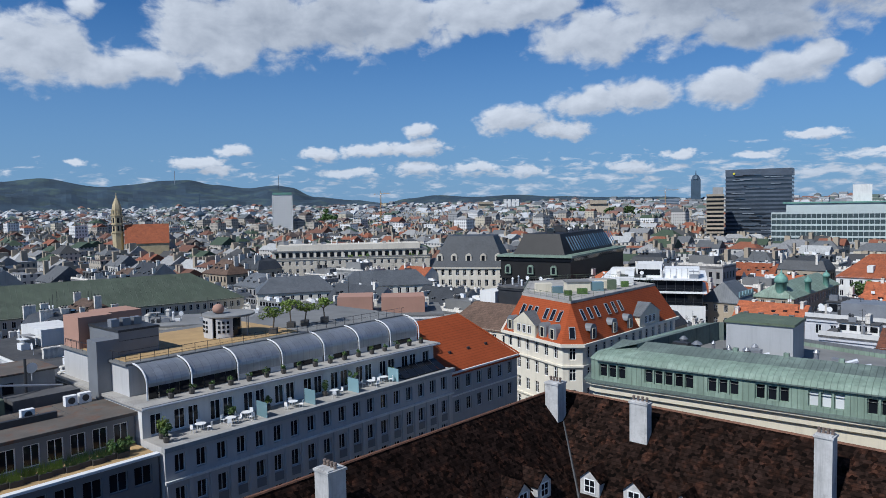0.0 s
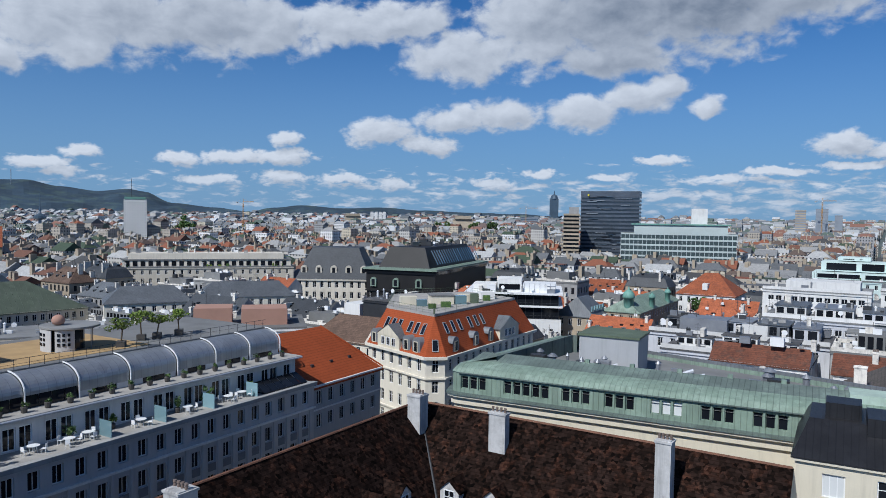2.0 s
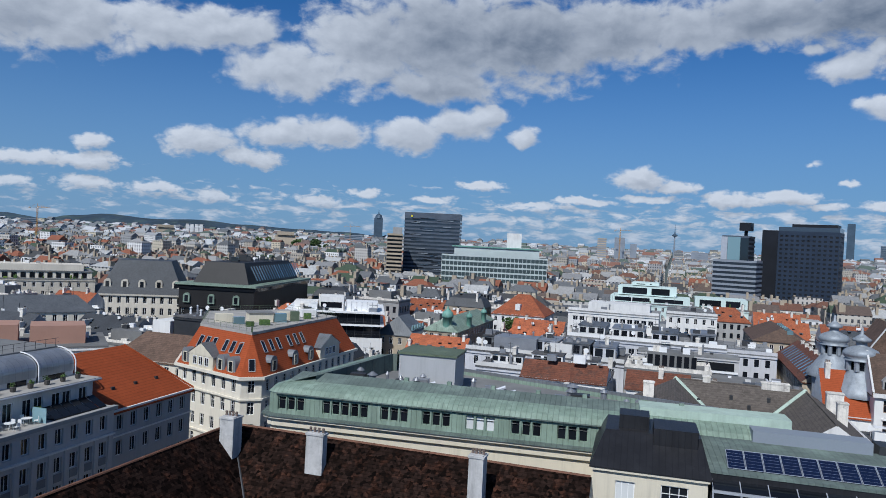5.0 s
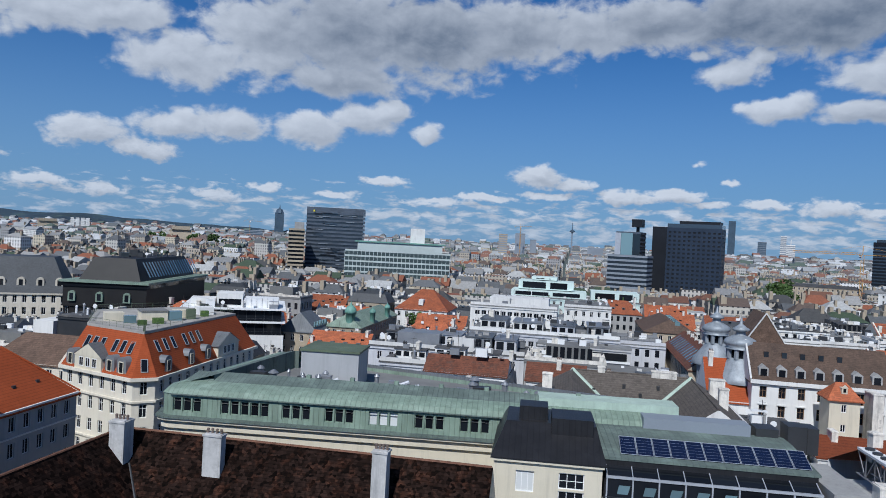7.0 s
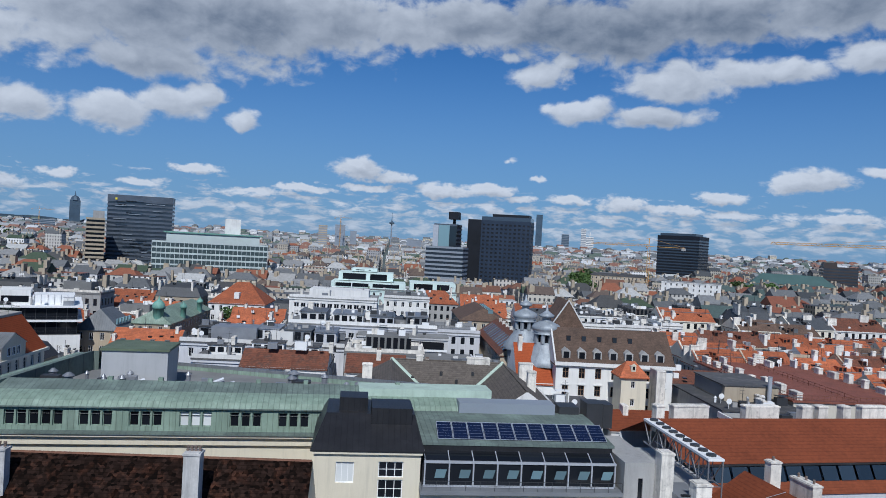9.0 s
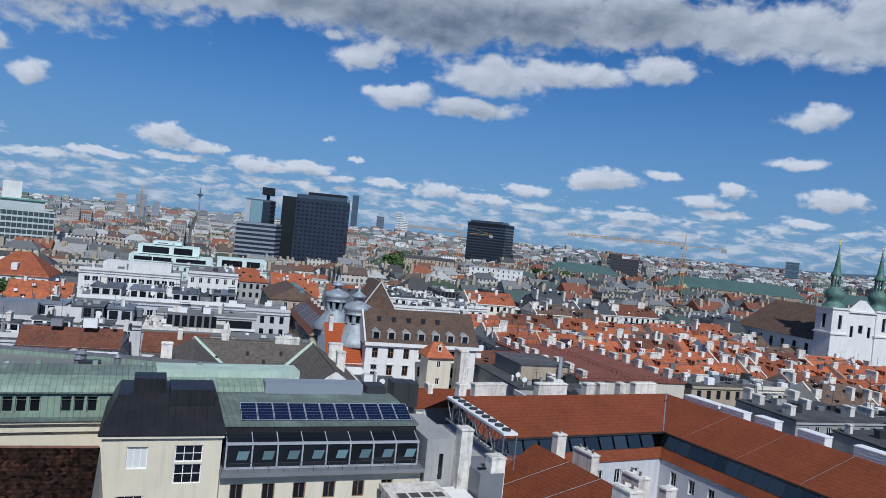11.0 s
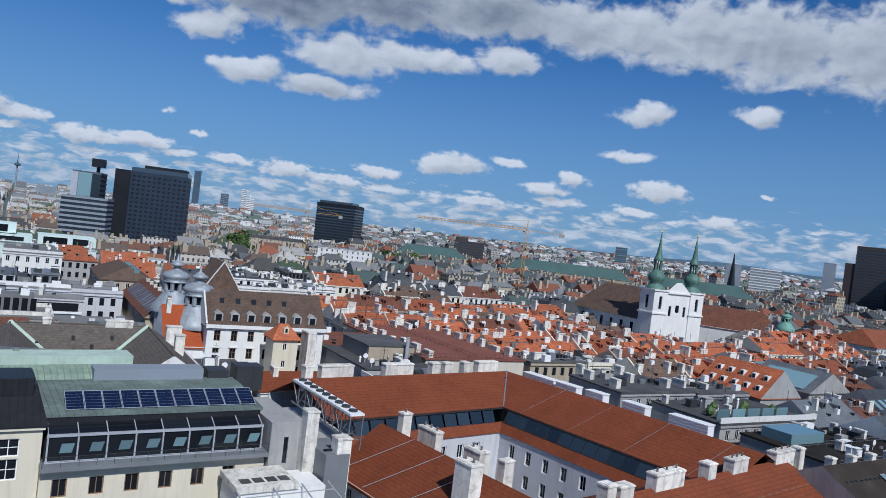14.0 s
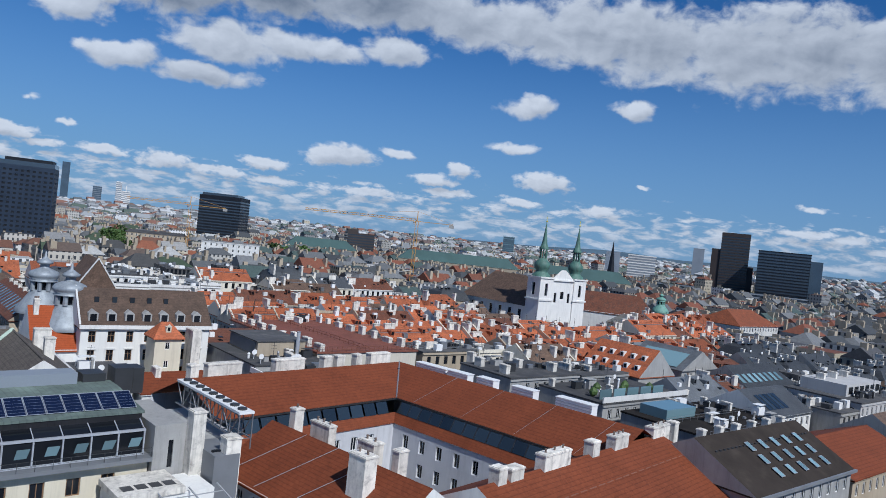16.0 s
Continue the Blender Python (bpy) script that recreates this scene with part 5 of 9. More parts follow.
def hip_block(name, label, x, y, turn, u0, u1, v0, v1, z, h, roof, wall, hip=(0, 0), floors=3, front=(0,), category="house", glass="glass", pitch=2.8, over=.35, size=(1.15, 1.95)):
    """A plain house: walls with windows on the chosen fronts (0: -v, 1: +u, 2: +v, 3: -u) and a pitched roof."""
    p = thing(name, x, y, 0, turn, label, category)
    keep_box(x, y, turn, u0 - 2, u1 + 2, v0 - 2, v1 + 2)
    poly = [(u0, v0), (u1, v0), (u1, v1), (u0, v1)]
    near = (p.matrix_basis @ Vector(((u0 + u1) / 2, (v0 + v1) / 2, 0))).length < 150
    w = Shape()
    for i in range(4):
        a, b = poly[i], poly[(i + 1) % 4]
        L = math.hypot(b[0] - a[0], b[1] - a[1])
        hl = rows_of(L, z - .4 - floors * 3.5, floors, 3.5, size[0], size[1], pitch, .9) if i in front else []
        facade(w, a, b, 0, z, hl, .22)
        put_windows(p, a, b, hl, .22, "white_paint", glass, 2, 0.0, near)
    if not h:
        w.face([(*q, z) for q in poly])
    w.build("wall", wall, p)
    if h:
        r = Shape()
        gable(r, u0, u1, v0, v1, z, h, 0, 1, over, .22, hip[0], hip[1])
        r.build("roof", [roof, wall], p)
    else:
        Shape().box(u0 - .15, u1 + .15, v0 - .15, v1 + .15, z + .004, z + .35).build("roof", roof, p)
    Shape().box(u0 - .2, u1 + .2, v0 - .28, v0 - .004, z - .5, z - .15).build("cornice", wall, p)
    return p


R0, R90 = (122.4, 21.4, -124.6), (122.4, 21.4, -34.6)
# the wing that closes the courtyard and the gabled roof nearest to the tower
nr = hip_block("tiled_house", "house with dark brick-red tiled gable roof and tall chimneys", *R0, 17.4, 43.0, -44.5, -31.0, 26.0, 4.5, "red_tile", "white", (0, 0), 2, (0, 3))
for u, v, wd, dp, h, n in ((17.6, -34.6, 1.1, 1.3, 2.0, 1), (22.8, -34.6, 3.4, 1.1, 1.5, 3), (31.0, -34.6, 2.6, 1.5, 1.6, 2), (35.6, -34.6, 1.0, 1.4, 1.9, 0), (36.4, -40.6, 2.4, 1.6, 2.6, 2)):
    stack(nr, u, v, 29.0, wd, dp, h + .8, pots=n, slant=2.5)
for k in range(3):
    u = 21 + k * 5.5
    Shape().bar((u - 2.0, -44.6, 26.1), (u + 3.0, -37.9, 30.55), .03).build("lightning_wire", "silver", nr)
fr = hip_block("tiled_house", "house with brick-red tiled roof closing the courtyard, with plastered chimneys", *R90, -33.5, 11.5, -58.0, -33.0, 24.3, 6.3, "red_tile", "white", (0, 6), 2, ())
for v, ln, h in ((-30.5, 1.4, 1.9), (-28.0, 2.2, 1.5), (-20.5, 5.2, 2.0), (-12.2, 1.6, 2.0), (-5.9, 3.4, 1.9), (5.4, 5.0, 1.7), (10.2, 1.4, 1.6)):
    stack(fr, v, -45.4, 30.2, ln, 1.3, h, pots=0 if ln < 3 else 3, slant=2.2)
for k in range(22):
    q = Shape().box(-32 + k * 1.9, -30.6 + k * 1.9, -49.3, -49.15, 28.55, 28.75)
    q.build("snow_guard", "clay_pot", fr)


# ---- houses of the old town that stand out, on its grid ----
GRID, CROSS = (0, 0, G), (0, 0, G + 90)


def roof_clutter(p, u0, u1, v0, v1, z, seed, n, mats=("grey_metal", "white_paint", "concrete", "dark_metal"), big=1.3):
    """Vents, air units, ducts, dishes and flues on a flat roof."""
    rnd = random.Random(seed)
    for i in range(n):
        u, v = rnd.uniform(u0, u1), rnd.uniform(v0, v1)
        k = rnd.random()
        s = rnd.uniform(.35, big)
        m = rnd.choice(mats)
        if k < .45:
            q = Shape().box(u - s, u + s, v - s * .6, v + s * .6, z, z + s * rnd.uniform(.8, 1.6))
            q.box(u - s * 1.05, u + s * 1.05, v - s * .65, v + s * .65, z + s * 1.62, z + s * 1.70) if k < .2 else None
            q.build("roof_unit", m, p)
        elif k < .7:
            Shape().lathe([(.22, z), (.22, z + s * 1.6), (.34, z + s * 1.62), (.05, z + s * 1.62 + .35)], u, v, 8).build("vent_pipe", m, p)
        elif k < .85:
            stack(p, u, v, z, .8, rnd.choice([1.2, 2.2, 3.0]), 1.7, pots=0, slant=.3)
        elif k < .93:
            q = Shape().bar((u, v, z), (u, v, z + 1.2), .05)
            c = [(u + .55 * math.cos(t), v - .2, z + 1.4 + .55 * math.sin(t)) for t in [j * math.pi / 5 for j in range(10)]]
            q.face(c)
            q.build("satellite_dish", "white_paint", p)
        else:
            q = Shape().bar((u, v, z), (u, v, z + 4.2), .05)
            for h in (2.6, 3.2, 3.8):
                q.bar((u - .6, v, z + h), (u + .6, v, z + h), .03)
            q.build("antenna", "dark_metal", p)


def shed_roof(p, u0, u1, v0, v1, z, seed, n):
    Shape().box(u0, u1, v0, v0 + .3, z, z + .9).build("parapet", "white_house", p)
    roof_clutter(p, u0 + 1, u1 - 1, v0 + 1, v1 - 1, z + .3, seed, n)


# slopes and courts behind the copper house
def roof_storeys(p, u0, u1, v0, v1, z, seed, n):
    """Set-back roof storeys and lift houses with strips of dark windows."""
    rnd = random.Random(seed)
    w = (u1 - u0) / n
    for k in range(n):
        a, b = u0 + k * w + rnd.uniform(.2, .25 * w), u0 + (k + 1) * w - rnd.uniform(.1, .2 * w)
        c, d, h = v0 + rnd.uniform(0, 3), v1 - rnd.uniform(0, 3), rnd.uniform(1.9, 3.3)
        ob = Shape().box(a, b, c, d, z, z + h).build("roof_storey", rnd.choice(("white_house", "pale_wall", "clad_grey", "pale_wall")), p)
        Shape().box(a - .2, b + .2, c - .25, d + .2, z + h, z + h + .22).build("roof_edge", rnd.choice(("bitumen", "sheet_grey", "grey_metal")), ob)
        m = max(2, int((b - a) / 1.7))
        for i in range(m):
            x = a + (b - a) * (i + .15) / m
            Shape().box(x, x + (b - a) * .7 / m, c - .05, c - .004, z + .6, z + h - .35).build("window", "glass", ob)
        roof_clutter(p, a + .5, b - .5, c + .5, d - .5, z + h + .22, seed * 7 + k, 4, big=.9)


# house with a brown roof in three wings round a small court, with pale green valley gutters
def valley_house():
    p = thing("wing_house", 0, 0, 0, G, "house with grey-brown tiled roofs in three wings, pale green gutters", "house")
    z, zr = 27.9, 32.8
    Shape().prism([(-7, 104), (6, 104), (6, 121), (14.5, 121), (14.5, 104), (28, 104), (28, 134), (-7, 134)], 0, z).build("wall", "white_house", p)
    r = Shape()
    lv, rv = (.5, 127.5, zr), (20.5, 127.5, zr)
    r.face([lv, (7, 121, z), (13.5, 121, z), rv])
    r.face([(.5, 103.5, zr), (7, 103.5, z), (7, 121, z), lv])
    r.face([(20.5, 103.5, zr), rv, (13.5, 121, z), (13.5, 103.5, z)])
    r.face([(-7.5, 103.5, z - .6), (.5, 103.5, zr), lv, (-7.5, 134.5, z - .6)])
    r.face([(28.5, 103.5, z - .6), (28.5, 134.5, z - .6), rv, (20.5, 103.5, zr)])
    r.face([(-7.5, 134.5, z - .6), lv, rv, (28.5, 134.5, z - .6)])
    r.face([(-7.5, 103.5, z - .6), (7, 103.5, z), (.5, 103.5, zr)], 1)
    r.face([(13.5, 103.5, z), (28.5, 103.5, z - .6), (20.5, 103.5, zr)], 1)
    r.build("roof", ["grey_brown_tile", "white_house"], p)
    for a, b in (((7, 121, z + .05), lv), ((13.5, 121, z + .05), rv)):
        Shape().bar(a, b, .42, 0, 6).build("valley_gutter", "pale_copper", p)
    for a, b in ((lv, rv), (lv, (.5, 103.5, zr)), (rv, (20.5, 103.5, zr))):
        Shape().bar(a, b, .16, 0, 6).build("ridge", "grey_brown_tile", p)
    Shape().box(6.6, 13.9, 120.1, 120.9, z - .6, z + .5).build("court_gutter", "pale_copper", p)
    Shape().box(-7.8, -7.2, 103.2, 120, z - .4, z + 2.4).build("copper_parapet", "pale_copper", p)
    for u, v, wd in ((16.0, 127.6, 4.2), (5.5, 127.8, 1.2), (-3.4, 117, 1.6), (23.5, 116, 1.4), (24.0, 124, 2.4)):
        stack(p, u, v, 31.4, wd, 1.1, 2.3, pots=0, slant=2)
    for u, v in ((4.0, 123.5), (9.0, 124.6), (11.6, 123.2), (14.6, 124.8)):
        Shape().box(u, u + .5, v, v + .5, z + 1.0, z + (v - 121) * .75 + .75).build("roof_vent", "dark_metal", p)


M["grey_brown_tile"] = material("grey_brown_tile", (.105, .088, .074), .85, var=.25, scale=.4, bump=.6, rows=.3, spots=.2)
valley_house()
b = hip_block("town_house", "white house with brown-red tiled roof strip and chimneys", *GRID, -28, -12, 138, 147, 28.6, 2.6, "rust_tile", "white_house", (0, 0), 1, (0,))
roof_clutter(b, -27, -9, 139, 143, 31.5, 3, 5)
b = hip_block("town_house", "white house with brown-red tiled roof", *GRID, -8, 3, 137, 147, 28.6, 2.6, "rust_tile", "white_house", (0, 0), 1, (0,))
stack(b, -2, 141, 30, .9, 1.8, 2.2)
b = hip_block("office_block", "low white modern office house with strip windows and planted terrace", *GRID, -26, 12, 184, 202, 31.2, 0, "flat_grey", "pale_wall", (0, 0), 1, (0,), "office", "glass", 2.0, .35, (1.5, 1.4))
shed_roof(b, -26, 12, 184, 202, 31.5, 5, 26)
roof_storeys(b, -25, 11, 186, 201, 31.55, 61, 4)
b = hip_block("office_block", "grey modern house with a long dark strip window", *GRID, -8, 14.5, 178, 183.6, 30, 0, "flat_grey", "grey_wall", (0, 0), 1, (), "office")
Shape().box(-6, 13.5, 177.85, 178.0, 27.2, 29.0).build("strip_window", "glass", b)
Shape().box(-7.8, 14.3, 177.6, 177.84, 26.6, 27.1).build("ledge", "white_paint", b)
roof_clutter(b, -6, 12, 179, 183, 30.3, 8, 5)
b = hip_block("town_house", "white walled house with flat roofs and many vents", *GRID, -46, -10, 160, 176, 29.0, 0, "bitumen", "pale_wall", (0, 0), 1, (0,))
shed_roof(b, -46, -10, 160, 176, 29.3, 6, 30)
roof_storeys(b, -45, -11, 163, 175, 29.35, 62, 5)
Shape().box(-40, -30, 163, 170, 29.3, 32.4).build("lift_house", "grey_metal", b)
Shape().box(-27, -22, 164, 169, 29.3, 31.8).build("lift_house", "white_house", b)
b = hip_block("town_house", "white flat-roofed house with terraces", *GRID, -40, -12, 148, 158, 27.5, 0, "bitumen", "pale_wall", (0, 0), 1, (0,))
shed_roof(b, -40, -12, 148, 158, 27.8, 9, 24)
roof_storeys(b, -39, -13, 150, 157, 27.85, 63, 3)
b = hip_block("long_house", "long house with rust-red tiled roof and rows of skylights", *CROSS, 176, 222, -38.5, -27.5, 27.0, 4.2, "rust_tile", "sand_wall", (0, 0), 2, (0, 2))
for k in range(13):
    u = 178 + k * 3.3
    f = lambda x, y: (x, y, 27.0 + (-27.5 - y) * 4.2 / 5.5 + .14)
    q = Shape()
    q.face([f(u, -28.4), f(u, -31.4), f(u + 1.1, -31.4), f(u + 1.1, -28.4)])
    q.build("skylight", "glass_sky", b)
    q = Shape()
    q.face([(u, -37.6, 27.85), (u, -34.6, 30.1), (u + 1.1, -34.6, 30.1), (u + 1.1, -37.6, 27.85)])
    q.build("skylight", "glass_sky", b)
    if k % 2:
        stack(b, u, -33, 30.6, .8, .8, 1.4)
b = hip_block("corner_house", "sand-coloured house with brown mansard and glazed corner", *CROSS, 238, 272, -39, -23, 28.6, 3.8, "dark_tile", "sand_wall", (4, 4), 3, (0, 3, 2))
for k in range(7):
    u = 240 + k * 4.0
    Shape().box(u, u + 2.2, -34.3, -32.6, 30.2, 31.9).build("dormer", "glass_sky", b)
b = hip_block("gable_house", "house with tall dark-brown gable roof", *CROSS, 213, 227, -58, -48.5, 31, 7.6, "dark_tile", "dark_tile", (0, 0), 1, ())
Shape().box(212.8, 212.95, -54.2, -52.4, 32.6, 34.8).build("window", "white_paint", b)
Shape().bar((212.6, -48.2, 30.8), (212.6, -53.25, 38.6), .22).build("verge", "white_house", b)
Shape().bar((212.6, -58.3, 30.8), (212.6, -53.25, 38.6), .22).build("verge", "white_house", b)
b = hip_block("office_block", "white modern house with bands of windows", *GRID, -34, -5, 240, 262, 33, 0, "flat_grey", "white", (0, 0), 3, (0, 1), "office", "glass", 2.2, .35, (1.7, 1.5))
shed_roof(b, -34, -5, 240, 262, 33.3, 11, 20)
Shape().box(-28, -8, 244, 256, 33.3, 36).build("penthouse", "white_house", b)
b = hip_block("office_block", "white house with blank fire walls", *GRID, -3, 14, 268, 300, 32, 0, "flat_grey", "white", (0, 0), 3, (0,), "office")
shed_roof(b, -3, 14, 268, 300, 32.3, 12, 8)
b = hip_block("red_hip_house", "white house with red tiled hip roof and dormers", *GRID, -66, -46, 263, 284, 28, 7.0, "old_orange_tile", "white", (8, 8), 3, (0, 3))
Shape().box(-57.4, -55.6, 264.5, 268, 29.4, 31.6).build("dormer", "white", b)
# mint stepped block
b = hip_block("terraced_block", "mint-green stepped apartment block with roof terraces", *GRID, -29, 30, 335, 360, 30, 0, "flat_grey", "mint", (0, 0), 2, (0,), "apartment block", "glass", 3.0)
for u0, u1, v0, z0, z1 in ((-29, 6, 339, 30, 33.2), (-26, 0, 343, 33.2, 37.6), (8, 30, 341, 30, 34.2), (-20, -8, 346, 37.6, 39.4)):
    o = Shape().box(u0, u1, v0, 359, z0 + .36, z1).build("step", "mint", b)
    Shape().box(u0 + 2, (u0 + u1) / 2, v0 - .1, v0 + .05, z0 + .9, z1 - .6).build("terrace_glazing", "glass", o)
    Shape().box((u0 + u1) / 2 + 2, u1 - 3, v0 - .1, v0 + .05, z0 + .9, z1 - .6).build("terrace_glazing", "glass", o)
roof_clutter(b, -25, 28, 337, 338.5, 30.4, 14, 8, ("leaf", "white_paint", "leaf"))
# house with copper domes
b = hip_block("domed_house", "grey house with green copper mansard and small domes", *CROSS, 206, 250, 62, 73, 27, 3.4, "copper", "sand_wall", (3, 3), 2, (0, 3))
for u, v, s in ((208, 66, .7), (220, 62.5, .4), (238, 62.5, .4)):
    Shape().lathe([(2.1 * s, 27), (2.1 * s, 29 + 2.5 * s), (2.6 * s, 29 + 2.6 * s), (2.6 * s, 29 + 3.4 * s), (2.3 * s, 29 + 4.6 * s), (1.5 * s, 29 + 5.6 * s), (.5 * s, 29 + 6.2 * s), (.2 * s, 29 + 7.4 * s), (.02, 29 + 7.8 * s)], u, v, 14).build("dome", "copper_dome", b, "", True)
b = hip_block("mansard_house", "grey sheet-metal mansard house with skylights", *CROSS, 196, 208, 72, 84, 26, 5.2, "sheet_grey", "sand_wall", (2, 2), 2, (0, 3))
for k in range(5):
    Shape().box(196.5 + k * 2.2, 197.7 + k * 2.2, 72.9, 73.3, 27.3, 28.8).build("skylight", "glass_sky", b)

# white stately front with brown roof and two onion domes beside it
b = thing("convent_house", 128.3, 85.4, 0, -44.7, "white baroque house with brown tiled roof and a row of dormers", "house")
keep_box(128.3, 85.4, -44.7, -12, 30, -2, 22)
w, L = Shape(), 25.2
hl = rows_of(L, 30 - 11.6, 3, 3.7, 1.3, 2.2, 3.5, .8)
facade(w, (0, 0), (L, 0), 0, 30, hl, .3)
plain_walls(w, [(0, 0), (L, 0), (L, 14), (0, 14)], 0, 30, 0, (0,))
w.build("wall", "white", b)
put_windows(b, (0, 0), (L, 0), hl, .3, "wood", "glass", 2, .6)
for a, c, zb, zt in hl:
    Shape().box(a - .25, c + .25, -.22, -.004, zt + .1, zt + .35).build("window_hood", "white", b)
Shape().box(-.4, L + .4, -.6, -.004, 29.3, 30).build("cornice", "white", b)
r = Shape()
gable(r, 0, L, 0, 14, 30, 6.6, 0, 1, .5, .25)
r.build("roof", ["dark_tile", "white"], b)
for k in range(7):
    x = 2.2 + k * 3.4
    d = Shape().box(x - .9, x + .9, .8, 3.5, 30.3, 32.2)
    d.face([(x - .9, .9, 32.2), (x + .9, .9, 32.2), (x, .9, 32.9)])
    d.face([(x - .9, .9, 32.2), (x, .9, 32.9), (x, 4.2, 32.9), (x - .9, 4.2, 32.2)][::-1])
    d.face([(x + .9, .9, 32.2), (x + .9, 4.2, 32.2), (x, 4.2, 32.9), (x, .9, 32.9)][::-1])
    ob = d.build("dormer", "concrete", b)
    Shape().box(x - .6, x + .6, .74, .79, 30.7, 32.1).build("pane", "glass", ob)
    if k < 5:
        Shape().box(x + .6, x + 1.5, 4.2, 4.8, 34.0, 35.1).build("skylight", "glass_blue", b)
Shape().bar((-.3, -.3, 30.1), (-.3, 7, 36.9), .25).build("verge", "white_house", b)

M["lead"] = material("lead", (.30, .33, .36), .55, metal=.2, var=.2, scale=.7, bump=.2, streak=.3)


def onion_tower(x, y, z0, r, name, label, mat_wall, mat_roof, s=1.0):
    p = thing(name, x, y, 0, 20, label, "church tower")
    Shape().lathe([(r * 1.4, 0), (r * 1.4, z0 - 1)], 0, 0, 8).build("shaft", mat_wall, p)
    Shape().lathe([(r * 1.7, z0 - 1.2), (r * 1.72, z0 - .6), (r * 1.55, z0 + .3), (r * 1.2, z0 + 1.6 * s), (r * .85, z0 + 3.0 * s), (r * .75, z0 + 3.6 * s)], 0, 0, 16).build("skirt", mat_roof, p, "", True)
    k = 8
    for i in range(k):
        t = 2 * math.pi * i / k
        Shape().bar((r * .72 * math.cos(t), r * .72 * math.sin(t), z0 + 3.5 * s), (r * .72 * math.cos(t), r * .72 * math.sin(t), z0 + 5.4 * s), .16 * r, 0, 6).build("lantern_post", mat_roof, p)
    Shape().lathe([(r * .55, z0 + 3.5 * s), (r * .55, z0 + 5.4 * s)], 0, 0, 8).build("lantern_core", "glass", p)
    prof = [(r * .95, z0 + 5.4 * s), (r * .95, z0 + 5.6 * s), (r * .8, z0 + 5.7 * s), (r * 1.0, z0 + 6.3 * s), (r * 1.05, z0 + 6.8 * s), (r * .9, z0 + 7.4 * s), (r * .55, z0 + 7.9 * s), (r * .32, z0 + 8.2 * s), (r * .3, z0 + 8.9 * s),
            (r * .5, z0 + 9.0 * s), (r * .55, z0 + 9.4 * s), (r * .3, z0 + 9.9 * s), (r * .1, z0 + 10.4 * s), (r * .05, z0 + 11.6 * s)]
    Shape().lathe(prof, 0, 0, 16).build("onion_dome", mat_roof, p, "", True)
    q = Shape().bar((0, 0, z0 + 11.4 * s), (0, 0, z0 + 13.2 * s), .05).bar((-.35, 0, z0 + 12.6 * s), (.35, 0, z0 + 12.6 * s), .05)
    q.build("cross", "dark_metal", p)
    return p


x, y = bearing(55.4, 163)
onion_tower(x, y, 29.0, 3.2, "onion_tower", "grey lead-covered onion-domed church tower", "lead", "lead", 1.05)
x, y = bearing(53.7, 178)
onion_tower(x, y, 30.0, 3.0, "onion_tower", "grey lead-covered onion-domed church tower behind another", "lead", "lead", 1.05)
keep_box(131, 97, G, -9, 9, -7, 14)
keep_box(0, 0, G, 22, 66, 108, 146)
keep_box(0, 0, G, -12, 28, 100, 140)
b = hip_block("gable_wall_house", "house with steep orange tiled roof slope", *GRID, 28, 36, 152, 166, 25, 7.5, "orange_tile", "white_house", (0, 0), 1, ())
stack(b, 29, 158, 32, .9, 1.4, 2.0)
# cream tower with a small tiled pyramid roof
b = thing("stair_tower", 130.8, 71.3, 0, G, "square cream stair tower with orange tiled pyramid roof", "tower")
keep_box(130.8, 71.3, G, -2, 14, -2, 8)
w = Shape()
hl = [(2.0, 2.9, 26.6, 28.0), (2.0, 2.9, 23, 24.4)]
facade(w, (0, 0), (5.2, 0), 0, 29.3, hl, .2)
plain_walls(w, [(0, 0), (5.2, 0), (5.2, 5.2), (0, 5.2)], 0, 29.3, 0, (0,))
w.build("wall", "cream", b)
put_windows(b, (0, 0), (5.2, 0), hl, .2)
r = Shape()
gable(r, 0, 5.2, 0, 5.2, 29.3, 2.4, 0, 1, .5, .2, 2.2, 2.2)
r.build("roof", ["old_orange_tile", "cream"], b)
d = Shape().box(2.1, 3.1, .5, 2.0, 29.9, 31.0)
d.face([(1.95, .45, 31.0), (3.25, .45, 31.0), (2.6, .45, 31.6)])
d.build("dormer", "cream", b)
Shape().box(2.35, 2.85, .44, .48, 30.2, 30.9).build("pane", "glass", b)
stack(b, 8.2, 2.0, 27, 1.8, 4.0, 3.4, pots=0, slant=8)
b = hip_block("low_house", "low white court house with red tiled roof", *GRID, 40, 58, 124, 138, 22.6, 2.0, "red_tile", "white_house", (0, 0), 1, (0,))
stack(b, 44, 130, 24.0, 1.0, 2.4, 1.8, pots=0)
stack(b, 54, 127, 23.4, 1.2, 1.4, 2.2, pots=0)
b = hip_block("low_house", "low white house with dark flat roof and air units", *GRID, 30, 39, 126, 140, 24.5, 0, "bitumen", "white_house", (0, 0), 1, (0,))
roof_clutter(b, 31, 38, 127, 139, 24.85, 71, 9)

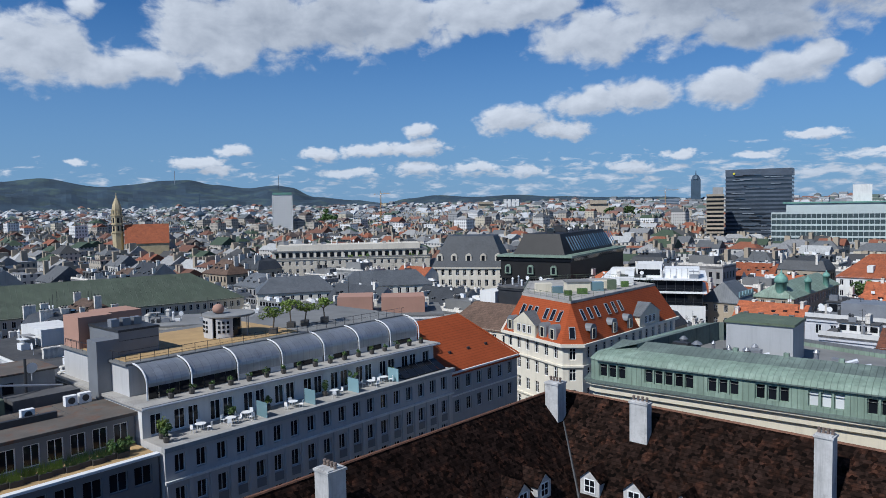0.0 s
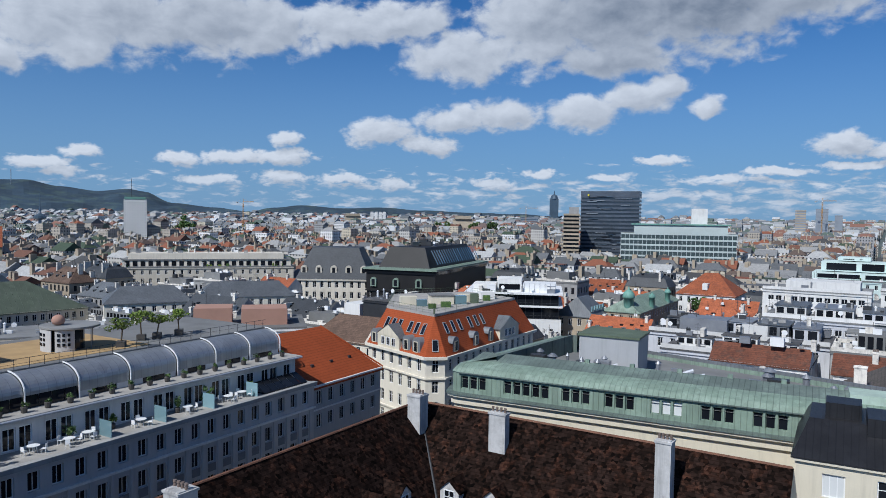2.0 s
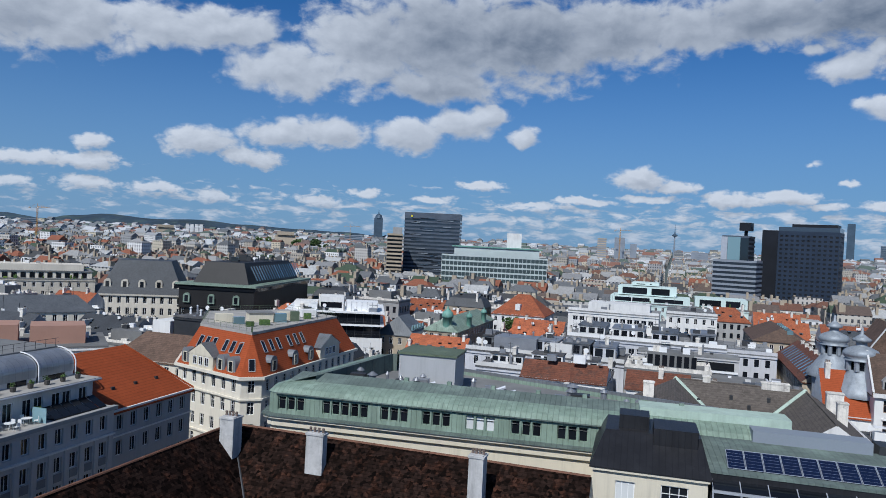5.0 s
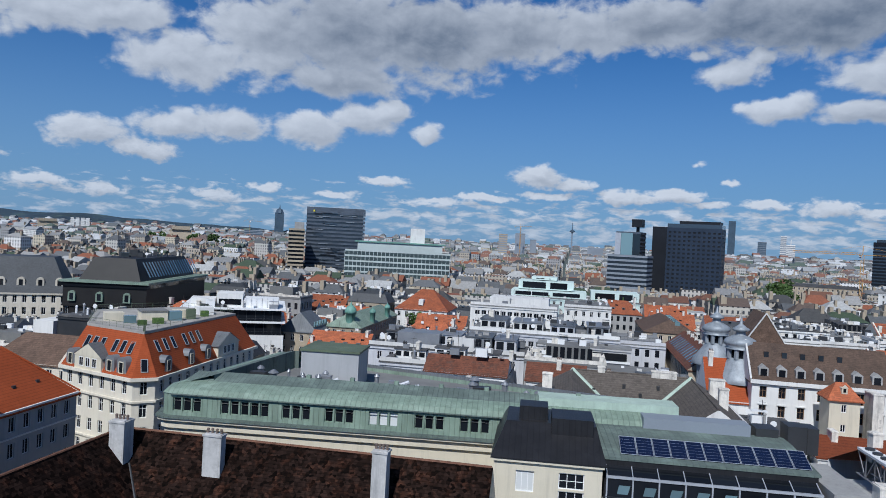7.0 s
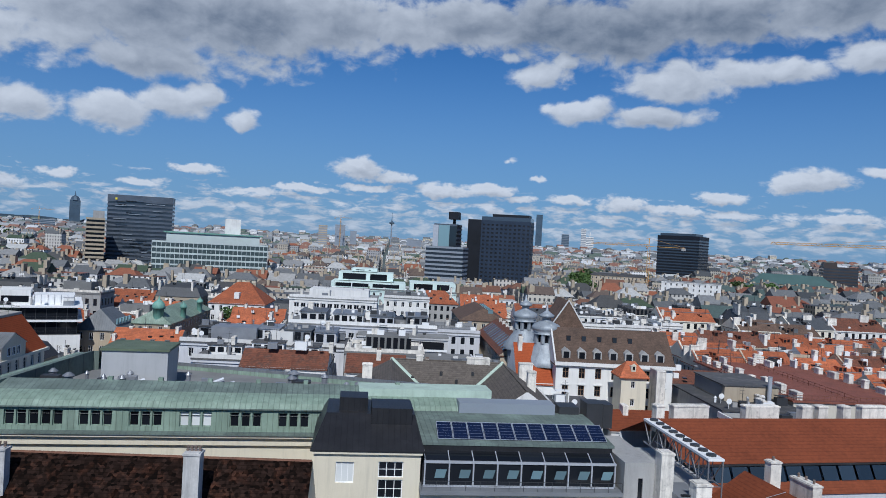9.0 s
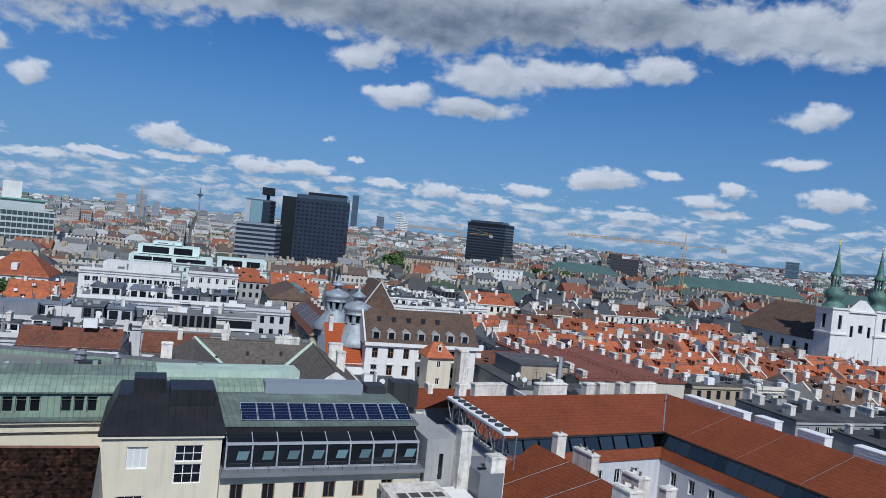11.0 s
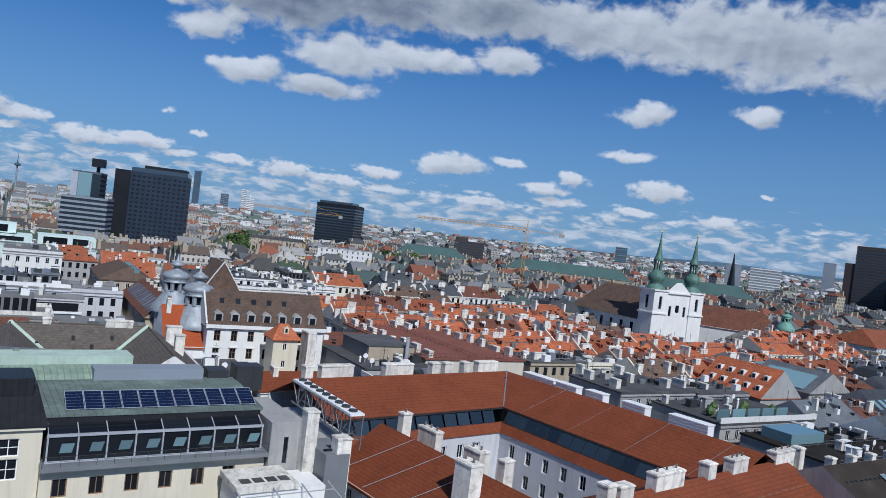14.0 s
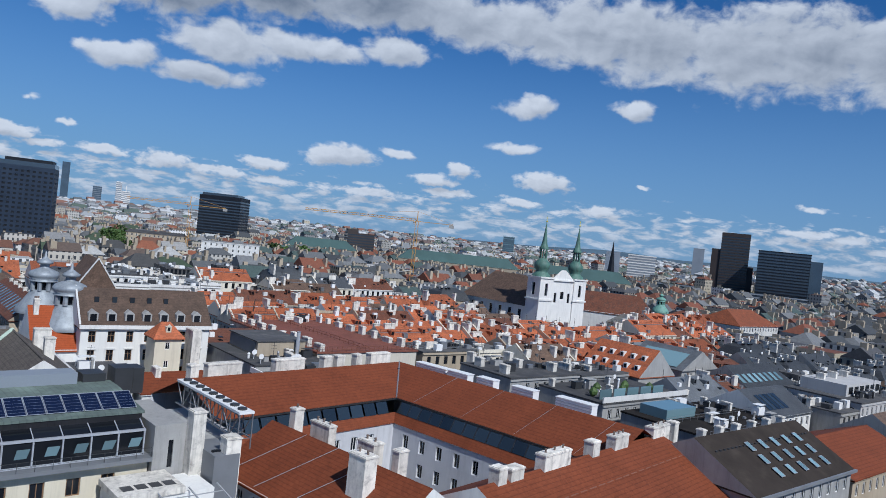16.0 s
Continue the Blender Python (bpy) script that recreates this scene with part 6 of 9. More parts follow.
# field of orange roofs and white fire walls towards the towers
b = hip_block("flat_house", "house with pale concrete roof and white chimneys", *GRID, 108, 130, 104, 120, 26.4, 0, "bitumen", "concrete", (0, 0), 1, (0,))
for u, v in ((110, 108), (113, 122), (119, 113), (125, 108), (110, 116), (124, 121)):
    stack(b, u, v, 26.7, 1.2, 2.2, 2.0, pots=0)
roof_clutter(b, 109, 127, 107, 125, 26.75, 72, 10)
# roofs and walls in this stretch mostly dark, standing in for cloud shade
keep_box(0, 0, G, 100, 214, 62, 130)
b = hip_block("terrace_house", "low house with planted roof terrace and glass screens", *GRID, 116, 146, 86, 103, 24.9, 0, "bitumen", "concrete", (0, 0), 1, (0,))
Shape().box(116, 146, 86, 86.3, 25.25, 26.30).build("parapet", "white_house", b)
for k in range(5):
    Shape().box(118 + k * 4.6, 121.8 + k * 4.6, 88.5, 88.6, 25.25, 27.20).build("glass_screen", "glass_teal", b)
    Shape().lathe([(.2, 25.25), (.8, 25.80), (.9, 26.40), (.5, 27.00), (.05, 27.30)], 119 + k * 4.9, 91 + (k % 2) * 3, 7).build("shrub", "leaf", b)
roof_clutter(b, 117, 141, 92, 102, 25.25, 73, 18)
b = hip_block("felt_house", "low house with dark felt roof, rails and air units", *GRID, 118, 150, 64, 83, 24.10, 0, "felt_dark", "concrete", (0, 0), 1, (0,))
for v in (64.3, 73, 82.7):
    q = Shape().bar((118, v, 25.50), (150, v, 25.50), .04).bar((118, v, 25.00), (150, v, 25.00), .03)
    for k in range(13):
        q.bar((118 + k * 2.66, v, 24.45), (118 + k * 2.66, v, 25.50), .03)
    q.build("roof_rail", "grey_metal", b)
Shape().box(121, 131, 75, 81, 24.45, 26.30).build("glass_roof_house", "glass_teal", b)
roof_clutter(b, 119, 149, 65, 72, 24.45, 74, 16)
roof_clutter(b, 133, 149, 74, 82, 24.45, 75, 14)
b = hip_block("slate_mansard_house", "grey slate roofed house with rows of skylights", *GRID, 178, 204, 88, 102, 24.5, 4.6, "slate", "concrete", (0, 3), 1, (0,))
for k in range(8):
    f = lambda u, v: (u, v, 24.5 + (v - 88) * 4.6 / 7 + .12)
    q = Shape()
    q.face([f(178 + k * 2.9, 89.5), f(179.6 + k * 2.9, 89.5), f(179.6 + k * 2.9, 92), f(178 + k * 2.9, 92)])
    q.build("skylight", "glass_sky", b)
b = hip_block("pale_house", "pale grey house with terraced roof storey", *GRID, 184, 212, 64, 82, 26.0, 0, "bitumen", "grey_wall", (0, 0), 1, (0, 3))
Shape().box(188, 210, 69, 80, 26.35, 29.2).build("roof_storey", "grey_wall", b)
for k in range(6):
    Shape().box(189.5 + k * 3.4, 191.8 + k * 3.4, 68.9, 69.05, 26.9, 28.6).build("terrace_window", "glass", b)
roof_clutter(b, 186, 211, 65, 68, 26.35, 76, 16)
for k in range(3):
    stack(b, 190 + k * 7, 76, 29.2, 1.0, 2.0, 1.6, pots=0)
b = hip_block("dark_roof_house", "house with dark brown tiled gable roof", *GRID, 156, 182, 44, 60, 24.0, 5.0, "dark_tile", "concrete", (0, 0), 1, (0,))
for k in range(4):
    stack(b, 158 + k * 6.4, 48 + (k % 2) * 3, 26, .9, 1.6, 2.4, pots=0)
b = hip_block("dormer_house", "white house with orange tiled mansard and two rows of dormers", *CROSS, 103, 121, -167, -152, 25.4, 6.4, "old_orange_tile", "concrete", (0, 0), 1, (0,))
for row in range(2):
    for k in range(5):
        u, o = 104.4 + k * 3.3, 1.2 + row * 2.7
        zz = 25.4 + o * 6.4 / 7.5
        q = Shape().box(u, u + 1.1, -152 - o - .2 - 1.2, -152 - o, zz - .2, zz + 1.3)
        ob = q.build("dormer", "white_house", b)
        Shape().box(u + .2, u + .9, -152 - o - .02, -152 - o + .03, zz + .2, zz + 1.1).build("pane", "glass", ob)
b = hip_block("studio_house", "grey metal roofed house with large slanted studio glazing", *CROSS, 106, 124, -194, -176, 25.5, 5.0, "sheet_grey", "concrete", (0, 0), 1, (0, 3))
q = Shape()
q.face([(108, -176.4, 26.0), (122, -176.4, 26.0), (122, -182.5, 29.4), (108, -182.5, 29.4)][::-1])
q.build("studio_window", "glass_sky", b)
b = hip_block("white_gable_house", "white house with slanted skylight gable", *GRID, 152, 172, 70, 85, 23.8, 4.4, "slate", "white", (0, 0), 1, (0, 3))
for k in range(5):
    f = lambda u, v: (u, v, 23.8 + (v - 70) * 4.4 / 7.5 + .12)
    q = Shape()
    q.face([f(155 + k * 1.9, 71.5), f(156.5 + k * 1.9, 71.5), f(156.5 + k * 1.9, 75.5), f(155 + k * 1.9, 75.5)])
    q.build("skylight", "glass_blue", b)
b = hip_block("orange_roof_house", "hall with orange tiled hip roof behind the church", *GRID, 340, 380, 176, 200, 27, 7.0, "old_orange_tile", "white_house", (8, 8), 1, (0,))
# ---- rows of old houses, wall to wall, with fire walls and long chimney blocks ----
ROW_LABEL = {"old_orange_tile": "weathered orange tiled", "dark_tile": "dark brown tiled", "slate": "grey slate", "rust_tile": "rust-red tiled", "flat_grey": "flat grey", "bitumen": "flat dark felt", "sheet_grey": "grey sheet-metal"}
WALL_LABEL = {"pale_wall": "pale grey", "white": "white", "white_house": "white", "cream_house": "cream", "sand_wall": "sand-coloured", "concrete": "grey", "cream_light": "cream"}


def row_house(u0, u1, v0, v1, z, rise, roof, wall, seed):
    """One house of a row: shallow tiled roof or terraced flat roof, fire walls, chimney blocks, hatches, vents."""
    rnd = random.Random(seed)
    p = thing("row_house", 0, 0, 0, G, f"{WALL_LABEL[wall]} old town house with {ROW_LABEL[roof]} roof and chimneys", "house", "old town houses")
    poly = [(u0, v0), (u1, v0), (u1, v1), (u0, v1)]
    w, gl = Shape(), Shape()
    for i in range(4):
        a, b = poly[i], poly[(i + 1) % 4]
        ln = math.hypot(b[0] - a[0], b[1] - a[1])
        hl = rows_of(ln, z - 7.4, 2, 3.5, 1.15, 2.0, 2.7, .9) if i == 0 or (i == 3 and rnd.random() < .5) else []
        facade(w, a, b, 8, z, hl, .25)
        dx, dy = (b[0] - a[0]) / ln, (b[1] - a[1]) / ln
        for s0, s1, za, zb in hl:
            gl.face([(a[0] + dx * t - dy * .2, a[1] + dy * t + dx * .2, h) for t, h in ((s0, za), (s1, za), (s1, zb), (s0, zb))])
    if not rise:
        w.face([(*q, z) for q in poly])
    w.build("wall", wall, p)
    if gl.f:
        tagged(gl.build("window_glass", "glass", p), kind="stuff")
    vm, half = (v0 + v1) / 2, (v1 - v0) / 2
    top = lambda v: z + rise * (1 - abs(v - vm) / half) if rise else z + .3
    r = Shape()
    if rise:
        gable(r, u0, u1, v0, v1, z, rise, 0, 1, .25, .2)
    else:
        r.box(u0 - .1, u1 + .1, v0 - .1, v1 + .1, z + .01, z + .3)
    r.build("roof", [roof, wall], p)
    Shape().box(u0, u1, v0 - .32, v0 - .01, z - .55, z - .2).build("cornice", wall, p)
    # fire wall at the end that faces the tower, stepped above the roof
    f = Shape()
    if rise:
        f.face([(u0 - .06, v0 - .3, z - 1), (u0 - .06, vm, z - 1), (u0 - .06, vm, z + rise + .3), (u0 - .06, v0 - .3, z + .2)][::-1])
        f.face([(u0 - .06, vm, z - 1), (u0 - .06, v1 + .3, z - 1), (u0 - .06, v1 + .3, z + .2), (u0 - .06, vm, z + rise + .3)][::-1])
        f.face([(u0 - .06, v0 - .3, z + .2), (u0 - .06, vm, z + rise + .3), (u0 + .4, vm, z + rise + .3), (u0 + .4, v0 - .3, z + .2)][::-1])
        f.face([(u0 - .06, v0 - .3, z - 1), (u0 - .06, v0 - .3, z + .2), (u0 + .4, v0 - .3, z + .2), (u0 + .4, v0 - .3, z - 1)][::-1])
        f.face([(u0 + .4, v0 - .3, z - 1), (u0 + .4, v0 - .3, z + .2), (u0 + .4, vm, z + rise + .3), (u0 + .4, v1 + .3, z + .2), (u0 + .4, v1 + .3, z - 1)][::-1])
    else:
        f.box(u0 - .06, u0 + .3, v0 - .2, v1 + .2, z - 1, z + 1.3).box(u0 + .3, u1, v0 - .2, v0 + .1, z + .3, z + 1.15)
    if rnd.random() < .5:
        f.build("fire_wall", wall, p)
    for k in range(rnd.choice((2, 3, 3))):
        u = u0 + (.9 if k == 0 else rnd.uniform(1.5, u1 - u0 - 1))
        v = vm + rnd.uniform(-.75, .35) * half
        ln, wd = rnd.choice((1.1, 1.8, 2.6, 3.4)), rnd.choice((.8, 1.0))
        stack(p, u, v, top(v) - .4, *((wd, ln) if rnd.random() < .45 else (ln, wd)), rnd.choice((1.7, 2.2, 2.8)), pots=rnd.choice((0, 0, 3)), slant=1.4)
    # small fittings, too small to pick apart: hatches, skylights, vents, units, dishes, gangways
    c = Shape()
    for k in range(4 if rise else 3):
        u, v = rnd.uniform(u0 + .8, u1 - 1.6), vm - half * rnd.uniform(.15, .75)
        h = top(v)
        if rnd.random() < .5:
            c.box(u, u + .9, v - .55, v + .55, h - .45, h + .16, 5)
        else:
            c.box(u, u + 1.2, v - .6, v + 1.4, h - .3, h + 1.1, 6).box(u + .2, u + 1.0, v - .64, v - .6, h + .05, h + .95, 5)
    for k in range(4 if rise else 11):
        u, v, q = rnd.uniform(u0 + .6, u1 - .6), vm + half * rnd.uniform(-.85, .85), rnd.uniform(.25, .75 if rise else 1.1)
        c.box(u - q, u + q, v - q * .7, v + q * .7, top(v) - .5, top(v) + q * rnd.uniform(1.0, 2.0), rnd.choice((0, 1, 2, 2, 3, 4)))
    for k in range(3):
        u, v = rnd.uniform(u0 + .5, u1 - .5), vm + half * rnd.uniform(-.4, .3)
        c.bar((u, v, top(v) - .3), (u, v, top(v) + rnd.uniform(1.5, 3.6)), .05, 3)
        c.lathe([(.42, top(v) + 1.0), (.45, top(v) + 1.06), (.1, top(v) + 1.1)], u + .5, v, 7, 2) if k == 0 else None
    if rnd.random() < .5:
        v = vm - half * .35
        c.bar((u0, v, top(v) + 1.0), (u1, v, top(v) + 1.0), .035, 3).bar((u0, v, top(v) + .15), (u1, v, top(v) + .15), .12, 1)
        for k in range(6):
            u = u0 + (u1 - u0) * k / 5
            c.bar((u, v, top(v)), (u, v, top(v) + 1.0), .03, 3)
    tagged(c.build("roof_fitting", ["white_house", "grey_metal", "white_paint", "dark_metal", "sheet_grey", "glass", roof], p), kind="stuff")
    return p


def house_row(u0, u1, v0, v1, z, roofs, walls, seed, rise=(3.2, 4.4)):
    """Houses wall to wall along the grid from u0 to u1."""
    keep_box(0, 0, G, u0, u1, v0, v1)
    rnd = random.Random(seed)
    u, k = u0, 0
    while u < u1 - 4:
        b = min(u1, u + rnd.uniform(12, 22))
        roof = rnd.choice(roofs)
        flat = roof in ("flat_grey", "bitumen")
        row_house(u, b, v0 + rnd.uniform(-.6, .6), v1 + rnd.uniform(-.6, .6), z + rnd.uniform(-.7, .9) + (1.6 if flat else 0), 0 if flat else rnd.uniform(*rise), roof, rnd.choice(walls), seed * 100 + k)
        u, k = b + .05, k + 1


OR, WH = ("old_orange_tile", "old_orange_tile", "old_orange_tile", "rust_tile"), ("white_house", "cream_house", "cream_light", "sand_wall")
MIX = ("old_orange_tile", "flat_grey", "dark_tile", "bitumen", "old_orange_tile")
house_row(82, 150, 183, 196, 24.6, OR, WH, 1)
house_row(84, 148, 197, 211, 25.2, MIX, WH, 2)
house_row(82, 152, 213, 227, 26.2, OR, WH, 3)
house_row(60, 98, 234, 247, 27.4, ("flat_grey", "flat_grey", "bitumen"), ("white", "white_house"), 4)
house_row(64, 98, 250, 266, 28.6, ("flat_grey", "bitumen"), ("white", "white_house"), 5)
house_row(100, 121, 258, 272, 30.6, ("old_orange_tile", "slate"), ("white", "cream_light"), 6)
house_row(122, 152, 244, 257, 28.4, ("dark_tile", "bitumen", "slate"), ("cream_light", "white_house"), 7)
house_row(152, 196, 229, 243, 25.6, OR, WH, 8)
house_row(150, 194, 259, 273, 28.6, ("rust_tile", "slate", "bitumen"), ("white", "cream_light"), 9)
house_row(108, 140, 134, 147, 24.6, MIX, WH, 10)
house_row(109, 144, 149, 163, 24.8, MIX, WH, 11)
house_row(108, 148, 166, 180, 24.9, OR, WH, 12)
house_row(146, 220, 152, 166, 24.6, OR, WH, 13, (3.2, 4.4))
house_row(150, 204, 168, 181, 25.2, OR, WH, 14)
house_row(154, 196, 184, 197, 25.4, ("old_orange_tile", "dark_tile", "dark_tile"), WH, 15)
house_row(154, 194, 200, 213, 25.4, ("dark_tile", "old_orange_tile", "slate"), WH, 16)
house_row(134, 172, 122, 135, 24.4, MIX, WH, 17)
house_row(142, 184, 137, 150, 24.4, OR, WH, 18, (3.0, 4.2))
house_row(188, 250, 134, 148, 24.6, OR, WH, 19, (3.2, 4.6))
house_row(224, 292, 152, 167, 26.4, OR, WH, 20, (3.4, 4.6))
house_row(250, 312, 172, 188, 27.0, OR, WH, 21, (3.4, 4.6))
house_row(132, 150, 105, 119, 24.2, ("bitumen", "flat_grey"), ("concrete", "white_house"), 22)
house_row(-40, -10, 114, 134, 25.6, ("flat_grey", "flat_grey", "bitumen"), ("pale_wall", "white_house"), 23)
keep_box(0, 0, G, 10, 42, 146, 240)
house_row(4, 27, 151, 174, 24.6, ("flat_grey",), ("pale_wall",), 25)
house_row(8, 26, 206, 232, 26.0, ("flat_grey", "bitumen"), ("pale_wall", "white_house"), 26)
SL, GW = ("slate", "bitumen", "sheet_grey", "rust_tile"), ("pale_wall", "concrete")
house_row(150, 177, 87, 101, 23.6, SL, GW, 27)
house_row(173, 183, 64, 84, 23.2, SL, GW, 28)
house_row(196, 216, 104, 130, 24.2, ("slate", "rust_tile"), GW, 29)
house_row(174, 200, 124, 133, 24.0, SL, GW, 30)
house_row(184, 218, 42, 61, 23.6, ("rust_tile", "slate"), GW, 31)
house_row(60, 78, 112, 126, 23.6, ("bitumen", "flat_grey"), ("white_house", "concrete"), 24)


def red_terrace():
    """Wide flat rust-red roof ringed by rails and white chimney blocks."""
    p = thing("terrace_block", 0, 0, 0, G, "block with wide flat rust-red roof, steel rails and white chimneys", "house")
    keep_box(0, 0, G, 62, 108, 128, 182)
    u0, u1, v0, v1, z = 79, 106, 134, 180, 26.6
    Shape().box(u0, u1, v0, v1, 0, z).build("wall", "cream_house", p)
    Shape().box(u0 - .3, u1 + .3, v0 - .3, v1 + .3, z, z + .35).build("roof", "red_sheet", p)
    for a, b in (((u0, v0), (u1, v0)), ((u0, v0), (u0, v1)), ((u1, v0), (u1, v1)), ((u0, v1), (u1, v1)), ((92, v0), (92, v1))):
        q = Shape()
        n = 22
        for h in (.8, 1.4):
            q.bar((*a, z + h), (*b, z + h), .05)
        for k in range(n + 1):
            x, y = a[0] + (b[0] - a[0]) * k / n, a[1] + (b[1] - a[1]) * k / n
            q.bar((x, y, z + .3), (x, y, z + 1.4), .045)
        q.build("railing", "brick_red", p)
    rnd = random.Random(5)
    for k in range(15):
        stack(p, u1 - 1.2 if k % 2 else u0 + 1.5, v0 + 2 + k * 2.9, z + .35, 1.1, rnd.choice((1.2, 2.0, 3.0)), rnd.uniform(1.3, 2.3), pots=0, slant=.3)
    roof_clutter(p, u0 + 2, u1 - 2, v1 - 8, v1 - 1, z + .35, 91, 12)
    q = thing("plant_house", 0, 0, 0, G, "grey rooftop plant house with sand-coloured end wall", "house")
    Shape().box(62, 78.5, 128, 152, 0, 25.6).build("wall", "concrete", q)
    Shape().box(61.8, 78.7, 127.8, 152.2, 25.6, 25.9).build("roof", "bitumen", q)
    Shape().box(66, 77, 136, 150, 25.9, 28.9).build("plant_room", "sand_wall", q)
    Shape().box(65.7, 77.2, 135.8, 150.2, 28.9, 29.1).build("plant_roof", "bitumen", q)
    Shape().box(65.9, 66.0, 137, 149.6, 26.2, 28.7).build("cladding", "clad_grey", q)
    Shape().lathe([(.4, 25.9), (.4, 31.0), (.5, 31.2)], 74.6, 135.0, 10).build("flue", "silver", q)
    roof_clutter(q, 63, 77, 129, 135, 25.9, 92, 16)
    row_house(62, 78, 154, 176, 24.8, 2.2, "rust_tile", "white_house", 930)


red_terrace()

# dark roof with rows of skylights, nearest at the end of the turn
b = hip_block("slate_house", "grey stone house with dark felt roof and rows of skylights", *GRID, 88, 117, 41, 59, 26.6, 4.8, "felt_brown", "concrete", (0, 0), 2, (0, 1))
for i in range(5):
    for j in range(3):
        u, v = 97 + i * 3.6, 42.2 + j * 2.1
        f = lambda a, c: (a, c, 26.7 + (c - 41) * 4.8 / 9 + .12)
        q = Shape()
        q.face([f(u, v), f(u + 1.0, v), f(u + 1.0, v + 1.4), f(u, v + 1.4)])
        ob = q.build("skylight", "glass_sky", b)
        q = Shape()
        for c, d in (((u, v), (u + 1.0, v)), ((u + 1.0, v), (u + 1.0, v + 1.4)), ((u + 1.0, v + 1.4), (u, v + 1.4)), ((u, v + 1.4), (u, v))):
            q.bar(f(*c), f(*d), .05)
        q.build("skylight_frame", "silver", ob)
for k in range(6):
    stack(b, 90.5 + k * 4.6, 50.6, 30.9, .9, 1.0, 1.3, pots=0)
for k in range(26):
    Shape().box(89 + k * 1.05, 89.5 + k * 1.05, 47.4, 47.6, 30.0, 30.22).build("snow_guard", "dark_metal", b)
Shape().box(87.6, 117.4, 40.3, 40.64, 26.1, 26.5).build("gutter", "grey_metal", b)
b = hip_block("red_low_house", "low house with dull red roof", *GRID, 121, 150, 42, 60, 24, 3.6, "red_tile", "sand_wall", (0, 0), 1, (0,))

# ---- left of the copper house ----
M["hall_metal"] = material("hall_metal", (.080, .100, .070), .6, var=.2, scale=.15, bump=.5, seams=1.5, seam_turn=36.8, second=(.10, .12, .088), second_at=.55)
b = hip_block("market_hall", "long hall with dark green seamed metal roof", -66.3, 235.1, 36.8, -96, 0, 0, 23, 25, 8.0, "hall_metal", "cream_house", (0, 14), 2, (0, 1), "hall", "glass", 2.2)
b = hip_block("flat_house", "white and grey roof storeys beside plant rooms", *GRID, -142, -112, 34, 52, 31.5, 0, "bitumen", "white_house", (0, 0), 1, (0,))
roof_clutter(b, -140, -113, 35, 50, 31.8, 41, 16)
q = Shape().box(-138, -128, 40, 46, 31.8, 34.6).build("lift_house", "white_house", b)
q = Shape().box(-121, -114, 44, 51, 31.8, 36.2).build("plant_room", "concrete", b)
q = Shape().box(-121, -115, 45, 51, 36.2, 38.0).build("plant_room", "terracotta_wall", b)
b = hip_block("flat_house", "flat dark roofs with air units", *GRID, -112, -90, 22, 44, 32.0, 0, "bitumen", "concrete", (0, 0), 1, ())
roof_clutter(b, -111, -91, 23, 42, 32.3, 42, 22)
for az0, az1, el, z, dep, hh, lab in ((-14.7, -8.6, -6.6, 27.5, 16, 4.2, "cream house with grey hip roof"), (-8.2, -.9, -6.3, 27.5, 17, 4.2, "pale grey house with grey sheet roof")):
    d = (z - EYE) / math.tan(radians(el))
    mid = (az0 + az1) / 2
    x, y = bearing(mid, d)
    hw = d * math.tan(radians((az1 - az0) / 2))
    b = hip_block("hip_house", lab, x, y, -mid + 4, -hw, hw, 0, dep, z, hh, "sheet_grey", "cream_light", (5, 5), 2, (0, 1))
    roof_clutter(b, -hw + 1, hw - 1, dep - 3, dep - 1, z + 2.0, int(d), 5)
# roof storeys between
x, y = bearing(-19.5, 165)
b = hip_block("flat_house", "low roofs with chimneys and roof windows", x, y, 12, -22, 22, 0, 16, 28.5, 0, "flat_grey", "cream_house", (0, 0), 1, (0,))
roof_clutter(b, -20, 20, 1, 15, 28.8, 44, 34)
x, y = bearing(-6.5, 160)
b = hip_block("flat_house", "flat grey roofs with pink plant rooms", x, y, 4, -16, 18, 0, 20, 29.0, 0, "flat_grey", "white_house", (0, 0), 1, (0,))
Shape().box(-6, 2, 3, 11, 29.3, 33.4).build("plant_room", "terracotta_wall", b)
Shape().box(4, 14, 4, 12, 29.3, 33.0).build("plant_room", "terracotta_wall", b)
roof_clutter(b, -15, 17, 12, 19, 29.3, 45, 26)
b = hip_block("brown_roof_house", "house with brown tiled hip roof and small skylights", *GRID, -108, -90, 117, 130, 27.5, 4.5, "dark_tile", "cream_house", (3, 3), 1, (0,))
b = hip_block("dark_box_house", "black metal roof storey with white fire wall", *GRID, -107, -96, 134, 144, 34, 0, "bitumen", "dark_metal", (0, 0), 1, ())
roof_clutter(b, -106, -97, 135, 143, 34.3, 47, 8)
Shape().box(-112, -107.2, 133, 143, 0, 33).build("fire_wall", "white", b)
# large cream apartment house with terraces
x, y = bearing(-7.5, 330)
b = hip_block("apartment_house", "large cream apartment house with planted terraces", x, y, 6, -36, 37, 0, 22, 30.5, 0, "flat_grey", "cream_house", (0, 0), 3, (0, 1), "apartment block", "glass", 3.2)
Shape().box(-35, 36, 3, 21, 30.9, 33.6).build("set_back_storey", "cream_house", b)
Shape().box(-35.5, 36.5, 2.6, 21.4, 33.6, 33.9).build("upper_roof", "flat_grey", b)
Shape().box(-33, 33, 6, 20, 33.9, 36.4).build("set_back_storey", "cream_house", b)
roof_clutter(b, -34, 34, 6, 18, 36.4, 49, 26, ("white_paint", "concrete", "grey_metal"))
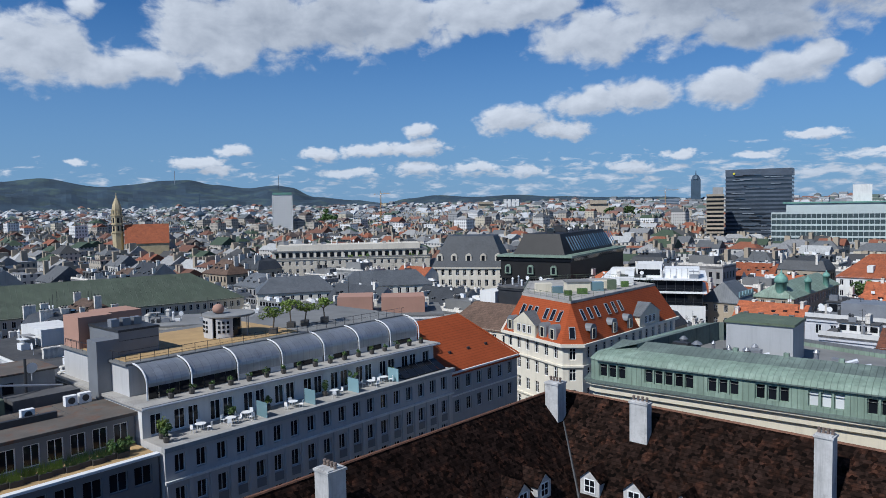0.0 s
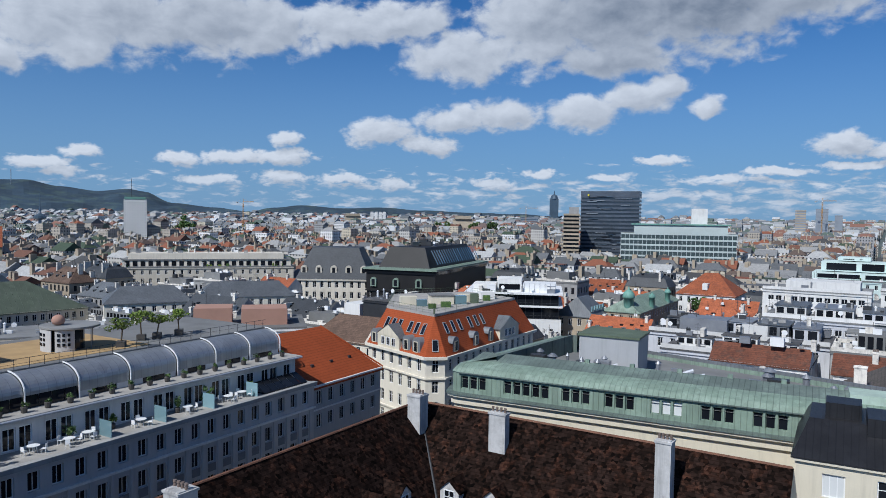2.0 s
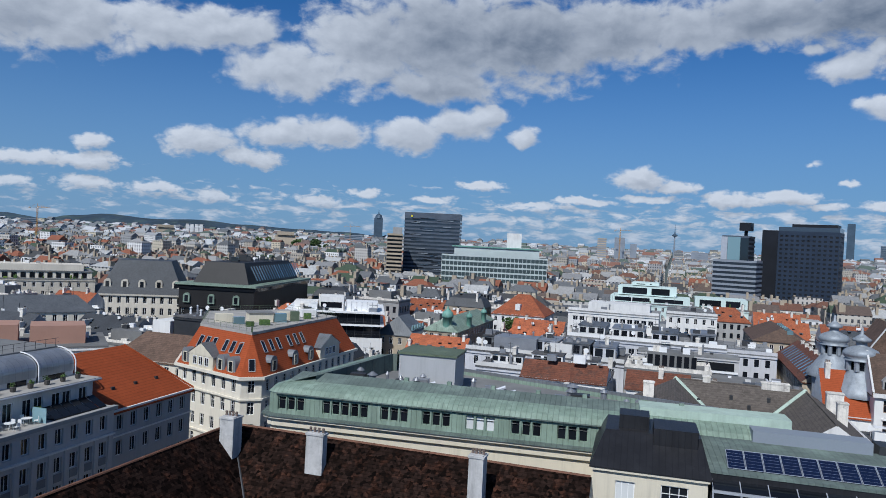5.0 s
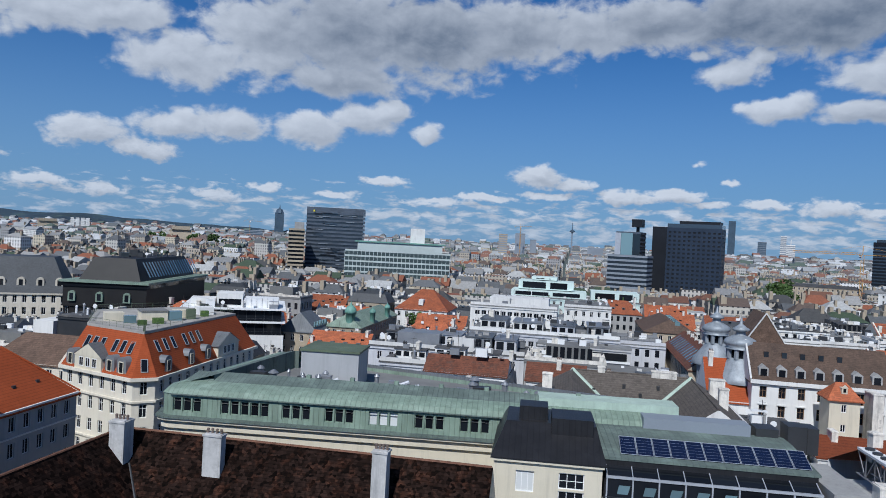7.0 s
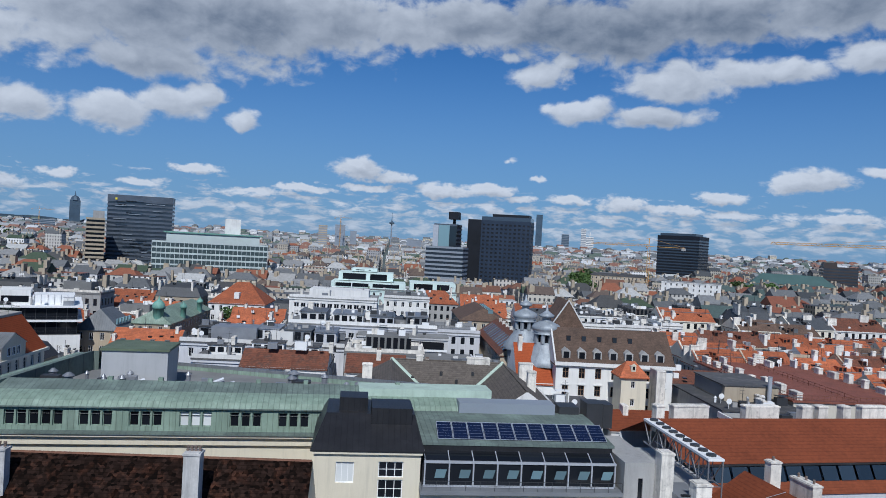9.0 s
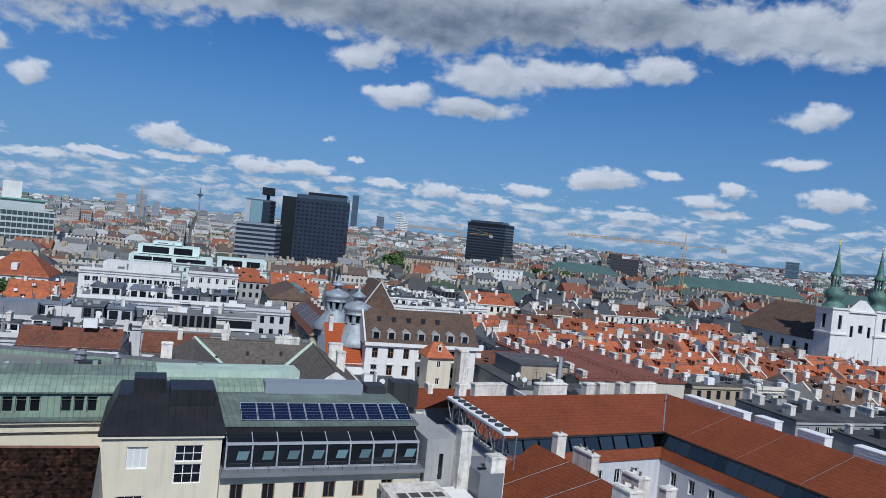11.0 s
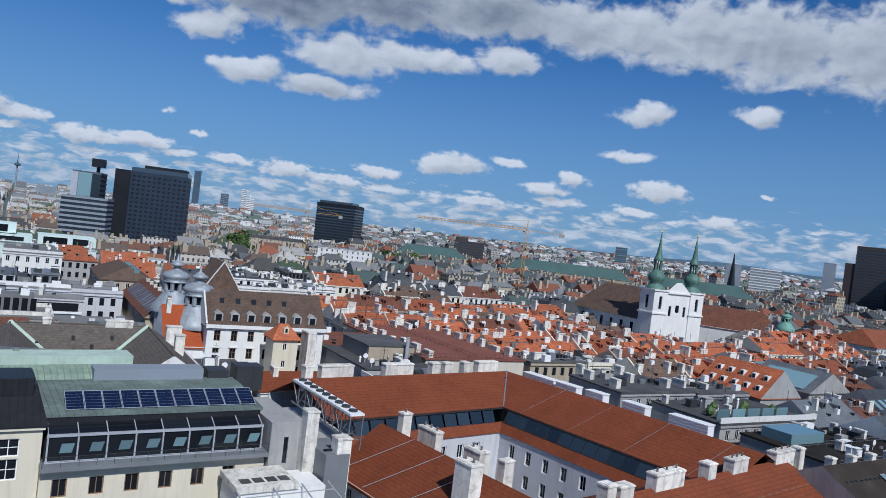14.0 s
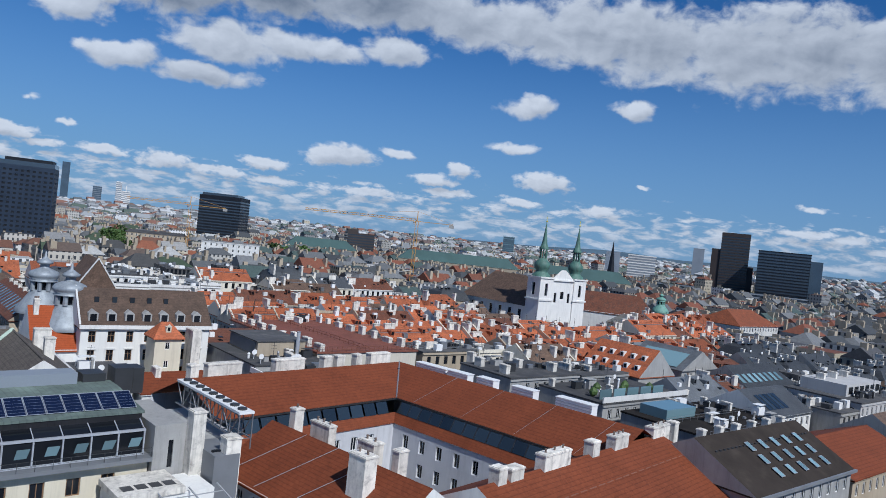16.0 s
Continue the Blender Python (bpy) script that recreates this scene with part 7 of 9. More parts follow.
roof_clutter(b, -34, 34, .6, 2.4, 30.9, 50, 14, ("leaf", "leaf_bright"), .8)
for k in range(22):
    Shape().box(-34 + k * 3.15, -32.2 + k * 3.15, 2.88, 2.99, 31.1, 33.2).build("window", "glass", b)


def mansard_hall(name, label, x, y, turn, L, D, z, zt, run, roof, wall, front_dormers, mat_d):
    p = thing(name, x, y, 0, turn, label, "house")
    keep_box(x, y, turn, -2, L + 2, -2, D + 2)
    poly = [(0, 0), (L, 0), (L, D), (0, D)]
    w = Shape()
    for i in range(4):
        a, c = poly[i], poly[(i + 1) % 4]
        ln = math.hypot(c[0] - a[0], c[1] - a[1])
        hl = rows_of(ln, z - 8.5, 2, 4.2, 1.3, 2.6, 3.0, .9) if i in (0, 1) else []
        facade(w, a, c, 0, z, hl, .3)
        put_windows(p, a, c, hl, .3)
    w.build("wall", wall, p)
    Shape().prism(inset(poly, -.5), z - .6, z, 0, None, True).build("cornice", wall, p)
    lo, hi = inset(poly, -.2), inset(poly, run)
    r = Shape()
    for i in range(4):
        j = (i + 1) % 4
        r.face([(*lo[i], z), (*lo[j], z), (*hi[j], zt), (*hi[i], zt)])
    r.face([(*q, zt) for q in hi])
    r.build("roof", roof, p)
    for k in range(front_dormers):
        u = L * (k + .5) / front_dormers
        d = Shape()
        arch = [(-.95, 0), (.95, 0), (.95, 1.5)] + [(.95 * math.cos(t), 1.5 + .95 * math.sin(t)) for t in [i * math.pi / 8 for i in range(1, 8)]] + [(-.95, 1.5)]
        d.face([(x2, -.02, zz) for x2, zz in arch])
        for (x0, h0), (x1, h1) in zip(arch[1:], arch[2:]):
            d.face([(x0, 2.6, h0), (x1, 2.6, h1), (x1, -.02, h1), (x0, -.02, h0)])
        db = part("dormer", d.mesh("dormer", [mat_d]), p, "", pose(u, 1.0, z + 2.2) @ Matrix.Diagonal((1.35, 1.2, 1.35, 1)))
        Shape().box(-.45, .45, -.1, -.04, .3, 1.8).build("pane", "glass", db)
    return p


x, y = bearing(-.9, 292)
mansard_hall("bank_house", "pale stone bank house with tall grey mansard and arched dormers", x, y, -12, 30, 26, 28.5, 41.0, 5.5, "slate", "cream_house", 5, "cream_house")
x, y = bearing(10.1, 256)
x, y = x - 27 * math.cos(radians(-31)), y - 27 * math.sin(radians(-31))
M["dark_clad"] = material("dark_clad", (.018, .017, .017), .55, spec=.3, var=.2, bump=.1)
q = mansard_hall("dark_mansard_house", "dark brown-black clad mansard house with a pale green band", x, y, -31, 27, 62, 27.0, 42.6, 6.5, "dark_clad", "dark_clad", 3, "copper")
L, D = 27, 62
poly = [(0, 0), (L, 0), (L, D), (0, D)]
Shape().prism(inset(poly, -1.2), 34.4, 35.1, 0, None, True).build("band", "copper", q)
Shape().prism(inset(poly, -.6), 33.0, 34.3, 0, None, True).build("strip_window", "glass", q)
Shape().prism(inset(poly, -.2), 27.0, 33.0, 0, None, True).build("clad_wall", "dark_clad", q)
for k in range(3):
    u = L * (k + .5) / 3 - 2
    d = Shape()
    arch = [(-1.2, 0), (1.2, 0), (1.2, 2.2)] + [(1.2 * math.cos(t), 2.2 + 1.2 * math.sin(t)) for t in [i * math.pi / 8 for i in range(1, 8)]] + [(-1.2, 2.2)]
    d.face([(x2, -.02, zz) for x2, zz in arch])
    for (x0, h0), (x1, h1) in zip(arch[1:], arch[2:]):
        d.face([(x0, 1.2, h0), (x1, 1.2, h1), (x1, -.02, h1), (x0, -.02, h0)])
    db = part("dormer", d.mesh("dormer", ["copper"]), q, "arched green dormer", pose(u + .5, -.9, 28.2))
    Shape().box(-.6, .6, -.12, -.05, .4, 2.6).build("pane", "glass", db)
for k in range(20):
    v = 5 + k * 2.6
    s = Shape()
    s.face([(L - .9, v, 36.6), (L - .9, v + 1.1, 36.6), (L - 3.6, v + 1.1, 41.6), (L - 3.6, v, 41.6)])
    s.build("skylight", "glass_sky", q)
roof_clutter(q, 7, 20, 8, 54, 42.6, 51, 20, ("dark_metal", "glass_blue", "dark_metal"), 1.8)

# white house with glazed storeys and a tented terrace
x, y = bearing(12.6, 207)
q = thing("glazed_house", x, y, 0, -19, "white modern house with glazed upper storeys and roof terrace", "house")
keep_box(x, y, -19, -2, 32, -2, 30)
L, D = 27.5, 26
w = Shape()
hl = [(L - 9, L - 7.2, 21.3, 22.8), (L - 3.2, L - 2.2, 21.3, 22.5), (L - 9, L - 7.2, 18, 19.5)]
facade(w, (0, 0), (L, 0), 0, 25.2, hl, .25)
plain_walls(w, [(0, 0), (L, 0), (L, D), (0, D)], 0, 25.2, 0, (0,))
w.build("wall", "white", q)
put_windows(q, (0, 0), (L, 0), hl, .25)
for z0 in (25.2, 28.8):
    Shape().box(.8, L - .8, .8, D, z0, z0 + 3.3).build("glazing", "glass", q)
    Shape().box(-.4, L + .4, -.4, D, z0 + 3.3, z0 + 3.75).build("floor_slab", "white_paint", q)
    for k in range(12):
        u = .8 + (L - 1.6) * k / 11
        Shape().box(u - .06, u + .06, .7, .8, z0, z0 + 3.3).build("mullion", "dark_metal", q)
    Shape().bar((-.2, -.2, z0 + 1.0), (L + .2, -.2, z0 + 1.0), .04).build("handrail", "dark_metal", q)
Shape().box(9, 16, 3, 14, 32.55, 36.2).build("penthouse", "white", q)
Shape().box(9.5, 15.5, 2.9, 2.99, 33.2, 34.8).build("penthouse_window", "glass", q)
Shape().box(2, 8.6, 3, 9, 32.55, 34.9).build("terrace_screen", "white", q)
Shape().box(16.4, 26, 3, 12, 32.55, 35.0).build("terrace_tent", "white_paint", q)
for k in range(7):
    Shape().bar((16.8 + k * 1.5, 2.9, 32.55), (16.8 + k * 1.5, 2.9, 35.2), .05).build("tent_post", "grey_metal", q)
roof_clutter(q, 2, 25, .8, 2.5, 32.55, 53, 12)


# ---- landmarks far off ----
def banded_tower(name, label, az0, az1, d, top, depth, floor, glass, band, band_h, category="tower", base=0.0, skew=0.0, mull=0.0, cap=0.0):
    """A high block with a band of wall and a band of glass on every storey."""
    mid = (az0 + az1) / 2
    x, y = bearing(mid, d)
    hw = d * math.tan(radians((az1 - az0) / 2))
    p = thing(name, x, y, 0, -mid + skew, label, category)
    keep_box(x, y, -mid + skew, -hw, hw, 0, depth)
    Shape().box(-hw + .3, hw - .3, .3, depth - .3, base, top - cap).build("core", glass, p)
    k = int((top - cap - max(base, 16)) / floor)
    for i in range(k + 1):
        z = top - cap - i * floor
        Shape().box(-hw, hw, 0, depth, z - band_h, z).build("storey_band", band, p)
    if mull:
        n = int(2 * hw / mull)
        for i in range(n + 1):
            u = -hw + 2 * hw * i / n
            Shape().box(u - .15, u + .15, -.12, -.004, max(base, 16), top - cap).build("mullion", band, p)
    if cap:
        Shape().box(-hw, hw, 0, depth, top - cap, top).build("top_storey", band, p)
    return p


def windowed_tower(name, label, az0, az1, d, top, depth, wall, cols, floor, w, h, skew=0.0, low=18.0, category="tower", glass="glass_tower"):
    mid = (az0 + az1) / 2
    x, y = bearing(mid, d)
    hw = d * math.tan(radians((az1 - az0) / 2))
    p = thing(name, x, y, 0, -mid + skew, label, category)
    keep_box(x, y, -mid + skew, -hw, hw, 0, depth)
    s = Shape()
    poly = [(-hw, 0), (hw, 0), (hw, depth), (-hw, depth)]
    n = int((top - low - 2) / floor)
    for i in range(4):
        a, b2 = poly[i], poly[(i + 1) % 4]
        ln = math.hypot(b2[0] - a[0], b2[1] - a[1])
        c = cols if i in (0, 2) else max(2, int(cols * ln / (2 * hw)))
        pt = ln / c
        hl = [(pt * (j + .5) - w / 2, pt * (j + .5) + w / 2, top - 2 - (r + 1) * floor + .8, top - 2 - (r + 1) * floor + .8 + h) for r in range(n) for j in range(c)]
        facade(s, a, b2, 0, top, hl, .35)
        if i in (0, 1, 3):
            dx, dy = (b2[0] - a[0]) / ln, (b2[1] - a[1]) / ln
            for r in range(n):
                q = Shape()
                for s0, s1, za, zb in hl[r * c:(r + 1) * c]:
                    q.face([(a[0] + dx * t - dy * .3, a[1] + dy * t + dx * .3, z) for t, z in ((s0, za), (s1, za), (s1, zb), (s0, zb))])
                q.build("window_row", glass, p)
    s.face([(*q, top) for q in poly])
    s.build("wall", wall, p)
    return p


M["copper_old"] = material("copper_old", (.085, .175, .14), .6, var=.3, scale=.6, bump=.3, streak=.35)
M["tower_dark"] = material("tower_dark", (.010, .012, .017), .5, var=.3, scale=.06, fine=.4, bump=.05, spec=.35)
M["hotel_wall"] = material("hotel_wall", (.024, .037, .062), .5, var=.2, scale=.08, fine=.4, bump=.05, spec=.3)
M["tower_grey"] = material("tower_grey", (.115, .135, .165), .4, metal=.4, var=.25, scale=.08, fine=.4, bump=.05)
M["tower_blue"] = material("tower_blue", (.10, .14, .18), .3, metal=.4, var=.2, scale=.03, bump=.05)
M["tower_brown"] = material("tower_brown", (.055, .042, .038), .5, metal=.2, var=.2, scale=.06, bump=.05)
# grey of the far towers, with distance haze in its base colour
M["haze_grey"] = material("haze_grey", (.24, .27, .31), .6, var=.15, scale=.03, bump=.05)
p = windowed_tower("ring_tower", "slim white office tower with rows of windows and a mast", -13.35, -11.8, 950, 70.5, 20, "white", 9, 3.1, 1.0, 1.3)
Shape().box(-12, 12, -.5, 20.5, 70.5, 73.5).build("top_storey", "copper_dome", p)
Shape().bar((-4, 10, 73), (-4, 10, 96), .35).build("mast", "dark_metal", p)
p = banded_tower("glass_tower", "dark grey glass office tower with uneven horizontal blades", 21.55, 26.05, 650, 79, 24, 3.4, "glass_tower", "tower_grey", 1.7, skew=-6, cap=4)
rnd = random.Random(4)
for i in range(34):
    u, z = rnd.uniform(-22, 14), rnd.uniform(24, 74)
    Shape().box(u, u + rnd.uniform(4, 11), -.7, -.05, z, z + .5).build("blade", rnd.choice(["tower_dark", "haze_grey", "tower_blue"]), p)
M["sign_yellow"] = material("sign_yellow", (.75, .62, .04), .5, var=.05)
s = Shape().box(-19.5, -18.0, -.9, -.72, 74.8, 76.4)
s.build("sign", "sign_yellow", p)
p = banded_tower("slab_block", "older beige office slab with banded storeys", 20.25, 21.5, 610, 58.5, 30, 3.3, "glass", "sand_wall", 1.6)
Shape().box(-2, 6, 5, 15, 58.5, 64).build("lift_house", "concrete", p)
M["block_glass"] = glass_material("block_glass", (.085, .12, .13), .1, .6)
M["pale_glass"] = material("pale_glass", (.50, .56, .545), .3, var=.1, scale=.1, bump=.02)
p = banded_tower("glass_block", "long pale green glass office block with white floors", 24.7, 33.1, 540, 44.6, 24, 4.0, "block_glass", "pale_glass", 1.2, "office", mull=3.0)
hw = 540 * math.tan(radians(4.2))
Shape().box(-hw + 9, hw - 6, 3, 20, 44.6, 50.5).build("top_storey", "pale_glass", p)
Shape().box(-hw + 7, hw - 4, 2, 21, 50.5, 51.4).build("roof", "copper_dome", p)
Shape().box(9, 20, 8, 18, 51.4, 62.5).build("plant_tower", "white_house", p)
p = windowed_tower("hotel_tower", "black and grey hotel tower with small windows", 48.75, 53.75, 610, 75, 26, "hotel_wall", 14, 3.4, 2.1, 1.5, skew=-9, glass="tower_dark")
hw = 610 * math.tan(radians(2.5))
Shape().box(-hw - .4, -hw + 11, -.6, 26, 18, 75.3).build("black_bay", "tower_dark", p)
Shape().box(-hw + 11.2, hw - .2, .1, 25.8, 75, 78.2).build("top_storey", "glass_tower", p)
Shape().box(-hw + 20, hw - 2, 3, 22, 78.2, 80.6).build("roof_box", "tower_dark", p)
p = banded_tower("angled_tower", "grey glass tower with a dark box on top", 46.0, 47.9, 575, 69, 22, 3.4, "glass_tower", "tower_grey", 1.4, skew=-12)
Shape().box(1.5, 9.5, 4, 14, 73, 79).build("roof_box", "tower_dark", p)
Shape().box(4.5, 6.5, 7, 10, 69, 73).build("roof_neck", "tower_dark", p)
Shape().box(-9.9, -5.5, -.6, -.02, 20, 68).build("silver_fin", "silver", p)
Shape().box(-5.3, 3.6, -.5, -.02, 50, 68).build("glass_facet", "glass_sky", p)
Shape().box(3.8, 9.4, -.4, -.02, 50, 67).build("glass_facet", "glass_blue", p)
p = banded_tower("angled_block", "grey banded office block below a glass tower", 45.4, 48.5, 540, 51, 22, 3.3, "glass_tower", "haze_grey", 1.5, "office", skew=-12)
p = banded_tower("black_tower", "black office tower with an open crown", 63.4, 66.6, 930, 78, 40, 3.6, "glass_tower", "tower_dark", 1.8, skew=-18, cap=3)
Shape().box(-24, 20, 4, 34, 78, 81).build("crown", "glass_tower", p)
p = banded_tower("brown_tower", "dark brown office block beside a dome", 74.9, 77.1, 960, 50, 30, 3.6, "glass_tower", "tower_brown", 2.0, skew=10)
Shape().box(-18, -4, 2, 20, 50, 55).build("roof_box", "tower_brown", p)
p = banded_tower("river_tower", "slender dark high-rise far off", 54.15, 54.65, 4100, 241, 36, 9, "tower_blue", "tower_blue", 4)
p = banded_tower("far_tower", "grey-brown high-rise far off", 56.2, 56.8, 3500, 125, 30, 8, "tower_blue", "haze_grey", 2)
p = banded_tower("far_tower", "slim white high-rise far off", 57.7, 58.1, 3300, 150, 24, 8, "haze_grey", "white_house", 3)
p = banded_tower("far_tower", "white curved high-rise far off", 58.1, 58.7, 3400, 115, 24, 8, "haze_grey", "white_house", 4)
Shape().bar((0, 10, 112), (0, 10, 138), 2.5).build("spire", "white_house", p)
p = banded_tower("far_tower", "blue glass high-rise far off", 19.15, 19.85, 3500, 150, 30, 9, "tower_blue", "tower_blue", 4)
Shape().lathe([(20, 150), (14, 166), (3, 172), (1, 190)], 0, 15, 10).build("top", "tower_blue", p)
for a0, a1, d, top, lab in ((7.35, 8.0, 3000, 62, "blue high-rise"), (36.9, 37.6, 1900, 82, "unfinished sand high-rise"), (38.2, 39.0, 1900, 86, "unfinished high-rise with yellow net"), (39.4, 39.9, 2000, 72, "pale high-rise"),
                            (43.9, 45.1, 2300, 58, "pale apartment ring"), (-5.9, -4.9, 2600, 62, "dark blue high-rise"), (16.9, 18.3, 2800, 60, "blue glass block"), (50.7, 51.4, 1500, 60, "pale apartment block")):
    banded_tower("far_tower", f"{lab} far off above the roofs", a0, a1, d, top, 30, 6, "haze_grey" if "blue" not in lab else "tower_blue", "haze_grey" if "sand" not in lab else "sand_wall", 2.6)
for a, d, h, w in ((3.5, 2400, 62, 30), (12.3, 1700, 58, 24)):
    p = banded_tower("flak_tower", "massive concrete tower with a wider top", a - .8 * 24 / w, a + .8 * 24 / w, d, h - 8, 30, 20, "sand_wall", "sand_wall", 4)
    Shape().box(-w * .8, w * .8, -4, 34, h - 8, h).build("crown", "sand_wall", p)
for k in range(4):
    a = 4.9 + k * .33
    banded_tower("silo_tower", "white apartment tower far off", a, a + .24, 2600, 70, 16, 6, "white_house", "white_house", 3)
p = banded_tower("justice_tower", "dark brown stepped office tower", 103.7, 105.7, 1000, 102, 30, 3.6, "glass_tower", "tower_brown", 1.9, cap=3)
Shape().box(-28, -17, 2, 28, 10, 80).build("wing", "tower_brown", p)
Shape().box(17, 24, 2, 28, 10, 60).build("wing", "tower_brown", p)
p = banded_tower("glass_office", "blue-black glass office block with slanted sides", 106.3, 109.8, 950, 82, 40, 3.6, "glass_tower", "tower_dark", 1.2)
Shape().box(29, 42, 4, 40, 10, 74).build("wing", "tower_blue", p)
banded_tower("far_tower", "pale grey high-rise far off", 101.8, 102.6, 1900, 99, 24, 5, "haze_grey", "haze_grey", 2)
banded_tower("far_tower", "teal glass block far off", 87.3, 88.2, 2300, 84, 30, 6, "tower_blue", "glass_teal", 2)
banded_tower("far_tower", "pale banded office block", 97.1, 99.2, 1150, 62, 24, 4, "haze_grey", "white_house", 1.6)
banded_tower("far_tower", "pale banded office block", 95.4, 96.5, 1500, 66, 24, 4, "haze_grey", "haze_grey", 1.6)
banded_tower("long_office", "long pale office front below the hills", 98, 114, 900, 30, 30, 4, "glass_tower", "haze_grey", 1.6, "office")
# long sea-green roofs
M["sea_roof"] = material("sea_roof", (.055, .105, .10), .6, var=.2, scale=.05, fine=.6, bump=.1)
for a, d, L, lab in ((84, 760, 130, "ministry"), (94, 700, 90, "museum"), (73, 820, 80, "school")):
    x, y = bearing(a, d)
    b = hip_block("long_roof_house", f"long {lab} block with sea-green metal roof", x, y, -a + 6, -L / 2, L / 2, 0, 26, 30, 10, "sea_roof", "sand_wall", (12, 12), 0, ())
# sand-coloured barracks by the trees
x, y = bearing(60.6, 640)
hip_block("barracks", "long sand-coloured block with even windows", x, y, -60.6, -26, 26, 0, 18, 33, 2, "bitumen", "sand_wall", (4, 4), 3, (0,), "house", "glass", 3.4)
x, y = bearing(66.0, 560)
hip_block("white_block", "white block below the black tower", x, y, -66, -20, 22, 0, 18, 34, 0, "flat_grey", "white_house", (0, 0), 3, (0,), "house", "glass", 4)

# ---- churches ----
def spire_church():
    x, y = bearing(-24.45, 560)
    p = thing("gothic_church", x, y, 0, 20, "gothic church with yellow stone openwork tower and tiled nave", "church")
    keep_box(x, y, 20, -6, 40, -12, 14)
    Shape().lathe([(3.8, 0), (3.8, 50)], 0, 0, 7).build("tower", "stone_yellow", p)
    for h in (38, 44, 50):
        Shape().lathe([(4.4, h), (4.4, h + .8)], 0, 0, 7).build("gallery", "stone_yellow", p)
    for i in range(7):
        t = 2 * math.pi * (i + .5) / 7
        for h in (39.6, 45.4):
            q = part("opening", Shape().box(-.6, .6, -.12, .12, 0, 3.6).mesh("opening", ["glass"]), p, "", pose(3.5 * math.cos(t), 3.5 * math.sin(t), h, 0, 0, math.degrees(t) + 90))
        Shape().bar((3.6 * math.cos(t), 3.6 * math.sin(t), 50), (3.6 * math.cos(t), 3.6 * math.sin(t), 54.5), .35).build("pinnacle", "stone_yellow", p)
    Shape().lathe([(3.4, 50.8), (3.5, 55), (2.9, 58), (1.7, 61), (.7, 63), (.2, 65.5), (.05, 67)], 0, 0, 7).build("helm", "stone_yellow", p)
    r = Shape()
    gable(r, 5, 34, -8, 8, 31, 13, 0, 1)
    r.build("roof", ["old_orange_tile", "stone_yellow"], p)
    Shape().box(5, 34, -7.8, 7.8, 0, 30.4).build("nave", "stone_yellow", p)


spire_church()


def twin_church():
    """White baroque church with two green onion spires and a long brown roof."""
    ang = -45.0
    x, y = bearing(90.6, 290)
    p = thing("baroque_church", x, y, 0, ang, "white baroque church with twin green copper spires and brown nave roof", "church")
    keep_box(x, y, ang, -3, 33, -3, 52)
    W, tw = 27.5, 7.4
    w = Shape()
    arch = lambda c, zb, wd, h: (c - wd / 2, c + wd / 2, zb, zb + h)
    holes = [arch(W / 2, 34.5, 2.0, 3.0), arch(W / 2 - 4, 33, 1.4, 4), arch(W / 2 + 4, 33, 1.4, 4)]
    facade(w, (tw, .5), (W - tw, .5), 0, 42.5, [(a - tw, b - tw, c, d) for a, b, c, d in holes], .4)
    w.face([(tw, .5, 42.5), (W - tw, .5, 42.5), (W / 2 + 1.2, .5, 46.5), (W / 2 - 1.2, .5, 46.5)])
    w.face([(tw, .9, 42.5), (W - tw, .9, 42.5), (W / 2 + 1.2, .9, 46.5), (W / 2 - 1.2, .9, 46.5)][::-1])
    w.build("front", "white", p)
    for a, b, c, d in holes:
        Shape().box(a, b, .8, .85, c, d).build("pane", "glass", p)
    Shape().box(tw, W - tw, -.1, .48, 41.9, 42.5).build("cornice", "white", p)
    for u0 in (0, W - tw):
        t = Shape()
        poly = [(u0, 0), (u0 + tw, 0), (u0 + tw, tw), (u0, tw)]
        hs = [(tw / 2 - .8, tw / 2 + .8, 35.6, 40.6)]
        for i in range(4):
            facade(t, poly[i], poly[(i + 1) % 4], 0, 43, hs, .5)
        t.face([(*q, 43) for q in poly])
        tower = t.build("tower", "white", p)
        Shape().box(u0 + .6, u0 + tw - .6, .6, tw - .6, 35, 42).build("belfry_dark", "glass", tower)
        for z in (33.6, 42.6):
            Shape().box(u0 - .4, u0 + tw + .4, -.4, tw + .4, z, z + .6).build("cornice", "white", tower)
        cx, cy = u0 + tw / 2, tw / 2
        prof = [(3.9, 43.2), (3.6, 44.0), (2.6, 44.8), (2.3, 45.6), (3.0, 46.6), (3.3, 47.8), (2.9, 49.0), (1.9, 50.0), (1.5, 50.6)]
        Shape().lathe(prof, cx, cy, 16).build("onion", "copper_old", tower, "", True)
        for i in range(8):
            a = 2 * math.pi * i / 8
            Shape().bar((cx + 1.3 * math.cos(a), cy + 1.3 * math.sin(a), 50.4), (cx + 1.3 * math.cos(a), cy + 1.3 * math.sin(a), 54.4), .28).build("lantern_post", "copper_old", tower)
        Shape().lathe([(1.9, 54.3), (2.0, 54.8), (1.5, 55.6), (1.1, 57), (.7, 60), (.25, 64), (.1, 65.5)], cx, cy, 10).build("spire", "copper_old", tower, "", True)
        Shape().lathe([(.05, 65.4), (.4, 65.8), (.05, 66.2)], cx, cy, 8).build("ball", "sign_yellow", tower)
        Shape().bar((cx, cy, 66), (cx, cy, 67.8), .08).bar((cx - .5, cy, 67.1), (cx + .5, cy, 67.1), .08).build("cross", "sign_yellow", tower)
    r = Shape()
    s = Shape()
    s.box(1.5, W - 1.5, 7.7, 48, 0, 30.5)
    s.build("nave_wall", "white", p)
    v0, v1 = 7.7, 50
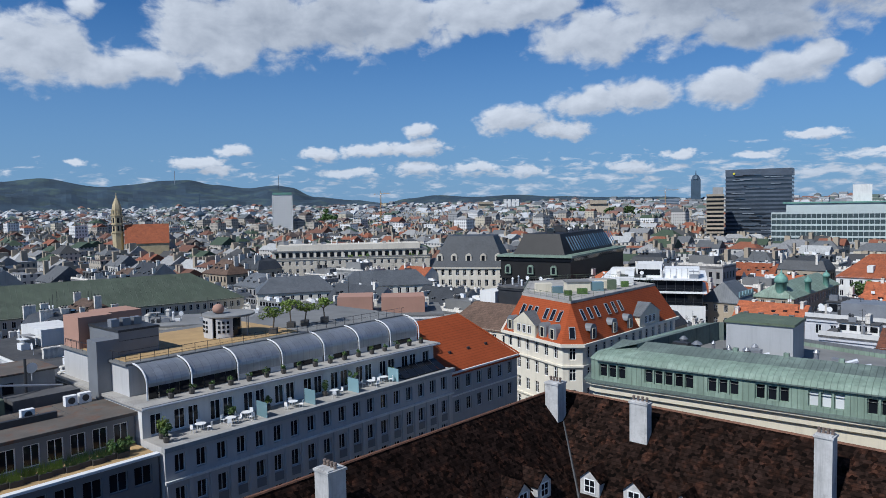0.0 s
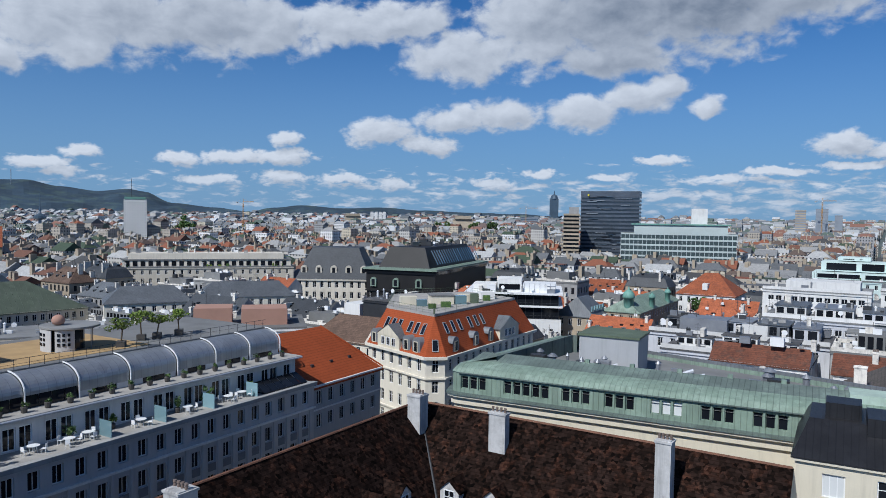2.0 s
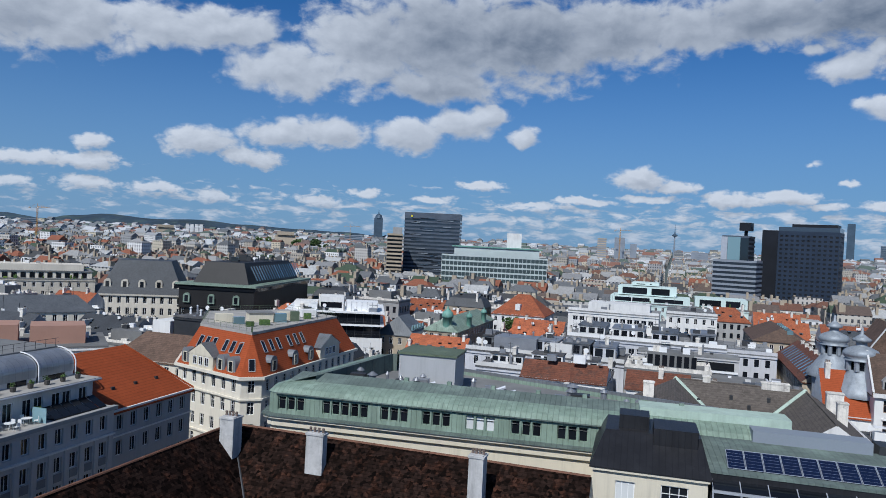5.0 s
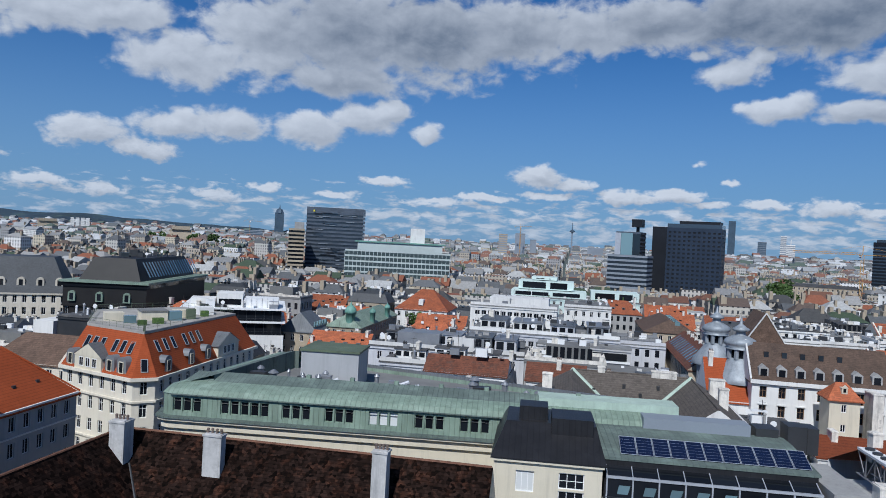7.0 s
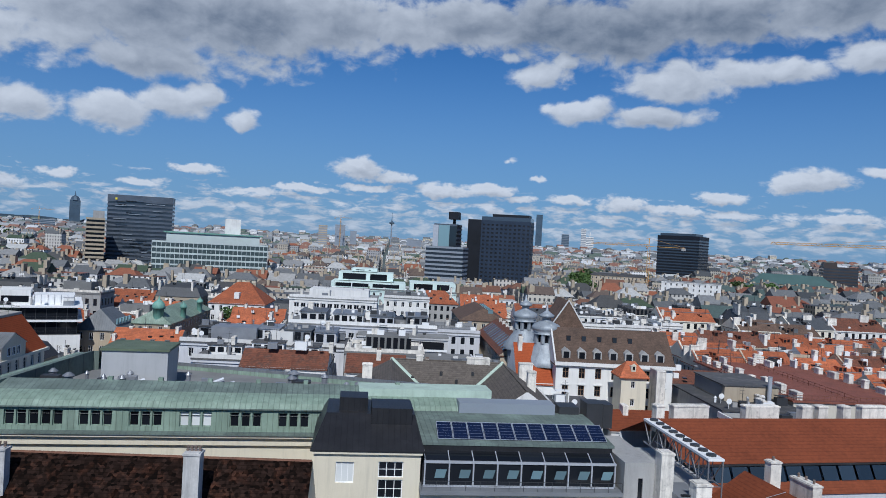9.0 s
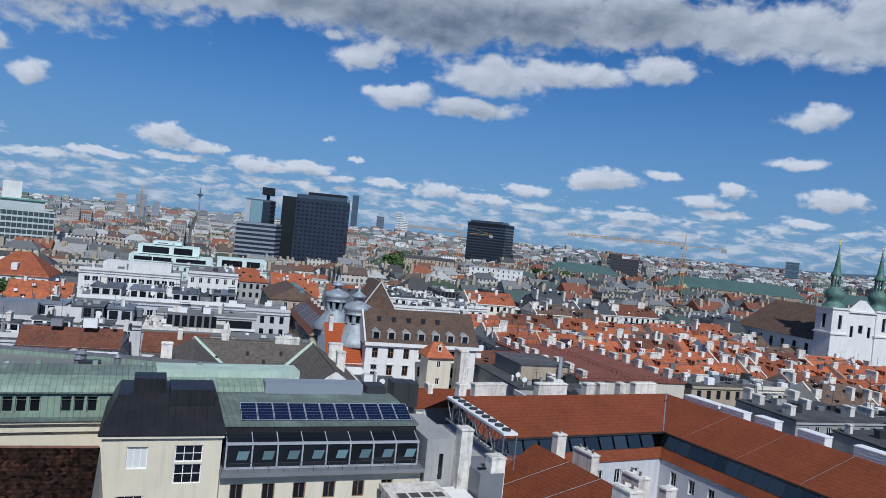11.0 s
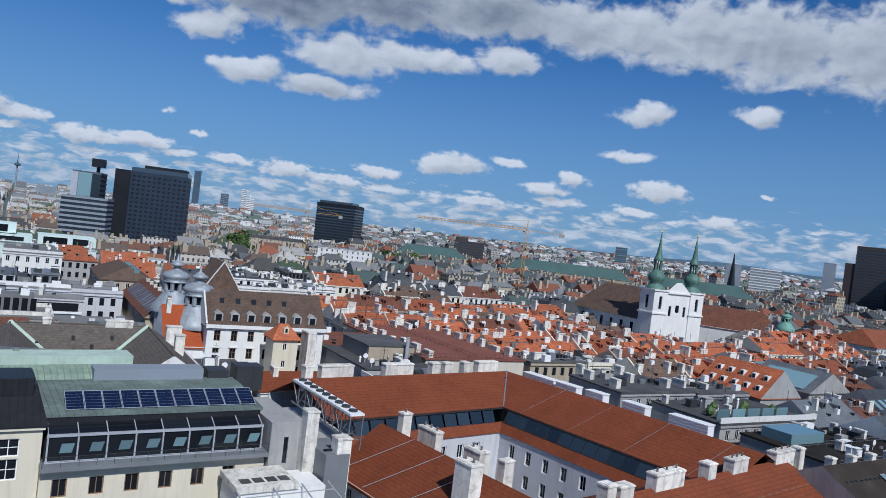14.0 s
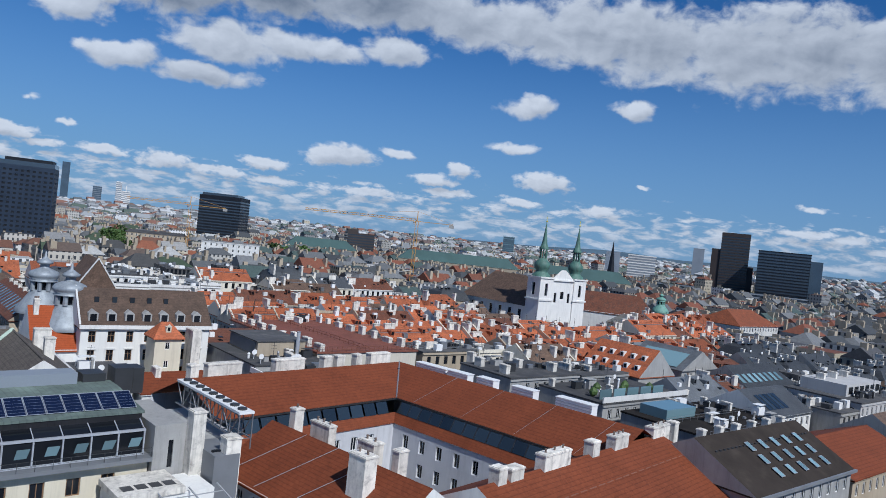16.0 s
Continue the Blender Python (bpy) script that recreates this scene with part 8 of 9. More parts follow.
    r.face([(.8, v0, 30.2), (.8, v1, 30.2), (W / 2, v1 - 7, 42.2), (W / 2, v0, 42.2)][::-1])
    r.face([(W - .8, v0, 30.2), (W - .8, v1, 30.2), (W / 2, v1 - 7, 42.2), (W / 2, v0, 42.2)])
    r.face([(.8, v1, 30.2), (W - .8, v1, 30.2), (W / 2, v1 - 7, 42.2)][::-1])
    r.face([(.8, v0, 30.2), (W - .8, v0, 30.2), (W / 2, v0, 42.2)])
    r.build("nave_roof", "dark_tile", p)
    for k in range(6):
        Shape().box(1.42, 1.5, 11 + k * 6, 12.6 + k * 6, 24.5, 28.5).build("pane", "glass", p)


twin_church()
x, y = bearing(99.6, 330)
b = hip_block("church_hall", "church with long dull red roof", x, y, -100, -34, 0, 0, 18, 29, 8.5, "rust_tile", "white_house", (0, 8), 1, ())
onion_tower(x + 2, y - 2, 33, 2.2, "bell_tower", "small white bell tower with green dome", "white_house", "copper_dome", .7)
x, y = bearing(95.9, 900)
p = thing("needle_spire", x, y, 0, 0, "dark gothic needle spire far off", "church")
Shape().lathe([(4.5, 0), (4.5, 36), (3.2, 46), (.3, 74)], 0, 0, 8).build("spire", "tower_dark", p)


# ---- cranes, masts ----
def crane(az, d, z, jib_az, jib_len, counter, base=20.0, label="yellow tower crane over a building site"):
    x, y = bearing(az, d)
    p = thing("tower_crane", x, y, 0, -jib_az, label, "crane", "cranes")
    m = Shape()
    h, k = 1.0, int((z - base) / 4)
    for sx in (-h, h):
        for sy in (-h, h):
            m.bar((sx, sy, 0), (sx, sy, z), .22)
    for i in range(k):
        zz = base + i * 4
        for s in (-h, h):
            m.bar((-h, s, zz), (h, s, zz + 4), .14).bar((s, -h, zz + 4), (s, h, zz), .14)
    m.build("mast", "crane_yellow", p)
    j = Shape()
    j.bar((-counter, 0, z), (jib_len, -.8, z), .25).bar((0, .8, z), (jib_len, .8, z), .25).bar((0, 0, z + 1.6), (jib_len, 0, z + 1.2), .22)
    for i in range(int(jib_len / 3)):
        j.bar((i * 3, -.8, z), (i * 3 + 1.5, 0, z + 1.5), .14).bar((i * 3 + 1.5, 0, z + 1.5), (i * 3 + 3, .8, z), .14)
    j.build("jib", "crane_yellow", p)
    a = Shape().bar((0, 0, z), (0, 0, z + 7), .4).bar((0, 0, z + 7), (jib_len * .6, 0, z + 1.4), .1).bar((0, 0, z + 7), (-counter, 0, z + .3), .1)
    a.build("apex", "crane_yellow", p)
    Shape().box(-counter - 1, -counter + 2.5, -1, 1, z - 2.4, z - .2).build("counterweight", "concrete", p)
    Shape().box(.8, 2.6, -2.4, -.9, z - 2.2, z - .1).build("cab", "white_paint", p)


crane(62.9, 640, height(.55, 640), -117.0, 49, 29)
crane(80.3, 500, height(1.2, 500), -99.7, 78, 25)
crane(-4.9, 1600, height(.95, 1600), 40, 30, 20)
crane(17.3, 2400, height(.8, 2400), 20, 40, 20)
crane(38.6, 1850, height(1.5, 1850), 60, 30, 16)
for a, d, top, r in ((42.65, 3200, height(1.95, 3200), 4), (-18.7, 1650, height(.85, 1650), 4)):
    x, y = bearing(a, d)
    p = thing("mast_tower", x, y, 0, 0, "slim tower with a round head far off", "tower")
    Shape().lathe([(r, 0), (r * .7, top * .7), (r * .6, top - 30)], 0, 0, 10).build("shaft", "haze_grey", p)
    Shape().lathe([(r * .6, top - 42), (r * 3, top - 38), (r * 3, top - 34), (r * .7, top - 28), (r * .3, top - 14), (.3, top + 12)], 0, 0, 12).build("head", "tower_blue", p)
x, y = bearing(-20.4, 4600)
p = thing("transmitter_mast", x, y, 0, 0, "transmitter mast on the hill", "mast")
Shape().bar((0, 0, 150), (0, 0, height(2.9, 4600)), 2.0).build("mast", "haze_grey", p)


# ---- filling the old town between the built houses ----
WALLS = ["white_house", "cream_house", "concrete", "white_house", "concrete"]


def filler(kind, L, W, z, roof, wall, seed):
    """A prototype town house, far below the scene's rim until it is copied: wall with recessed windows, roof, chimneys, dormers."""
    rnd = random.Random(seed)
    p = thing("town_house", 0, 0, 0, 0, "town house", "house", "town houses")
    u, v = L / 2, W / 2
    poly = [(-u, -v), (u, -v), (u, v), (-u, v)]
    w, gl = Shape(), Shape()
    for i in range(4):
        a, b = poly[i], poly[(i + 1) % 4]
        ln = math.hypot(b[0] - a[0], b[1] - a[1])
        hl = rows_of(ln, z - 11.0, 3, 3.5, 1.2, 2.0, 2.7, .8)
        facade(w, a, b, 0, z, hl, .25)
        dx, dy = (b[0] - a[0]) / ln, (b[1] - a[1]) / ln
        for s0, s1, za, zb in hl:
            q = [(a[0] + dx * s - dy * .2, a[1] + dy * s + dx * .2, h) for s, h in ((s0, za), (s1, za), (s1, zb), (s0, zb))]
            gl.face(q)
    if kind == "flat":
        w.face([(*q, z) for q in poly])
    w.build("wall", wall, p)
    tagged(gl.build("window_glass", "glass", p), kind="stuff")
    r = Shape()
    top = z
    if kind == "gable":
        gable(r, -u, u, -v, v, z, v * .8, 0, 1)
        top = z + v * .8
    elif kind == "hip":
        gable(r, -u, u, -v, v, z, v * .75, 0, 1, hip0=v * .9, hip1=v * .9)
        top = z + v * .75
    elif kind == "mansard":
        lo, mid = inset(poly, -.3), inset(poly, 1.6)
        hi = inset(poly, v * .75)
        for a, za, b, zb in ((lo, z, mid, z + 3.2), (mid, z + 3.2, hi, z + 4.6)):
            for i in range(4):
                j = (i + 1) % 4
                r.face([(*a[i], za), (*a[j], za), (*b[j], zb), (*b[i], zb)])
        r.face([(*q, z + 4.6) for q in hi])
        top = z + 4.6
    else:
        r.box(-u - .15, u + .15, -v - .15, v + .15, z + .01, z + .6)
        r.box(-u * .5, u * .6, -v * .5, v * .6, z + .6, z + 3.4)
        top = z + 3.4
    r.build("roof", [roof, wall], p)
    # chimneys, party walls, dormers, vents and dishes, too small to pick apart from the tower
    c = Shape()
    slope = .8 if kind == "gable" else .75 if kind == "hip" else .1

    def top_at(y):
        return top - abs(y) * slope if kind in ("gable", "hip") else top if kind == "mansard" else z + .6

    for sx in (-1, 1):
        for k in range(2 + rnd.randrange(2)):
            y, dp = (k - 1) * W * .3 + rnd.uniform(-.6, .6), rnd.choice((.6, .9, 1.4))
            h0 = top_at(y)
            hh, x = h0 + rnd.uniform(.6, 1.7), sx * (u - rnd.uniform(.5, u * .5))
            c.box(x - .4, x + .4, y - dp, y + dp, h0 - 2.5, hh, 0).box(x - .5, x + .5, y - dp - .1, y + dp + .1, hh - .25, hh - .1, 0)
            for j in range(int(dp * 2.5)):
                q = y - dp + .3 + j * .75
                c.box(x - .12, x + .12, q - .12, q + .12, hh, hh + .4, 3)
        if kind != "hip":
            x = sx * (u - .15)
            c.prism([(x - .2, -v), (x + .2, -v), (x + .2, v), (x - .2, v)], z, z + (1.0 if kind == "flat" else .3), 0)
    if kind == "flat":
        c.box(-u, u, -v, -v + .25, z + .5, z + 1.25, 0).box(-u, u, v - .25, v, z + .5, z + 1.25, 0)
        for i in range(16):
            x, y, q = rnd.uniform(-u * .9, u * .9), rnd.uniform(-v * .85, v * .85), rnd.uniform(.25, 1.1)
            base = z + 3.4 if -u * .5 < x < u * .6 and -v * .5 < y < v * .6 else z + .6
            c.box(x - q, x + q, y - q * .6, y + q * .6, base, base + q * rnd.uniform(.6, 1.8), rnd.choice((0, 1, 2, 2, 3, 4)))
        for i in range(7):
            x = -u * .48 + i * L * .085
            c.box(x, x + 1.0, -v * .5 - .03, -v * .5, z + 1.0, z + 3.0, 5)
    else:
        for sy in (-1, 1):
            for k in range(4):
                x, y, zz = (k - 1.5) * L * .22, sy * (v - 1.9), z + .9
                c.box(x - .6, x + .6, min(y, y - sy * 2.2), max(y, y - sy * 2.2), zz - .8, zz + 1.3, 4)
                c.box(x - .42, x + .42, min(y, y + sy * .03), max(y, y + sy * .03), zz - .05, zz + 1.1, 5)
            for k in range(3):
                x, y = rnd.uniform(-u * .8, u * .8), sy * v * rnd.uniform(.3, .5)
                h0 = top_at(y)
                c.box(x - .45, x + .45, y - .5, y + .5, h0 - .35, h0 + .12, 5)
    for i in range(3):
        x, y = rnd.uniform(-u * .8, u * .8), rnd.uniform(-v * .4, v * .4)
        h0 = top_at(y)
        c.bar((x, y, h0 - .5), (x, y, h0 + rnd.uniform(2, 4.5)), .05, 3)
        if i == 1:
            for h in (1.4, 1.8, 2.2):
                c.bar((x - .6, y, h0 + h), (x + .6, y, h0 + h), .03, 3)
        else:
            c.box(x - .45, x + .45, y - .08, y, h0 + .6, h0 + 1.4, 2)
    ob = c.build("roof_fitting", ["chimney", "grey_metal", "white_paint", "dark_metal", "sheet_grey", "glass"], p)
    tagged(ob, kind="stuff")
    return p


PROTOS = {}
LABELS = {"slate": "grey slate", "old_orange_tile": "weathered orange tiled", "dark_tile": "dark brown tiled", "flat_grey": "flat grey", "sheet_grey": "grey sheet-metal", "bitumen": "flat dark felt"}
n_proto = 0
for tone, kinds in (("old_orange_tile", ("gable", "hip", "gable")), ("slate", ("mansard", "gable", "mansard")), ("flat_grey", ("flat", "flat")), ("dark_tile", ("gable", "hip")),
                    ("sheet_grey", ("mansard", "hip")), ("bitumen", ("flat", "flat"))):
    for i, kind in enumerate(kinds):
        n_proto += 1
        # duller walls under dark roofs, toned down for the east's cloud shade
        wall = WALLS[n_proto % len(WALLS)] if tone in ("old_orange_tile", "flat_grey") else ("concrete", "sand_wall", "concrete")[n_proto % 3]
        ob = filler(kind, 17.0 + 2.5 * (i % 2), 12.0 + (i % 3), 24.0 + 1.0 * (n_proto % 3), tone, wall, n_proto)
        what = {"white_house": "white", "cream_house": "cream", "sand_wall": "sand-coloured", "concrete": "grey"}[wall]
        tagged(ob, f"{what} plastered town house with {LABELS[tone]} roof")
        PROTOS.setdefault(tone, []).append(ob)


def tone_at(b, d, rnd):
    k = rnd.random()
    if 60 < b < 98 and 120 < d < 300:
        return "old_orange_tile" if k < .46 else "dark_tile" if k < .6 else "flat_grey" if k < .92 else "bitumen"
    if b < 20:
        return "slate" if k < .22 else "sheet_grey" if k < .42 else "flat_grey" if k < .76 else "old_orange_tile" if k < .84 else "dark_tile"
    if b < 60:
        return "flat_grey" if k < .42 else "slate" if k < .6 else "old_orange_tile" if k < .75 else "sheet_grey" if k < .88 else "dark_tile"
    # mostly dark roofs eastwards, in place of the cloud shade there
    return "slate" if k < .3 else "bitumen" if k < .62 else "dark_tile" if k < .8 else "sheet_grey" if k < .9 else "old_orange_tile"


def spread(near, far, du, dv, street):
    """Places of houses on the old town's grid between two distances of the tower."""
    rnd = random.Random(int(near))
    c, s = math.cos(radians(G)), math.sin(radians(G))
    k = int(far / min(du, dv)) + 2
    for i in range(-k, k):
        for j in range(-k, k):
            u = i * du + (i // 4) * street + rnd.uniform(-1, 1)
            v = j * dv + (j // 3) * street + rnd.uniform(-1, 1)
            x, y = u * c - v * s, u * s + v * c
            d = math.hypot(x, y)
            b = math.degrees(math.atan2(x, y))
            if near < d < far and -40 < b < 121:
                yield x, y, d, b, rnd


used = set()
for x, y, d, b, rnd in spread(118, 325, 19.5, 14.5, 5.0):
    if kept(x, y, 4.5):
        continue
    ob = rnd.choice(PROTOS[tone_at(b, d, rnd)])
    lift = rnd.uniform(.9, 1.1) * (.88 if b < 20 and d < 290 else .84 if b > 84 else 1.0)
    m = pose(x, y, 0, 0, 0, G + 180 * rnd.randrange(2)) @ Matrix.Diagonal((1, 1, lift, 1))
    if ob.name not in used:
        used.add(ob.name)
        ob.matrix_basis = m
    else:
        copy_thing(ob, m)
for group in PROTOS.values():
    for ob in group:
        if ob.name not in used:
            for o in (*ob.children_recursive, ob):
                bpy.data.objects.remove(o)

M["far_wall"] = far_wall_material("far_wall", 0.92)
# same fronts for the east, cloud shade put into the wall colour
M["far_wall_shaded"] = far_wall_material("far_wall_shaded", 0.66)
M["far_roof"] = far_roof_material("far_roof", [(.24, .085, .045), (.10, .105, .11), (.22, .22, .22), (.15, .07, .045), (.06, .06, .06), (.30, .295, .285), (.11, .08, .065), (.13, .135, .14), (.05, .075, .045), (.40, .40, .39)])


def far_houses(name, label, near, far, du, dv, street, tall, roofs, b0=-41, b1=121, walls="far_wall"):
    s = Shape()
    c, q = math.cos(radians(G)), math.sin(radians(G))
    for x, y, d, b, rnd in spread(near, far, du, dv, street):
        if kept(x, y, 6) or not b0 < b <= b1:
            continue
        g = land(x, y) - 1
        z = g + rnd.uniform(*tall) * (1.0 if rnd.random() > .04 or d < 800 else 1.5)
        L, W = du * rnd.uniform(.36, .5), dv * rnd.uniform(.36, .5)
        P = lambda u, v, h: (x + u * c - v * q, y + u * q + v * c, h)
        a = [(-L, -W), (L, -W), (L, W), (-L, W)]
        i = len(s.v)
        s.v += [P(u, v, g) for u, v in a] + [P(u, v, z) for u, v in a]
        for k in range(4):
            s.f.append((i + k, i + (k + 1) % 4, i + 4 + (k + 1) % 4, i + 4 + k))
            s.m.append(0)
        i = len(s.v)
        kind = rnd.random()
        if kind < .6:
            h = z + W * rnd.uniform(.5, .85)
            hp = rnd.choice((0, W * .8))
            s.v += [P(u * 1.03, v * 1.05, z) for u, v in a] + [P(-L + hp, 0, h), P(L - hp, 0, h)]
            s.f += [(i, i + 1, i + 5, i + 4), (i + 2, i + 3, i + 4, i + 5), (i + 3, i, i + 4), (i + 1, i + 2, i + 5)]
            s.m += [1, 1, 1, 1]
        else:
            s.v += [P(u, v, z + .02) for u, v in a]
            s.f.append((i, i + 1, i + 2, i + 3))
            s.m.append(1)
            h = z
        for k in range(2 if d < 2200 else 0):
            u, v = rnd.uniform(-L, L) * .9, rnd.uniform(-W, W) * .6
            w2, l2, hh = rnd.uniform(.5, 1.1), rnd.uniform(.6, 2.2), (h if kind < .6 else z) + rnd.uniform(.4, 2.2)
            i = len(s.v)
            bx = [(u - w2, v - l2), (u + w2, v - l2), (u + w2, v + l2), (u - w2, v + l2)]
            s.v += [P(m, n, z - 1) for m, n in bx] + [P(m, n, hh) for m, n in bx]
            for k2 in range(4):
                s.f.append((i + k2, i + (k2 + 1) % 4, i + 4 + (k2 + 1) % 4, i + 4 + k2))
                s.m.append(2)
            s.f.append((i + 4, i + 5, i + 6, i + 7))
            s.m.append(2)
    ob = s.build(name, [walls, roofs, "sand_wall"])
    tagged(ob, label, "houses", kind="stuff")


far_houses("middle_city", "close-packed city houses with red and grey roofs", 330, 1250, 20, 15, 9, (21, 28), "far_roof", -41, 66)
# roof tones of the east, darkened to stand in for cloud shade
M["far_roof_shaded"] = far_roof_material("far_roof_shaded", [(.16, .06, .035), (.06, .065, .07), (.12, .125, .13), (.045, .05, .055), (.08, .08, .085), (.17, .175, .18), (.06, .09, .085), (.20, .07, .04)])
far_houses("east_city", "close-packed city houses, walls and roofs darkened for cloud shade", 330, 1250, 21, 16, 6, (22, 28), "far_roof_shaded", 66, 121, "far_wall_shaded")
# the roof tones again, paled and greyed as haze would do
M["far_roof_hazed"] = far_roof_material("far_roof_hazed", [(.22, .11, .08), (.16, .17, .18), (.30, .31, .32), (.14, .10, .09), (.12, .13, .135), (.36, .37, .37), (.09, .12, .10), (.20, .21, .22), (.48, .49, .50)])
far_houses("far_city", "distant city houses up to the foot of the hills", 1250, 3700, 34, 26, 14, (12, 24), "far_roof_hazed")


# ---- loose things and small details near the tower ----
def leaves(name, cx, cy, cz, r, n, seed, mat, parent, flat=1.0, size=.16):
    """A crown of many small leaf clumps with gaps."""
    rnd = random.Random(seed)
    s = Shape()
    lobes = [(rnd.gauss(0, .45) * r, rnd.gauss(0, .45) * r, rnd.gauss(0, .35) * r * flat, rnd.uniform(.35, .6) * r) for _ in range(7)]
    for i in range(n):
        lx, ly, lz, lr = rnd.choice(lobes)
        d = Vector((rnd.gauss(0, 1), rnd.gauss(0, 1), rnd.gauss(0, 1))).normalized() * (lr * rnd.uniform(.6, 1.05))
        p = Vector((cx + lx + d.x, cy + ly + d.y, cz + lz + d.z * flat))
        a = Vector((rnd.gauss(0, 1), rnd.gauss(0, 1), rnd.gauss(0, .6))).normalized() * size * rnd.uniform(.6, 1.5)
        b = a.cross(Vector((rnd.gauss(0, 1), rnd.gauss(0, 1), rnd.gauss(0, 1)))).normalized() * size * rnd.uniform(.5, 1.0)
        s.face([p - a, p + b * .8, p + a, p - b * .8])
    ob = s.build(name, mat, parent)
    return ob


def potted_tree(x, y, z, h, r, seed, label="small umbrella-shaped tree in a dark planter", mat="leaf_bright"):
    p = thing("potted_tree", x, y, z, 0, label, "tree", "potted trees")
    Shape().box(-.5, .5, -.5, .5, 0, .75).build("planter", "pot", p)
    t = Shape()
    rnd = random.Random(seed)
    top = Vector((rnd.uniform(-.2, .2), rnd.uniform(-.2, .2), h * .6))
    t.bar((0, 0, .6), top, .09, 0, 6)
    for k in range(5):
        a = 2 * math.pi * k / 5
        t.bar(top, top + Vector((math.cos(a) * r * .6, math.sin(a) * r * .6, h * .25)), .045, 0, 5)
    t.build("trunk", "bark", p)
    leaves("crown", top.x, top.y, h * .86, r, 420, seed, mat, p, .55)
    return p


def on_house(u, v, a=48.4, o=(-27.2, 67.6)):
    c, s = math.cos(radians(a)), math.sin(radians(a))
    return o[0] + u * c - v * s, o[1] + u * s + v * c


for i, (u, v, h, r) in enumerate(((20.8, 11.4, 3.4, 1.5), (25.2, 13.6, 3.6, 1.5), (27.2, 13.2, 3.0, 1.3), (30.6, 13.2, 3.2, 1.4))):
    potted_tree(*on_house(u, v), 37.9, h, r, i)


def pavilion():
    x, y = on_house(16.4, 15.6)
    p = thing("roof_pavilion", x, y, 37.9, 48.4, "round roof pavilion with pierced white wall and flat disc roof", "pavilion")
    p.matrix_basis = p.matrix_basis @ Matrix.Scale(.8, 4)
    w = Shape()
    for a0, a1 in ((150, 205), (215, 262)):
        k = 6
        for i in range(k):
            t0, t1 = radians(a0 + (a1 - a0) * i / k), radians(a0 + (a1 - a0) * (i + 1) / k)
            for r, flip in ((3.2, 1), (2.95, -1)):
                q = [(r * math.cos(t0), r * math.sin(t0), 0), (r * math.cos(t1), r * math.sin(t1), 0), (r * math.cos(t1), r * math.sin(t1), 3.2), (r * math.cos(t0), r * math.sin(t0), 3.2)]
                w.face(q[::flip])
    w.build("curved_wall", "grey_wall", p)
    for i, a in enumerate((160, 172, 184, 224, 236, 248)):
        t = radians(a)
        for h in (.9, 1.6, 2.3):
            q = Shape().box(-.18, .18, -.06, .06, h, h + .42)
            ob = q.build("peep_window", "glass", p)
            ob.matrix_basis = pose(3.22 * math.cos(t), 3.22 * math.sin(t), 0, 0, 0, a + 90)
    Shape().lathe([(2.6, 0), (2.6, 3.1)], 0, 0, 20).build("glass_drum", "glass", p)
    Shape().lathe([(3.9, 3.2), (4.1, 3.3), (4.1, 3.55), (3.8, 3.6)], .8, 0, 28).build("roof_disc", "flat_grey", p)
    Shape().lathe([(.2, 3.6), (.75, 3.8), (.95, 4.3), (.8, 4.8), (.35, 5.1), (.05, 5.15)], -.8, .3, 16).build("ball", "terracotta_wall", p, "", True)
    for a in (20, 75, 120, 300, 345):
        t = radians(a)
        Shape().bar((3.5 * math.cos(t) + .4, 3.5 * math.sin(t), 0), (3.5 * math.cos(t) + .4, 3.5 * math.sin(t), 3.2), .07, 0, 6).build("column", "grey_metal", p)


pavilion()


def roof_boxes():
    """Plant rooms at the joint of the two office houses."""
    x, y = on_house(0, 0)
    p = thing("plant_room", x, y, 0, 48.4, "grey clad roof plant rooms beside a terracotta box", "plant room")
    Shape().box(2.0, 6.6, 13.4, 21.0, 36.0, 40.6).build("clad_box", "clad_grey", p)
    Shape().box(1.9, 6.7, 13.3, 21.1, 40.6, 40.85).build("lid", "dark_metal", p)
    Shape().box(-.6, 1.9, 13.0, 15.4, 33.6, 40.0).build("shaft", "clad_grey", p)
    Shape().box(1.0, 5.0, 21.6, 26.0, 34.0, 41.6).build("terracotta_box", "terracotta_wall", p)
    for k in range(3):
        Shape().box(2.4 + k * 1.3, 3.3 + k * 1.3, 16, 17, 40.85, 41.7).build("air_unit", "grey_metal", p)
    for h in (37.2, 38.4, 39.6):
        Shape().box(2.0, 6.6, 13.36, 13.4, h, h + .04).build("joint", "dark_metal", p)


roof_boxes()


